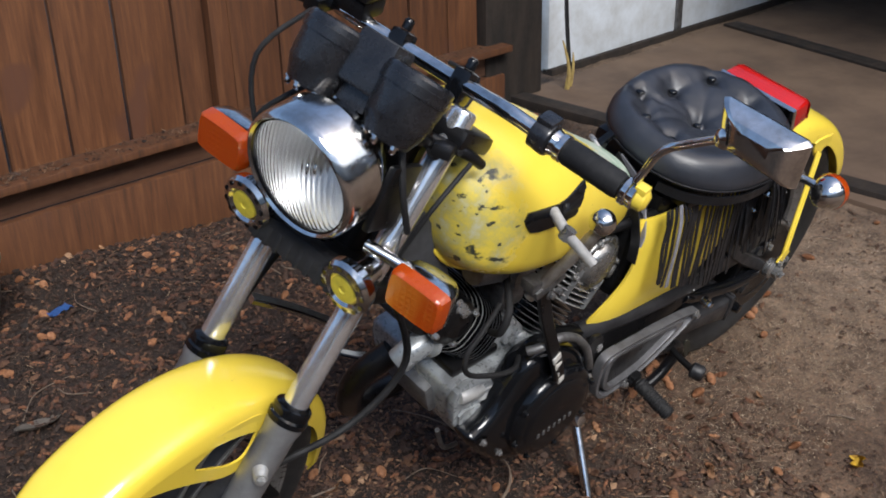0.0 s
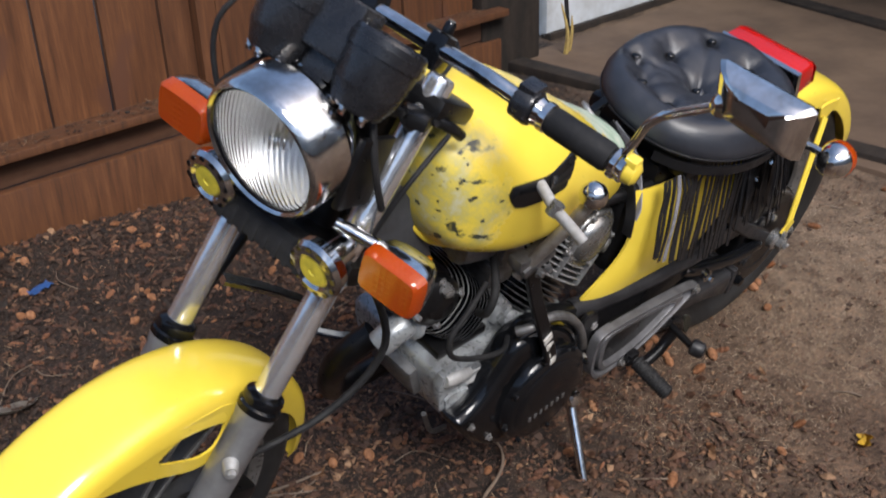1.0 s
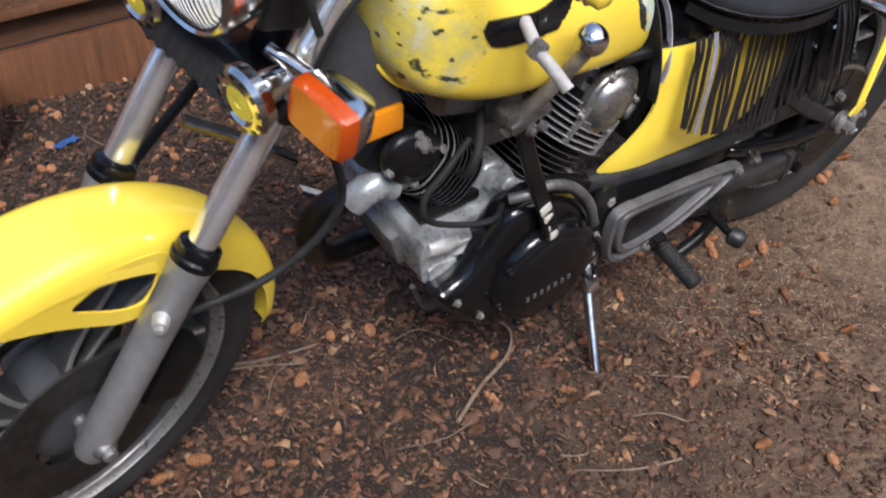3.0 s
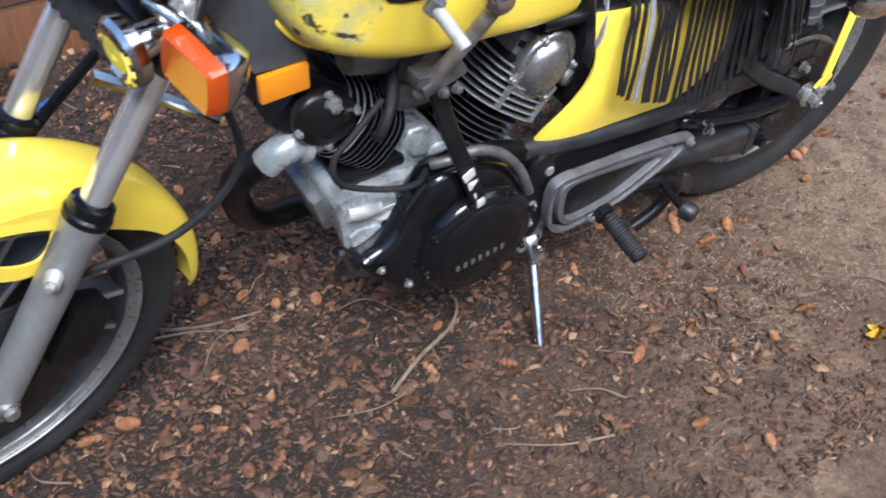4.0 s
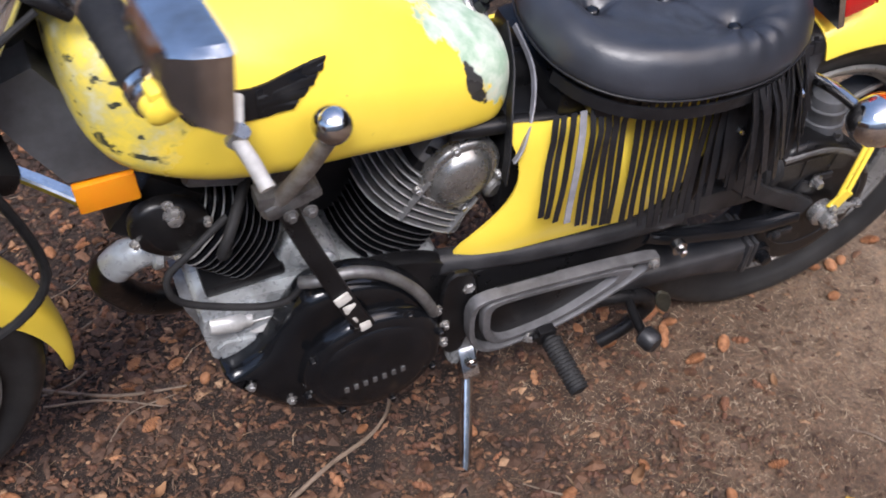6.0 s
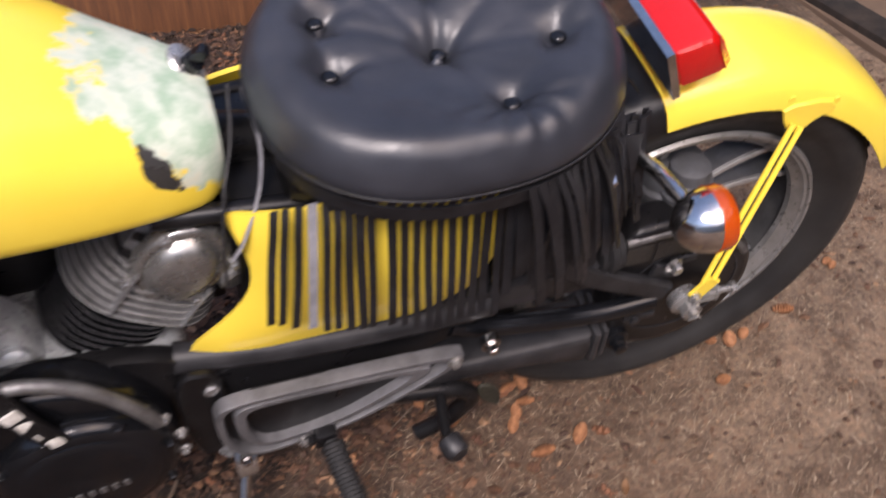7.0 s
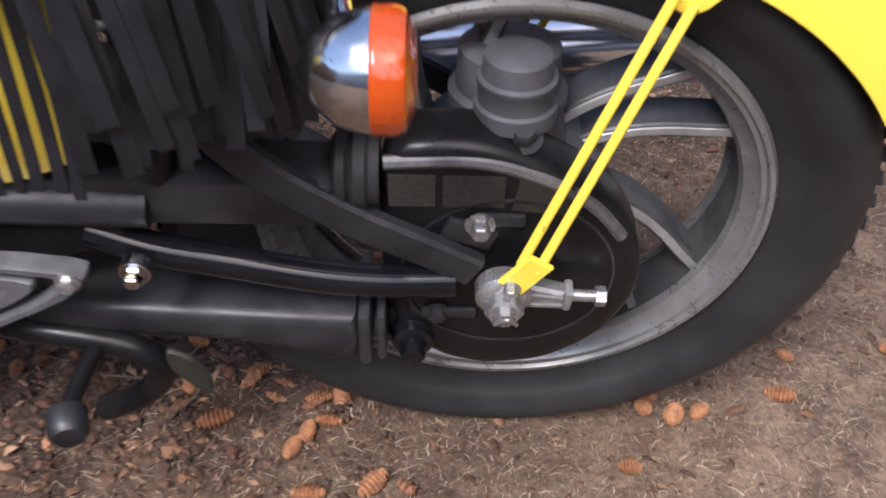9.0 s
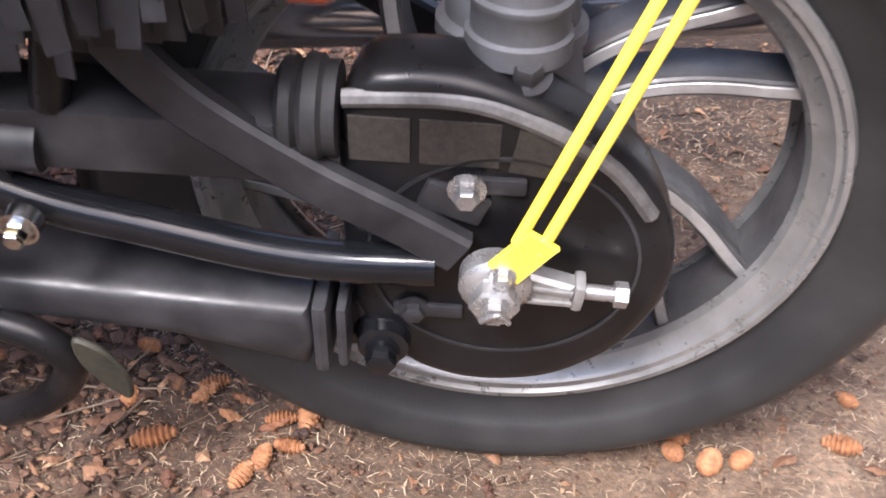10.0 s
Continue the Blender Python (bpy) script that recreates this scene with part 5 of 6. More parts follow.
def cylinder(base, lean, name, label, head_label, discs):
    """A finned barrel and head; lean is degrees from upright, forward positive."""
    m = Matrix.Translation(V((base[0], 0, base[1]))) @ Matrix.Rotation(radians(-lean), 4, "Y")
    cyl = new(name)
    cyl.parent = eng
    tagged(cyl, label)

    def put(nm, bm, mat, lab="", sm=40):
        bm.transform(m)
        return part(nm, bm, mat, cyl, lab, sm)

    def plate(z, w, d, t, cx=0.0):
        o = rounded([(cx - w, -d), (cx + w, -d), (cx + w, d), (cx - w, d)], 3)
        return loft([[(x, y, z - t / 2) for x, y in o], [(x, y, z + t / 2) for x, y in o]])

    def edge_ring(z, w, d, t, cx=0.0):
        o = rounded([(cx - w, -d), (cx + w, -d), (cx + w, d), (cx - w, d)], 3)
        q = [(cx + (x - cx) * 0.985, y * 0.985) for x, y in o]
        return loft([[(x, y, z - t / 2) for x, y in q], [(x, y, z - t / 2) for x, y in o], [(x, y, z + t / 2) for x, y in o], [(x, y, z + t / 2) for x, y in q], [(x, y, z - t / 2) for x, y in q]], False)

    w = 0.072 if discs else 0.066
    d = 0.088 if discs else 0.100
    put("barrel", lathe([(0.0, 0.048), (0.15, 0.048)], (0, 0, 0), (0, 0, 1), 32), BLACK, "black barrel")
    for k in range(7):
        put("fin", plate(0.010 + 0.0108 * k, w, d, 0.0026), BLACK, "")
        put("fin_edge", edge_ring(0.010 + 0.0108 * k, w + 0.0005, d + 0.0005, 0.0010), BRACKET, "rubbed fin edge")
    put("head_core", block((0, 0, 0.140), (0.10, 0.13, 0.12), 0.012), SATIN, "")
    if discs:
        for k in range(7):
            fw, fd = 0.096 - 0.003 * k, 0.092 - 0.001 * k
            put("head_fin", plate(0.090 + 0.0112 * k, fw, fd, 0.0028, 0.014), FIN_ALLOY, "dull alloy head fin")
            put("fin_edge", edge_ring(0.090 + 0.0112 * k, fw + 0.0005, fd + 0.0005, 0.0016, 0.014), ALLOY, "bare bright fin edge")
        for q in (-1, 1):
            put("fin_web", block((0.014 + q * 0.045, -0.086, 0.125), (0.003, 0.012, 0.070), 0.001), FIN_ALLOY, "")
        put("head_cover", block((0, 0, 0.192), (0.115, 0.14, 0.045), 0.016, taper=0.82), FIN_ALLOY, head_label)
    else:
        for k in range(4):
            put("head_fin", plate(0.086 + 0.0112 * k, 0.066 - 0.003 * k, 0.098 - 0.003 * k, 0.003), BLACK, "black head fin")
            put("fin_edge", edge_ring(0.086 + 0.0112 * k, 0.0665 - 0.003 * k, 0.0985 - 0.003 * k, 0.0024), ALLOY, "bare bright fin edge")
        put("head_cover", block((0, 0, 0.150), (0.10, 0.16, 0.05), 0.016, taper=0.82), SATIN, head_label)
    for s in (-1, 1):
        if not discs:
            put("end_cover", lathe([(0.0, 0.052), (0.012, 0.052), (0.018, 0.046), (0.020, 0.034), (0.026, 0.028), (0.027, 0.0)], (0.004, s * 0.078, 0.150), (0, s, 0), 36, sx=0.85), SATIN, "dark rounded end cover", 45)
            put("oil_banjo", merge(lathe([(0, 0.010), (0.010, 0.010), (0.012, 0.006), (0.012, 0)], (0.030, s * 0.100, 0.165), (0, s, 0), 6), lathe([(0, 0.013), (0.005, 0.013), (0.005, 0)], (0.030, s * 0.096, 0.165), (0, s, 0), 16)), DULL_CHROME, "")
            for a in (0.7, 2.4, 3.9, 5.5):
                put("head_bolt", bolt((0.004 + 0.044 * math.cos(a), s * 0.094, 0.150 + 0.044 * math.sin(a)), (0, s, 0), 0.005), DULL_CHROME)
            continue
        put("cam_cover", lathe([(0.0, 0.064), (0.012, 0.065), (0.017, 0.061), (0.019, 0.055), (0.017, 0.050), (0.022, 0.047), (0.029, 0.041), (0.033, 0.031), (0.034, 0.0)], (0.013, s * 0.068, 0.180), (0, s, 0), 48, sx=0.84), GLOSS_ALLOY, "egg-shaped polished cam cover", 50)
        put("cam_plug", lathe([(0, 0.017), (0.018, 0.017), (0.022, 0.013), (0.022, 0)], (0.072, s * 0.068, 0.180), (0.4, s, 0), 24), DARK_ALLOY, "round dull plug")
        for a in (0.6, 2.2, 3.9, 5.4):
            put("head_bolt", bolt((0.013 + 0.066 * math.cos(a), s * 0.082, 0.175 + 0.05 * math.sin(a)), (0, s, 0), 0.0055), DULL_CHROME)
    return cyl, m


rear_cyl, mr = cylinder((-0.772, 0.437), -35, "rear_cylinder", "finned black rear cylinder with alloy head", "alloy rocker cover", True)
front_cyl, mf = cylinder((-0.934, 0.520), 50, "front_cylinder", "finned black front cylinder with alloy head", "black rocker cover", False)
part("exhaust_port", merge(tube([(-1.03, -0.055, 0.560), (-1.068, -0.06, 0.566), (-1.100, -0.058, 0.556), (-1.118, -0.052, 0.536)], 0.023, 5, 20), lathe([(0.0, 0.026), (0.003, 0.031), (0.012, 0.031), (0.015, 0.026)], (-1.058, -0.06, 0.565), (-1, 0, 0.1), 28)), PALE_ALLOY, eng, "pale alloy exhaust port", 45)
part("spark_plug_cap", tube([(-0.99, -0.13, 0.60), (-1.0, -0.155, 0.625), (-0.985, -0.15, 0.66), (-0.95, -0.10, 0.69)], 0.007), RUBBER, eng, "", 40)
part("plug_lead", tube([(-0.985, -0.13, 0.66), (-1.035, -0.145, 0.63), (-1.067, -0.15, 0.60), (-1.055, -0.152, 0.555), (-0.983, -0.15, 0.513), (-0.93, -0.15, 0.50), (-0.897, -0.13, 0.498)], 0.0048), RUBBER, eng, "", 40)
part("oil_pipe", tube([(-0.905, -0.150, 0.530), (-0.885, -0.164, 0.541), (-0.845, -0.168, 0.546), (-0.798, -0.170, 0.525), (-0.752, -0.172, 0.475), (-0.722, -0.170, 0.415)], 0.0085), DARK_ALLOY, eng, "bent alloy pipe", 40)
part("carburettor", merge(lathe([(-0.07, 0.03), (-0.04, 0.034), (0.03, 0.034), (0.05, 0.028), (0.05, 0)], (-0.90, -0.05, 0.66), (0.1, -1, 0), 28), block((-0.90, -0.06, 0.61), (0.06, 0.06, 0.05), 0.01)), DARK_ALLOY, eng, "", 40)
# added dark block closes the view through between the cylinders
part("gap_block", block((-0.865, 0.045, 0.585), (0.17, 0.10, 0.20), 0.02), SATIN, eng, "black block added to fill the gap between the cylinders", 40)
part("intake_boot", tube([(-0.95, -0.02, 0.63), (-0.91, -0.03, 0.66), (-0.87, -0.02, 0.66), (-0.80, -0.02, 0.64)], 0.026), RUBBER, eng, "", 40)
part("choke_can", lathe([(-0.035, 0.0), (-0.035, 0.024), (-0.03, 0.027), (0.03, 0.027), (0.035, 0.022), (0.035, 0)], (-0.985, -0.085, 0.705), (1, 0, -0.25), 28), DARK_ALLOY, eng, "grey metal can", 40)

# exhaust
exh = new("exhaust")
exh.parent = bike
tagged(exh, "black exhaust pipes with chrome silencer")
part("front_pipe", tube([(-1.085, 0.0, 0.50), (-1.125, 0.02, 0.455), (-1.12, 0.05, 0.38), (-1.06, 0.10, 0.27), (-0.92, 0.14, 0.22), (-0.6, 0.15, 0.24)], 0.024), SATIN, exh, "black front pipe", 40)
part("silencer", lathe([(0, 0.02), (0.03, 0.032), (0.1, 0.037), (0.6, 0.037), (0.68, 0.033), (0.69, 0.03), (0.66, 0.0)], (-0.42, 0.158, 0.324), (1, 0.0, 0.10), 32), TUBE_CHROME, exh, "chrome silencer on the far side", 40)
part("collector", slab([(-0.42, 0.304), (-0.30, 0.296), (-0.128, 0.286), (-0.122, 0.255), (-0.130, 0.224), (-0.23, 0.249), (-0.42, 0.268)], -0.132, -0.055, 0.014, 3, 0), DUSTY, exh, "black collector box", 40)
part("clip_ring", merge(block((-0.120, -0.092, 0.256), (0.012, 0.082, 0.070), 0.006), block((-0.105, -0.092, 0.256), (0.008, 0.074, 0.062), 0.004)), DUSTY, exh, "", 40)
part("mount_bolt", merge(lathe([(0.0, 0.022), (0.012, 0.023), (0.018, 0.019), (0.026, 0.019), (0.028, 0.013), (0.036, 0.013), (0.036, 0)], (-0.077, -0.092, 0.238), (0, -1, 0), 20), lathe([(0.036, 0.011), (0.044, 0.011), (0.045, 0.009), (0.045, 0)], (-0.077, -0.092, 0.238), (0, -1, 0), 6)), BLACK, exh, "rubber-bushed mounting bolt", 40)
part("mount_tab", block((-0.085, -0.096, 0.244), (0.05, 0.014, 0.05), 0.006), BLACK, exh, "", 40)
part("side_tube", tube([(-0.345, -0.116, 0.384), (-0.296, -0.118, 0.364), (-0.235, -0.118, 0.349), (-0.162, -0.118, 0.332), (-0.105, -0.118, 0.326), (-0.040, -0.118, 0.328)], 0.0150), BLACK, exh, "black swinging-arm tube", 40)

# ---------------------------------------------------------------- rear suspension and drive
arm = new("swingarm")
arm.parent = bike
tagged(arm, "black swinging arm with drive shaft housing")
arm.location = (0.0, -0.010, 0.012)
part("shaft_tube", merge(block((-0.32, -0.082, 0.405), (0.36, 0.056, 0.046), 0.005)), DUSTY, arm, "dusty black shaft tube", 40)
part("boot", lathe([(0.0, 0.026), (0.004, 0.032), (0.011, 0.033), (0.014, 0.0295), (0.018, 0.0345), (0.027, 0.0345), (0.030, 0.031), (0.038, 0.031)], (-0.142, -0.080, 0.421), (1, 0, 0), 32), RUBBER, arm, "ribbed rubber boot", 40)
DRIVE = [(-0.105, 0.458), (-0.035, 0.464), (0.012, 0.448), (0.060, 0.421), (0.096, 0.388), (0.120, 0.340), (0.124, 0.285), (0.098, 0.225), (0.05, 0.185), (-0.01, 0.175), (-0.06, 0.192), (-0.095, 0.24), (-0.105, 0.30)]
drive = part("drive_case", slab(DRIVE, -0.098, -0.045, 0.014, 3), SATIN, arm, "black rounded drive casing", 40)
part("ridge", sweep([(-0.10, -0.096, 0.442), (-0.03, -0.096, 0.445), (0.02, -0.096, 0.430), (0.068, -0.096, 0.400), (0.098, -0.096, 0.362)], circle(0.006, 8), 5), DARK_ALLOY, drive, "bright alloy ridge", 40)
part("ring_groove", lathe([(0.0, 0.0935), (0.002, 0.0935), (0.002, 0.091), (0.0, 0.091)], (0.005, -0.0975, 0.312), (0, -1, 0), 48, True), DUSTY, drive, "", 40)
for k, (x_, w_) in enumerate(((-0.078, 0.038), (-0.028, 0.05), (0.028, 0.045))):
    part("worn_label", block((x_, -0.0985, 0.414 - 0.006 * (k == 2)), (w_, 0.002, 0.034), 0.0, (0, 0 if k < 2 else 8, 0)), LABEL, drive, "unreadable worn label bar")
part("top_plug", merge(lathe([(0.0, 0.016), (0.004, 0.016), (0.004, 0.012)], (0.010, -0.074, 0.448), (0, -0.3, 1), 20), lathe([(0.004, 0.0105), (0.012, 0.0105), (0.015, 0.0085), (0.015, 0)], (0.010, -0.074, 0.448), (0, -0.3, 1), 6)), DUSTY, drive, "hexagon filler plug", 40)
part("adjuster_tab", merge(block((-0.03, -0.101, 0.368), (0.045, 0.008, 0.024), 0.004, (0, 20, 0)), block((-0.004, -0.1, 0.383), (0.04, 0.006, 0.013), 0.003)), DUSTY, arm, "", 40)
part("adjuster_bolt", bolt((-0.022, -0.106, 0.384), (0, -1, 0), 0.0085, 0.012), DULL_CHROME, arm, "", 40)
part("torque_arm_bolt", merge(bolt((-0.055, -0.1, 0.262), (0, -1, 0), 0.008), block((-0.045, -0.1, 0.262), (0.05, 0.006, 0.012), 0.003)), DUSTY, arm, "", 40)
axle = part("rear_axle", merge(lathe([(0.0, 0.024), (0.014, 0.024), (0.017, 0.021), (0.02, 0.0165)], (0, -0.118, 0.322), (0, -1, 0), 28), lathe([(0.02, 0.0165), (0.032, 0.0165), (0.034, 0.014), (0.034, 0.008), (0.04, 0.008), (0.04, 0)], (0, -0.118, 0.322), (0, -1, 0), 6)), DULL_CHROME, arm, "steel axle nut", 40)
part("cotter_pin", tube([(-0.008, -0.158, 0.318), (0.002, -0.161, 0.328), (0.01, -0.158, 0.318)], 0.002), DULL_CHROME, axle, "", 40)
adj = part("axle_adjuster", merge(slab([(0.005, 0.334), (0.026, 0.329), (0.053, 0.321), (0.053, 0.301), (0.026, 0.302), (0.005, 0.306)], -0.127, -0.111, 0.003, 1, 0), block((0.036, -0.1275, 0.318), (0.032, 0.003, 0.0035), 0.001, (0, 8, 0)), block((0.036, -0.1275, 0.307), (0.032, 0.003, 0.0035), 0.001, (0, 2, 0)), block((0.056, -0.118, 0.310), (0.008, 0.019, 0.022), 0.003, (0, 5, 0))), BRIGHT_BRACKET, arm, "cast alloy axle adjuster", 40)
part("adjuster_screw", merge(lathe([(0, 0.0055), (0.024, 0.0055)], (0.060, -0.118, 0.310), (1, 0, -0.05), 12), lathe([(0.020, 0.009), (0.029, 0.009), (0.029, 0)], (0.060, -0.118, 0.310), (1, 0, -0.05), 6)), DULL_CHROME, adj, "", 40)
gear = part("gear_housing", lathe([(0.0, 0.055), (0.02, 0.052), (0.05, 0.046), (0.052, 0.05), (0.062, 0.05), (0.066, 0.044), (0.10, 0.042), (0.104, 0.036), (0.104, 0)], (0.0, -0.02, 0.39), (0, 0.15, 1), 36), HUB_GREY, arm, "grey gear housing", 40)
part("housing_cap", lathe([(-0.01, 0.034), (0.004, 0.034), (0.006, 0.031), (0.022, 0.031), (0.024, 0.0325), (0.028, 0.0325), (0.030, 0.029), (0.046, 0.027), (0.050, 0.021), (0.050, 0.0)], (0.004, -0.046, 0.462), (0, 0.1, 1), 36), HUB_GREY, arm, "", 40)

for x_, z_, r_ in ((-0.236, 0.645, 0.010), (-0.272, 0.617, 0.0065), (-0.188, 0.662, 0.0065)):
    part("dome_nut", merge(lathe([(0, r_ * 1.5), (0.008, r_ * 1.5), (0.01, r_)], (x_, -0.138, z_), (0, -1, 0), 20), lathe([(0.01, r_), (0.022, r_), (0.03, r_ * 0.6), (0.031, 0)], (x_, -0.138, z_), (0, -1, 0), 6)), CHROME, bike, "chrome domed nut", 40)
part("grab_rail", tube([(-0.22, -0.12, 0.625), (-0.23, -0.155, 0.625)], 0.008), SATIN, bike, "", 40)
part("monoshock", tube([(-0.62, 0.0, 0.60), (-0.25, 0.0, 0.47)], 0.03), SATIN, bike, "", 40)

# ---------------------------------------------------------------- rear fender, tail lamp, stays
RC = V((0.005, 0, 0.295))
fender(RC, blend_rings([(radians(22.5), 0.377, 0.040, 0.372), (radians(23.5), 0.384, 0.062, 0.356), (radians(26), 0.388, 0.072, 0.346), (radians(32), 0.391, 0.076, 0.342), (radians(45), 0.392, 0.078, 0.341), (radians(60), 0.393, 0.079, 0.341), (radians(75), 0.393, 0.079, 0.341), (radians(90), 0.393, 0.079, 0.341), (radians(103), 0.393, 0.079, 0.342)], 55), None, YELLOW, "glossy yellow rear mudguard", "rear_fender")
fender(RC, blend_rings([(radians(101), 0.389, 0.076, 0.345), (radians(120), 0.388, 0.076, 0.346), (radians(140), 0.385, 0.074, 0.347)], 13), None, SATIN, "black inner mudguard under the seat", "inner_fender")
for s in (-1, 1):
    st = new("fender_stay")
    st.parent = bike
    tagged(st, "yellow twin-rod mudguard stay")
    dz = V((0.55, 0, 0.835))
    off = V((0.835, 0, -0.55)) * 0.0085
    a, b = V((0.018, s * 0.146, 0.376)), V((0.113, s * 0.089, 0.598))
    for k in (-1, 1):
        part("rod", tube([a + off * k, b + off * k], 0.0042), YELLOW, st)
    part("foot", slab([(-0.006, 0.360), (0.014, 0.345), (0.038, 0.378), (0.018, 0.392)], s * 0.143, s * 0.149, 0.0012, 1, 0), YELLOW, st, "flat yellow foot", 40)
    part("foot_bolt", bolt((0.004, s * 0.149, 0.354), (0, s, 0), 0.006), DULL_CHROME, st, "", 40)
    part("head", slab([(0.085, 0.632), (0.096, 0.600), (0.112, 0.580), (0.130, 0.582), (0.146, 0.600), (0.172, 0.606), (0.158, 0.630)], s * 0.0775, s * 0.0845, 0.002, 1, 1), YELLOW, st, "", 40)
    for q in ((0.096, 0.640), (0.168, 0.622)):
        part("rivet", lathe([(0, 0.006), (0.003, 0.005), (0.003, 0)], (q[0], s * 0.078, q[1]), (0, s, 0), 12), YELLOW, st, "", 40)

tail = new("tail_light")
tail.parent = bike
tagged(tail, "large wedge-shaped red tail lamp")
tail.location = (0.002, 0.0, 0.018)
tl = loft([[(x_, y_, z_) for x_, y_, z_ in ((x0, -w_, z0), (x0, w_, z0), (x1, w_ * 0.97, z1), (x1, -w_ * 0.97, z1))] for x0, z0, x1, z1, w_ in ((-0.108, 0.752, -0.084, 0.690, 0.095), (-0.054, 0.762, -0.025, 0.705, 0.093), (-0.048, 0.758, -0.021, 0.710, 0.089))])
bmesh.ops.recalc_face_normals(tl, faces=tl.faces[:])
bmesh.ops.bevel(tl, geom=[e for e in tl.edges if e.calc_face_angle(0.0) > 0.6], offset=0.009, segments=3, affect="EDGES", profile=0.5)
part("lens", tl, RED, tail, "red lens", 25)
part("base", loft([[(x0, -w_, z0), (x0, w_, z0), (x1, w_, z1), (x1, -w_, z1)] for x0, z0, x1, z1, w_ in ((-0.1165, 0.750, -0.0925, 0.682, 0.096), (-0.1085, 0.755, -0.0845, 0.686, 0.097))]), CHROME, tail, "chrome backing rim", 25)
part("tail_bracket", block((-0.15, 0, 0.67), (0.06, 0.08, 0.03), 0.006, (0, 20, 0)), SATIN, bike, "", 40)

for s in (-1, 1):
    ind = new("rear_turn_signal")
    ind.parent = bike
    tagged(ind, "round amber rear indicator in a chrome cup")
    c = V((-0.101, s * 0.226, 0.640))
    part("stem", tube([(-0.135, s * 0.105, 0.640), (-0.124, s * 0.155, 0.650), (-0.116, s * 0.2, 0.650)], 0.009), CHROME, ind, "chrome stem", 40)
    part("cup", lathe([(-0.040, 0.0), (-0.038, 0.010), (-0.030, 0.023), (-0.017, 0.033), (0.0, 0.0375), (0.003, 0.0375)], c, (1, 0, 0), 40), CHROME, ind, "chrome cup", 40)
    part("lens", lathe([(0.0025, 0.0370), (0.004, 0.0385), (0.018, 0.0385), (0.023, 0.036), (0.029, 0.022), (0.030, 0.0)], c, (1, 0, 0), 40), AMBER, ind, "amber lens", 40)

# ---------------------------------------------------------------- side covers
for s in (-1, 1):
    rows = []
    for i in range(15):
        t = i / 14
        # from the front edge to the back
        top = (-0.607 + 0.338 * t, 0.668 + 0.005 * t)
        bot = (-0.670 + 0.345 * t, 0.446 - 0.006 * t + 0.22 * max(0, t - 0.8) ** 1.2)
        row = []
        for j in range(13):
            f = j / 12
            x_ = top[0] + (bot[0] - top[0]) * f
            x_ += (1 - t) * (0.045 * math.sin(math.pi * min(1.0, f * 1.05)) ** 1.2)
            z_ = top[1] + (bot[1] - top[1]) * f
            y_ = 0.136 - 0.018 * (1 - min(1.0, t / 0.3)) ** 2 - 0.012 * f ** 3 + 0.004 * math.sin(math.pi * f) - 0.02 * (1 - f) ** 4
            row.append((x_, s * y_, z_))
        rows.append(row)
    bm = loft(rows, False, False)
    thicken(bm, 0.006 if s < 0 else -0.006)
    part("side_cover", bm, YELLOW, bike, "plain yellow side cover", 50)

# ---------------------------------------------------------------- seat
seat = new("seat")
seat.parent = bike
tagged(seat, "round black button-tufted leather seat pad with fringe")
SC = V((-0.356, -0.034, 0.0))
PZ = 0.026
BUTTONS = [(-0.474, 0.022), (-0.476, -0.046), (-0.351, -0.022), (-0.305, -0.122), (-0.226, -0.050), (-0.34, 0.062), (-0.232, 0.046), (-0.43, 0.078)]


def seat_tilt(y):
    """The pad sits a little higher on its far side."""
    return 0.124 * (y - SC.y)


def seat_outline(a):
    """The pad's outline: round in front, a little squarer behind."""
    ca, sa = math.cos(a), math.sin(a)
    rx = 0.205
    e = 2.25
    r = (abs(ca / rx) ** e + abs(sa / 0.167) ** e) ** (-1 / e)
    return r


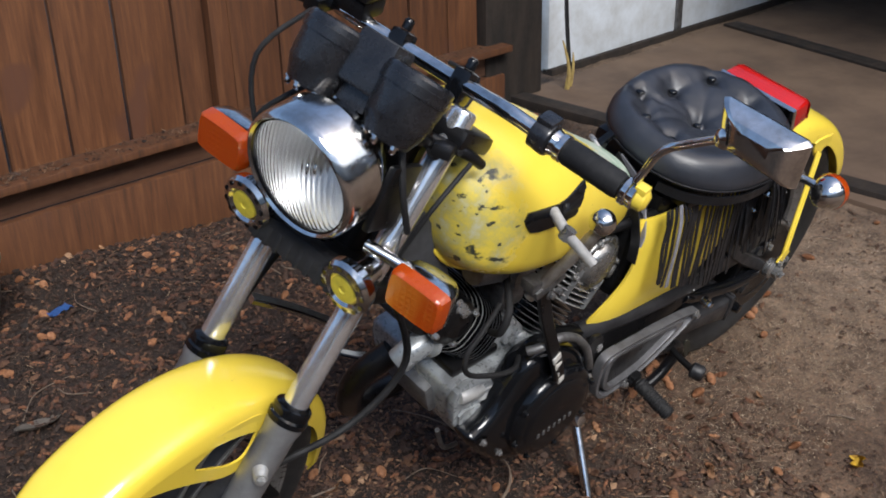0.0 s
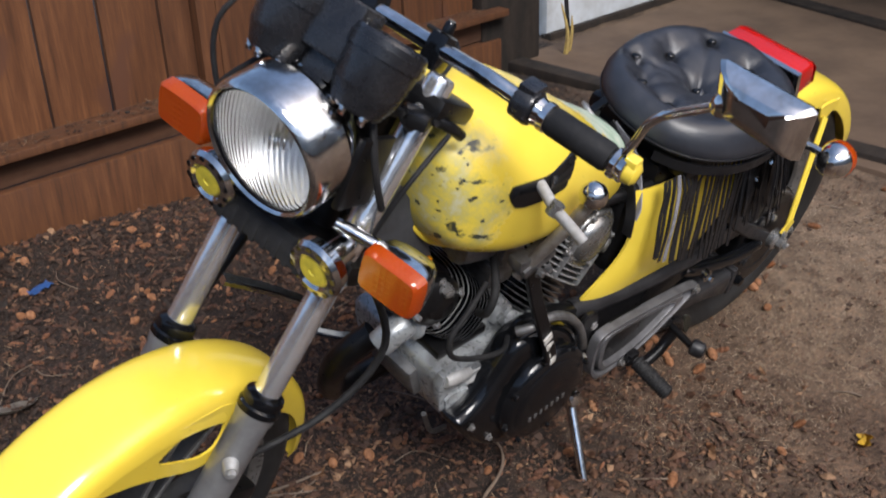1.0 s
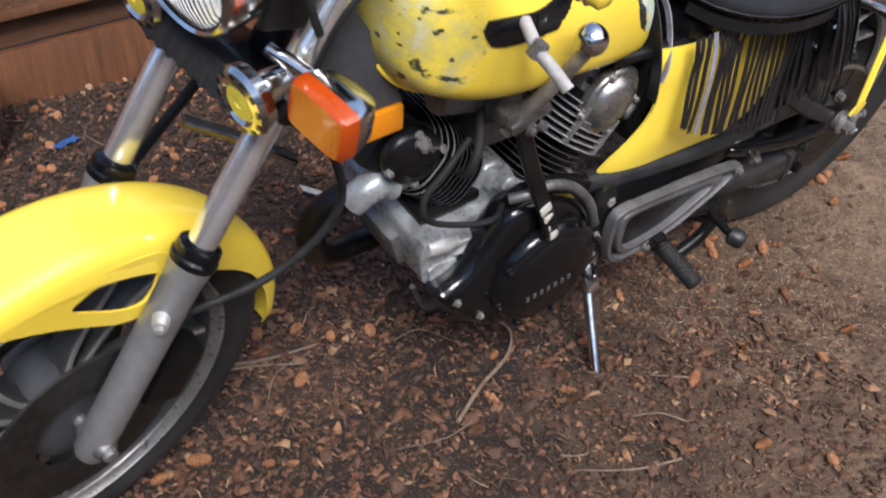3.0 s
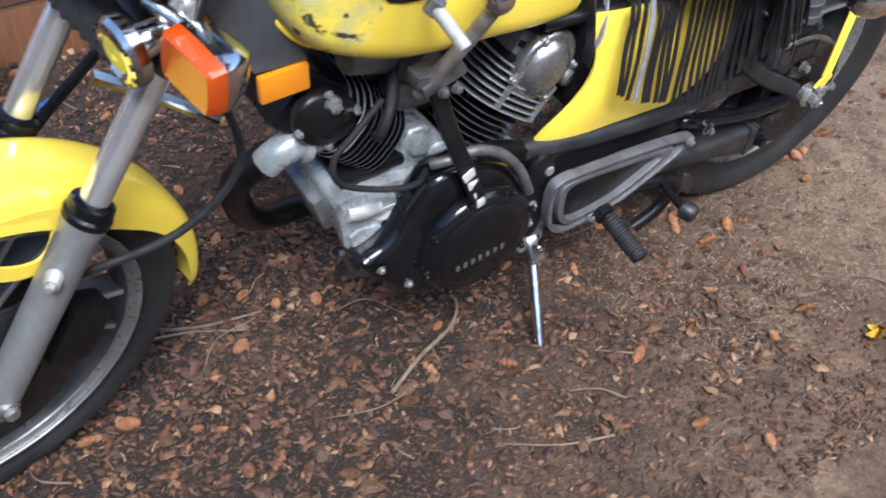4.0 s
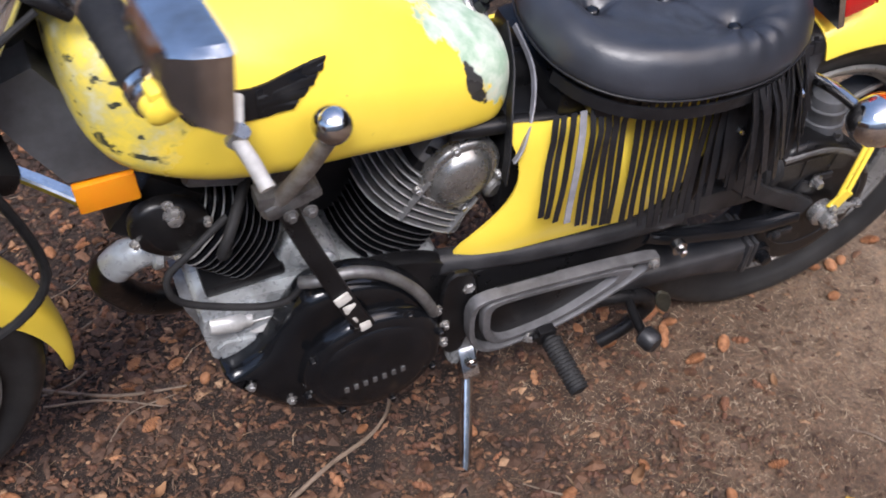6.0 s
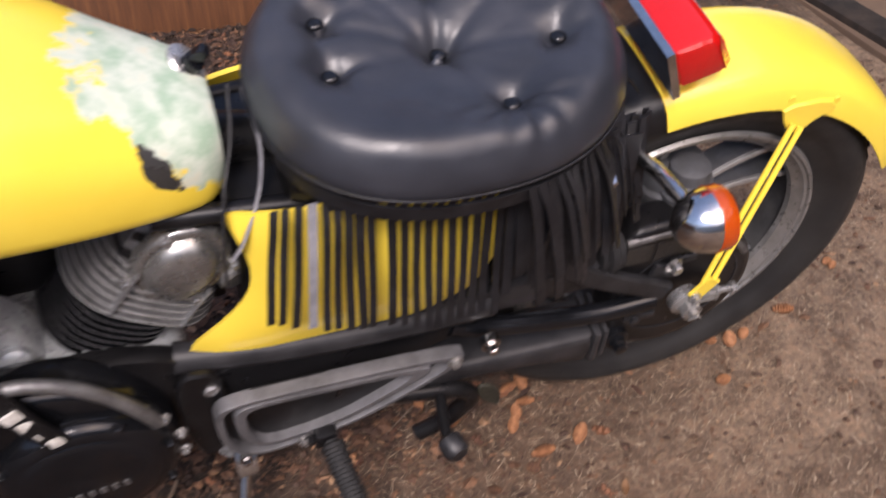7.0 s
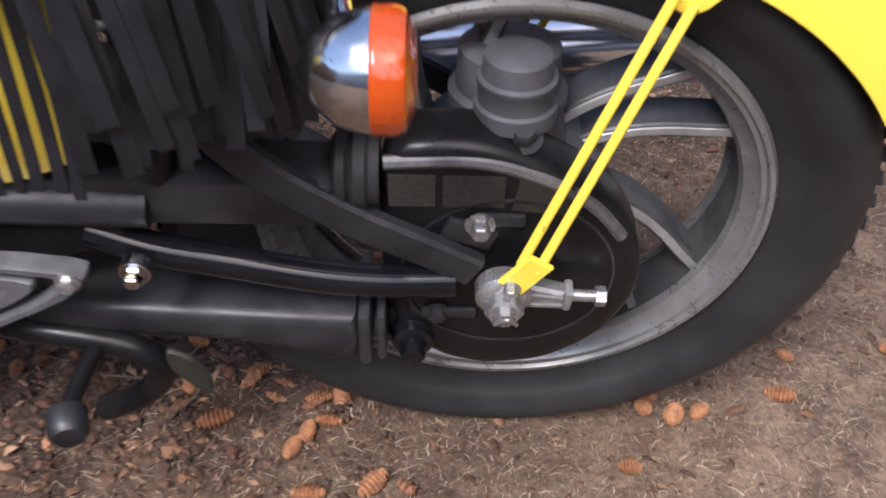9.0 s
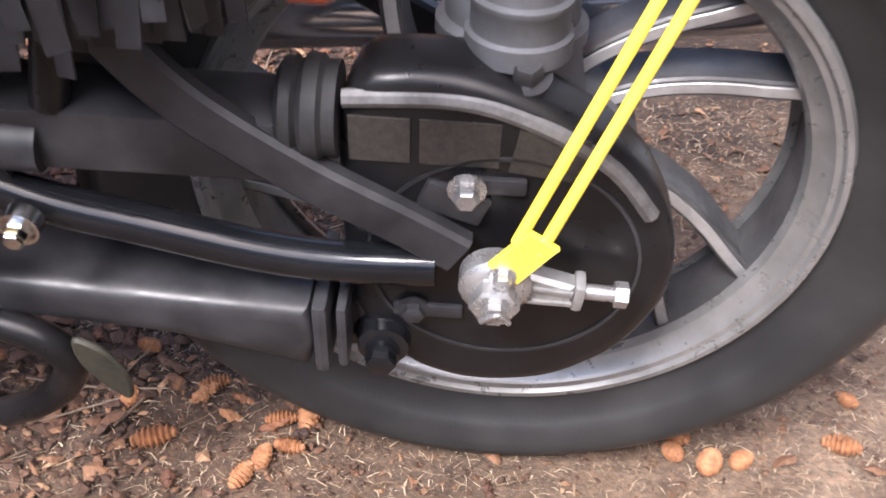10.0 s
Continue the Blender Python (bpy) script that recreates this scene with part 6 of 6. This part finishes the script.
prof = [(0.0, 0.753)] + [(0.04 * k, 0.753 + 0.037 * (k / 20) ** 1.6 - 0.004 * (max(0, k - 16) / 4) ** 2) for k in range(1, 21)] + [(0.87, 0.784), (0.93, 0.773), (0.97, 0.760), (0.995, 0.748), (1.0, 0.738), (0.985, 0.727), (0.95, 0.720), (0.88, 0.716)]
bm = bmesh.new()
N = 160
rings = []
for rho, z in prof[1:]:
    ring = []
    for i in range(N):
        a = 2 * math.pi * i / N
        r = seat_outline(a) * rho
        x_, y_ = SC.x + r * math.cos(a), SC.y + r * math.sin(a)
        dz = 0
        if z > 0.755 or rho < 0.9:
            for bx, by in BUTTONS:
                q = math.hypot(x_ - bx, y_ - by)
                dz -= 0.016 * math.exp(-(q / 0.019) ** 2) + 0.007 * math.exp(-(q / 0.05) ** 2)
            for bi, (bx, by) in enumerate(BUTTONS):
                q, th = math.hypot(x_ - bx, y_ - by), math.atan2(y_ - by, x_ - bx)
                dz += 0.0015 * math.cos(5 * th + bi) * math.exp(-((q - 0.022) / 0.016) ** 2)
                for ox, oy in BUTTONS[:bi]:
                    # soft gathers from button to button
                    ln = math.hypot(ox - bx, oy - by)
                    if ln < 0.15:
                        u = ((x_ - bx) * (ox - bx) + (y_ - by) * (oy - by)) / (ln * ln)
                        if 0 < u < 1:
                            off = abs((x_ - bx) * (oy - by) - (y_ - by) * (ox - bx)) / ln
                            dz -= 0.0055 * math.exp(-(off / 0.009) ** 2) * (0.35 + 0.65 * abs(2 * u - 1))
            if y_ < -0.112:
                th = math.atan2(y_ + 0.122, x_ + 0.305)
                q = math.hypot(x_ + 0.305, y_ + 0.122)
                if th < 0:
                    dz += 0.0035 * math.cos(11 * th) * math.exp(-((q - 0.04) / 0.022) ** 2)
            dz += 0.0028 * noise.noise(V((x_ * 22, y_ * 22, 0.3))) + 0.0012 * noise.noise(V((x_ * 60, y_ * 60, 1.3)))
        ring.append(bm.verts.new((x_, y_, z + dz + PZ + seat_tilt(y_))))
    rings.append(ring)
mid = bm.verts.new((SC.x, SC.y, 0.7505 + PZ))
for i in range(N):
    bm.faces.new((mid, rings[0][i], rings[0][(i + 1) % N]))
for a, b in zip(rings, rings[1:]):
    for i in range(N):
        bm.faces.new((a[i], b[i], b[(i + 1) % N], a[(i + 1) % N]))
bm.faces.new(rings[-1])
pad = part("pad", bm, LEATHER, seat, "black tufted leather pad", 80)
part("piping", tube([(SC.x + seat_outline(a) * 1.003 * math.cos(a), SC.y + seat_outline(a) * 1.003 * math.sin(a), 0.731 + PZ + seat_tilt(SC.y + seat_outline(a) * math.sin(a))) for a in [2 * math.pi * i / 64 for i in range(65)]], 0.0016, 1, 8), FRINGE, seat, "", 60)
for bx, by in BUTTONS:
    part("button", lathe([(0, 0.0), (0.0, 0.0095), (0.002, 0.0095), (0.0045, 0.0065), (0.0055, 0.0)], (bx, by, 0.733 + PZ + seat_tilt(by) + 0.037 * (1.25 * math.hypot((bx - SC.x) / 0.205, (by - SC.y) / 0.167)) ** 1.6), (0, 0, 1), 16), BLACK, pad, "", 60)
part("saddle", merge(block((-0.36, 0.0, 0.655), (0.36, 0.21, 0.10), 0.02), block((-0.355, -0.02, 0.712), (0.31, 0.25, 0.06), 0.015)), SATIN, bike, "black saddle base under the pad", 40)

# leather strips hanging from the pad
frg = random.Random(11)
x_ = -0.582
i = 0
while x_ < -0.165:
    # the pad's edge above the strip
    best = min((radians(180 + k) for k in range(0, 181)), key=lambda a_: abs(SC.x + seat_outline(a_) * math.cos(a_) - max(x_, -0.552)))
    y_ = SC.y + seat_outline(best) * 0.97 * math.sin(best)
    y_ = min(max(y_, -0.150), -0.07)
    front = x_ < -0.305
    zb = 0.566 - 0.086 * min(1.0, max(0.0, (x_ + 0.585) / 0.20)) ** 0.7 + frg.uniform(-0.004, 0.004)
    if not front:
        zb = 0.524 + 0.045 * max(0.0, (x_ + 0.22) / 0.13) + frg.uniform(-0.015, 0.02)
    w = frg.uniform(0.0078, 0.0098) if front else frg.uniform(0.009, 0.013)
    sway, tw = (frg.uniform(-0.0015, 0.002), frg.uniform(-0.08, 0.08)) if front else (frg.uniform(-0.004, 0.005), frg.uniform(-0.18, 0.18))
    yb = -0.172 if x_ < -0.2 else -0.176 + 0.25 * (x_ + 0.2)
    yb += frg.uniform(-0.004, 0.003)
    ztop = 0.726
    if x_ < -0.47:
        # the first strips start at the cover's upper edge
        y_, ztop = -0.136, 0.699
    back = 0.022 * max(0.0, 1 - i / 9)
    rows = []
    for j in range(9):
        f = j / 8
        knee = min(1.0, f / 0.25)
        if f < 0.25:
            p = V((x_ + back * (1 - 0.25 * knee), y_ + (-0.149 - y_) * knee, ztop + (0.672 - ztop) * knee))
        else:
            g = (f - 0.25) / 0.75
            p = V((x_ + back * 0.75 * (1 - g) + sway * g * g, -0.149 + (yb + 0.149) * g + 0.002 * math.sin(g * 5 + i), 0.672 + (zb - 0.672) * g))
        d = Matrix.Rotation(tw * f, 3, "Z") @ V((1, 0, 0))
        n = V((-d.y, d.x, 0)) * 0.0009
        rows.append([p - d * w / 2 - n, p + d * w / 2 - n, p + d * w / 2 + n, p - d * w / 2 + n])
    pale = i == 3
    part("fringe_strip", loft(rows), STRAP if pale else FRINGE, seat, "pale backed leather strip" if pale else "", 30)
    x_ += (0.0165 if i in (1, 2, 3) else 0.024 if i == 8 else 0.0138) if front else 0.0098
    i += 1
part("fringe_band", sweep([(SC.x + seat_outline(a) * 0.955 * math.cos(a), SC.y + seat_outline(a) * 0.955 * math.sin(a), 0.700 + PZ + seat_tilt(SC.y + seat_outline(a) * math.sin(a))) for a in [radians(195 + 12 * q) for q in range(13)]], [(-0.002, -0.006), (0.002, -0.006), (0.002, 0.014), (-0.002, 0.014)], 3), FRINGE, seat, "black leather band of the fringe", 40)
for k in range(34):
    a = radians(-72 + 3.6 * k + frg.uniform(-1, 1))
    r = seat_outline(a) * 0.975
    p0 = V((SC.x + r * math.cos(a), SC.y + r * math.sin(a), 0.716 + PZ + seat_tilt(SC.y + r * math.sin(a))))
    side_on = abs(p0.y) > 0.085
    drop = frg.uniform(0.13, 0.20) if side_on else frg.uniform(0.03, 0.05)
    out = V((math.cos(a), math.sin(a), 0)) * (0.03 if side_on else 0.012) + V((frg.uniform(0.0, 0.03), 0, 0))
    t_ = V((-math.sin(a), math.cos(a), 0)) * frg.uniform(0.005, 0.007)
    n_ = V((math.cos(a), math.sin(a), 0)) * 0.0009
    rows = []
    for j in range(5):
        f = j / 4
        p = p0 + out * f ** 0.7 - V((0, 0, drop * f))
        rows.append([p - t_ - n_, p + t_ - n_, p + t_ + n_, p - t_ + n_])
    part("fringe_strip", loft(rows), FRINGE, seat, "", 30)
# a second, darker layer behind
for i in range(46):
    x_ = -0.298 + 0.148 * i / 45
    w = frg.uniform(0.010, 0.014)
    yb = -0.150 + 0.03 * max(0, (x_ + 0.2) / 0.1)
    zb = 0.52 + frg.uniform(-0.01, 0.03) + 0.02 * max(0, (x_ + 0.2) / 0.1)
    rows = []
    sway = frg.uniform(-0.01, 0.012)
    for j in range(4):
        f = j / 3
        p = V((x_ + sway * f, -0.13 + (yb + 0.13) * f - 0.004, 0.70 + (zb - 0.70) * f))
        rows.append([p + V((-w / 2, -0.0008, 0)), p + V((w / 2, -0.0008, 0)), p + V((w / 2, 0.0008, 0)), p + V((-w / 2, 0.0008, 0))])
    part("fringe_strip", loft(rows), FRINGE, seat, "", 30)

# long loose strips behind, down to the rear stay
for i in range(40):
    f0 = i / 39
    x_ = -0.255 + 0.135 * f0 + frg.uniform(-0.004, 0.004)
    w = frg.uniform(0.007, 0.012)
    top = V((x_, -0.142 + 0.045 * f0 + frg.uniform(-0.006, 0.006), 0.722 - 0.03 * f0))
    ln = frg.uniform(0.12, 0.185) - 0.02 * f0
    sway, tw = frg.uniform(-0.018, 0.022), frg.uniform(-0.5, 0.5)
    rows = []
    for j in range(6):
        f = j / 5
        p = top + V((sway * f * f, -0.20 * ln * f + 0.004 * math.sin(4 * f + i), -ln * f))
        d = Matrix.Rotation(tw * f, 3, "Z") @ V((1, 0, 0))
        n = V((-d.y, d.x, 0)) * 0.0009
        rows.append([p - d * w / 2 - n, p + d * w / 2 - n, p + d * w / 2 + n, p - d * w / 2 + n])
    part("fringe_strip", loft(rows), FRINGE, seat, "", 30)

# straps between tank and seat
part("seat_strap", flat_bar([(-0.575, 0.0, 0.75), (-0.585, -0.05, 0.72), (-0.602, -0.09, 0.69), (-0.612, -0.118, 0.64), (-0.615, -0.125, 0.595)], 0.024, 0.003, 6, (1, 0, 0)), FRINGE, seat, "black leather strap", 40)
part("seat_strap", flat_bar([(-0.560, 0.0, 0.745), (-0.555, -0.05, 0.715), (-0.565, -0.085, 0.68), (-0.59, -0.118, 0.645), (-0.605, -0.125, 0.625)], 0.012, 0.003, 6, (1, 0, 0)), STRAP, seat, "thin pale grey strap", 40)
latch = part("tank_latch", lathe([(0, 0.026), (0.004, 0.027), (0.007, 0.023), (0.007, 0)], (-0.612, 0.02, 0.768), (0.6, -0.35, 0.72), 28, sx=0.72), DULL_CHROME, bike, "small grey fastener plate behind the tank", 40)
part("latch_key", merge(block((-0.600, 0.014, 0.786), (0.012, 0.014, 0.034), 0.003, (20, 40, 0)), lathe([(0, 0.012), (0.012, 0.011), (0.014, 0)], (-0.608, 0.018, 0.772), (0.6, -0.35, 0.72), 14)), BLACK, latch, "black key", 40)

# ---------------------------------------------------------------- foot controls and hand shift
fb = new("footrest_bracket")
fb.parent = bike
fb.location = (0.0, -0.012, -0.014)
tagged(fb, "grey alloy triangular footrest bracket")
o_ = [(-0.662, 0.40), (-0.655, 0.31), (-0.62, 0.272), (-0.53, 0.283), (-0.46, 0.303), (-0.34, 0.372), (-0.338, 0.398), (-0.62, 0.412)]


def ring_plate(outer, f0, f1, y0, y1):
    cx = sum(p[0] for p in outer) / len(outer) - 0.02
    cz = sum(p[1] for p in outer) / len(outer) - 0.004
    def sc(f):
        return [(cx + (x - cx) * f, cz + (z - cz) * f) for x, z in rounded(outer, 2)]
    a, b = sc(f0), sc(f1)
    bev = 0.003
    a2, b2 = sc(f0 - 0.012), sc(f1 + 0.012)
    return loft([[(x, y0, z) for x, z in a], [(x, y1 + bev, z) for x, z in a], [(x, y1, z) for x, z in a2], [(x, y1, z) for x, z in b2], [(x, y1 + bev, z) for x, z in b], [(x, y0, z) for x, z in b], [(x, y0, z) for x, z in a]], False)


for f0, f1, y1 in ((1.0, 0.905, -0.151), (0.79, 0.66, -0.149)):
    part("rim_ring", ring_plate(o_, f0, f1, -0.132, y1), BRACKET, fb, "", 40)
part("web", slab([(cx_ * 0.97 - 0.0155, cz_) for cx_, cz_ in o_], -0.136, -0.130, 0.002, 1), SATIN, fb, "", 40)
for x_, z_ in ((-0.352, 0.386), (-0.552, 0.288)):
    part("bolt", bolt((x_, -0.152, z_), (0, -1, 0), 0.007), DULL_CHROME, fb, "", 40)
part("rear_bolt", merge(bolt((-0.300, -0.142, 0.388), (0, -1, 0), 0.0075, 0.012), lathe([(0, 0.013), (0.012, 0.013), (0.012, 0)], (-0.300, -0.132, 0.388), (0, -1, 0), 16)), CHROME, fb, "chrome bolt", 40)
part("front_bolt", bolt((-0.655, -0.118, 0.42), (0, -1, 0), 0.010, 0.012), DULL_CHROME, fb, "", 40)
part("back_plate", slab([(-0.665, 0.452), (-0.345, 0.43), (-0.30, 0.395), (-0.40, 0.36), (-0.63, 0.31)], -0.112, -0.104, 0.002, 1), SATIN, fb, "black plate behind the bracket", 40)
part("mount_plate", slab([(-0.70, 0.46), (-0.69, 0.27), (-0.645, 0.27), (-0.635, 0.45)], -0.128, -0.116, 0.003, 1), SATIN, fb, "black mounting plate", 40)
part("footpeg", lathe([(0.0, 0.010), (0.015, 0.0105), (0.018, 0.016)] + [(0.02 + 0.006 * k + d_, 0.0165 + e_) for k in range(14) for d_, e_ in ((0.0, 0.0), (0.0035, 0.0), (0.0042, -0.0022), (0.0056, -0.0022))] + [(0.106, 0.016), (0.11, 0.0)], (-0.522, -0.15, 0.288), (0.15, -1, -0.35), 24), RUBBER, fb, "ribbed black rubber footpeg", 40)
part("peg_clamp", merge(block((-0.525, -0.15, 0.288), (0.03, 0.03, 0.03), 0.006), bolt((-0.545, -0.155, 0.292), (0, -1, 0), 0.006)), SATIN, fb, "", 40)
pl = part("stand_arm", tube([(-0.47, -0.115, 0.262), (-0.409, -0.13, 0.266), (-0.336, -0.135, 0.252), (-0.308, -0.135, 0.222), (-0.32, -0.13, 0.185), (-0.345, -0.13, 0.16), (-0.38, -0.125, 0.135)], 0.013), SATIN, bike, "black curved stand arm", 40)
part("pedal_rubber", lathe([(0, 0.014), (0.004, 0.018), (0.024, 0.018), (0.03, 0.013), (0.03, 0)], (-0.370, -0.208, 0.256), (0.3, -1, 0), 20), DUSTY, pl, "round worn rubber pad", 40)
part("pedal_shaft", tube([(-0.355, -0.13, 0.258), (-0.364, -0.17, 0.257), (-0.370, -0.212, 0.256)], 0.008), SATIN, pl, "", 40)
part("stand_tang", slab([(-0.30, 0.255), (-0.275, 0.24), (-0.262, 0.21), (-0.265, 0.18), (-0.285, 0.2), (-0.3, 0.225)], -0.142, -0.136, 0.002, 1, 2), DARK_OLIVE, pl, "dark olive leaf-shaped tang", 40)

hs = new("hand_shifter")
hs.parent = bike
hs.location = (0.044, 0.029, -0.020)
tagged(hs, "home-made hand gear levers with a chrome ball")
part("ball", lathe([(0.022 * -math.cos(math.pi * i / 14), 0.022 * math.sin(math.pi * i / 14)) for i in range(15)], (-0.925, -0.236, 0.858), (0, 0, 1), 32), CHROME, hs, "chrome ball knob", 80)
part("ball_lever", tube([(-0.925, -0.236, 0.846), (-0.934, -0.226, 0.818), (-0.948, -0.211, 0.776), (-0.985, -0.178, 0.69)], 0.0105), BROWN_METAL, hs, "dull brown lever", 40)
part("taped_lever", tube([(-1.015, -0.203, 0.892), (-1.026, -0.246, 0.88), (-1.019, -0.271, 0.865), (-1.012, -0.296, 0.849)], 0.0085), TAN, hs, "pale taped lever", 40)
part("lever_joint", lathe([(-0.010, 0.0), (-0.010, 0.0105), (0.010, 0.0105), (0.010, 0)], (-1.026, -0.246, 0.88), (-0.4, 0.2, -1), 20), DULL_CHROME, hs, "", 40)
part("pivot", merge(block((-0.958, -0.182, 0.715), (0.07, 0.035, 0.02), 0.006, (0, -20, 0)), block((-0.985, -0.18, 0.72), (0.03, 0.03, 0.02), 0.004), bolt((-0.965, -0.205, 0.705), (0, -1, 0), 0.006), bolt((-0.94, -0.2, 0.70), (0, -1, 0), 0.006)), DARK_ALLOY, hs, "", 40)
part("lower_bar", flat_bar([(-0.965, -0.19, 0.70), (-0.945, -0.195, 0.64), (-0.915, -0.205, 0.565), (-0.888, -0.212, 0.50), (-0.86, -0.205, 0.44)], 0.010, 0.026, 5, (1, 0, 0)), SATIN, hs, "black flat lever", 40)
for k in range(4):
    part("tape", block((-0.905 + 0.0105 * k, -0.2145, 0.538 - 0.022 * k), (0.022 - 0.002 * k, 0.004, 0.019), 0.003, (0, -25 + 12 * (k % 2), 6)), WHITE_TAPE, hs, "torn white tape", 40)

# side stand
sd = new("side_stand")
sd.parent = bike
tagged(sd, "chrome side stand folded out to the ground")
P0, P1 = V((-0.628, -0.118, 0.185)), V((-0.672, -0.24, 0.055))
part("leg", tube([P0, P1], 0.0105), CHROME, sd, "chrome leg", 40)
part("knuckle", merge(block(P0 + V((0, 0, 0.004)), (0.030, 0.026, 0.056), 0.005, (-40, 0, 0)), bolt(P0 + V((0, -0.014, 0.016)), (0, -1, 0), 0.006)), CHROME, sd, "", 40)
part("bracket", slab([(-0.67, 0.27), (-0.66, 0.185), (-0.63, 0.17), (-0.60, 0.19), (-0.61, 0.27)], -0.112, -0.10, 0.003, 1), PALE_ALLOY, sd, "bare grey bracket", 40)
part("foot", merge(block(P1 + V((0.004, -0.012, -0.004)), (0.05, 0.035, 0.008), 0.003, (-15, 0, 0)), tube([P1, P1 + V((-0.018, -0.035, 0.018))], 0.004), lathe([(0, 0.006), (0.012, 0.006), (0.012, 0)], P1 + V((-0.018, -0.035, 0.018)), (-0.3, -0.7, 0.3), 10)), DUSTY, sd, "", 40)

# pieces hanging under the engine
part("skid_wire", tube([(-0.99, -0.06, 0.30), (-0.95, -0.05, 0.22), (-0.90, -0.04, 0.19)], 0.005), DARK_ALLOY, bike, "", 40)
part("brake_pedal", flat_bar([(-0.80, 0.16, 0.25), (-0.95, 0.19, 0.27), (-1.05, 0.20, 0.33)], 0.02, 0.008), CHROME, bike, "chrome brake pedal on the far side", 40)
part("far_peg", flat_bar([(-1.12, 0.10, 0.50), (-1.20, 0.135, 0.55), (-1.28, 0.15, 0.60)], 0.022, 0.012), CHROME, bike, "chrome highway bar on the far side", 40)
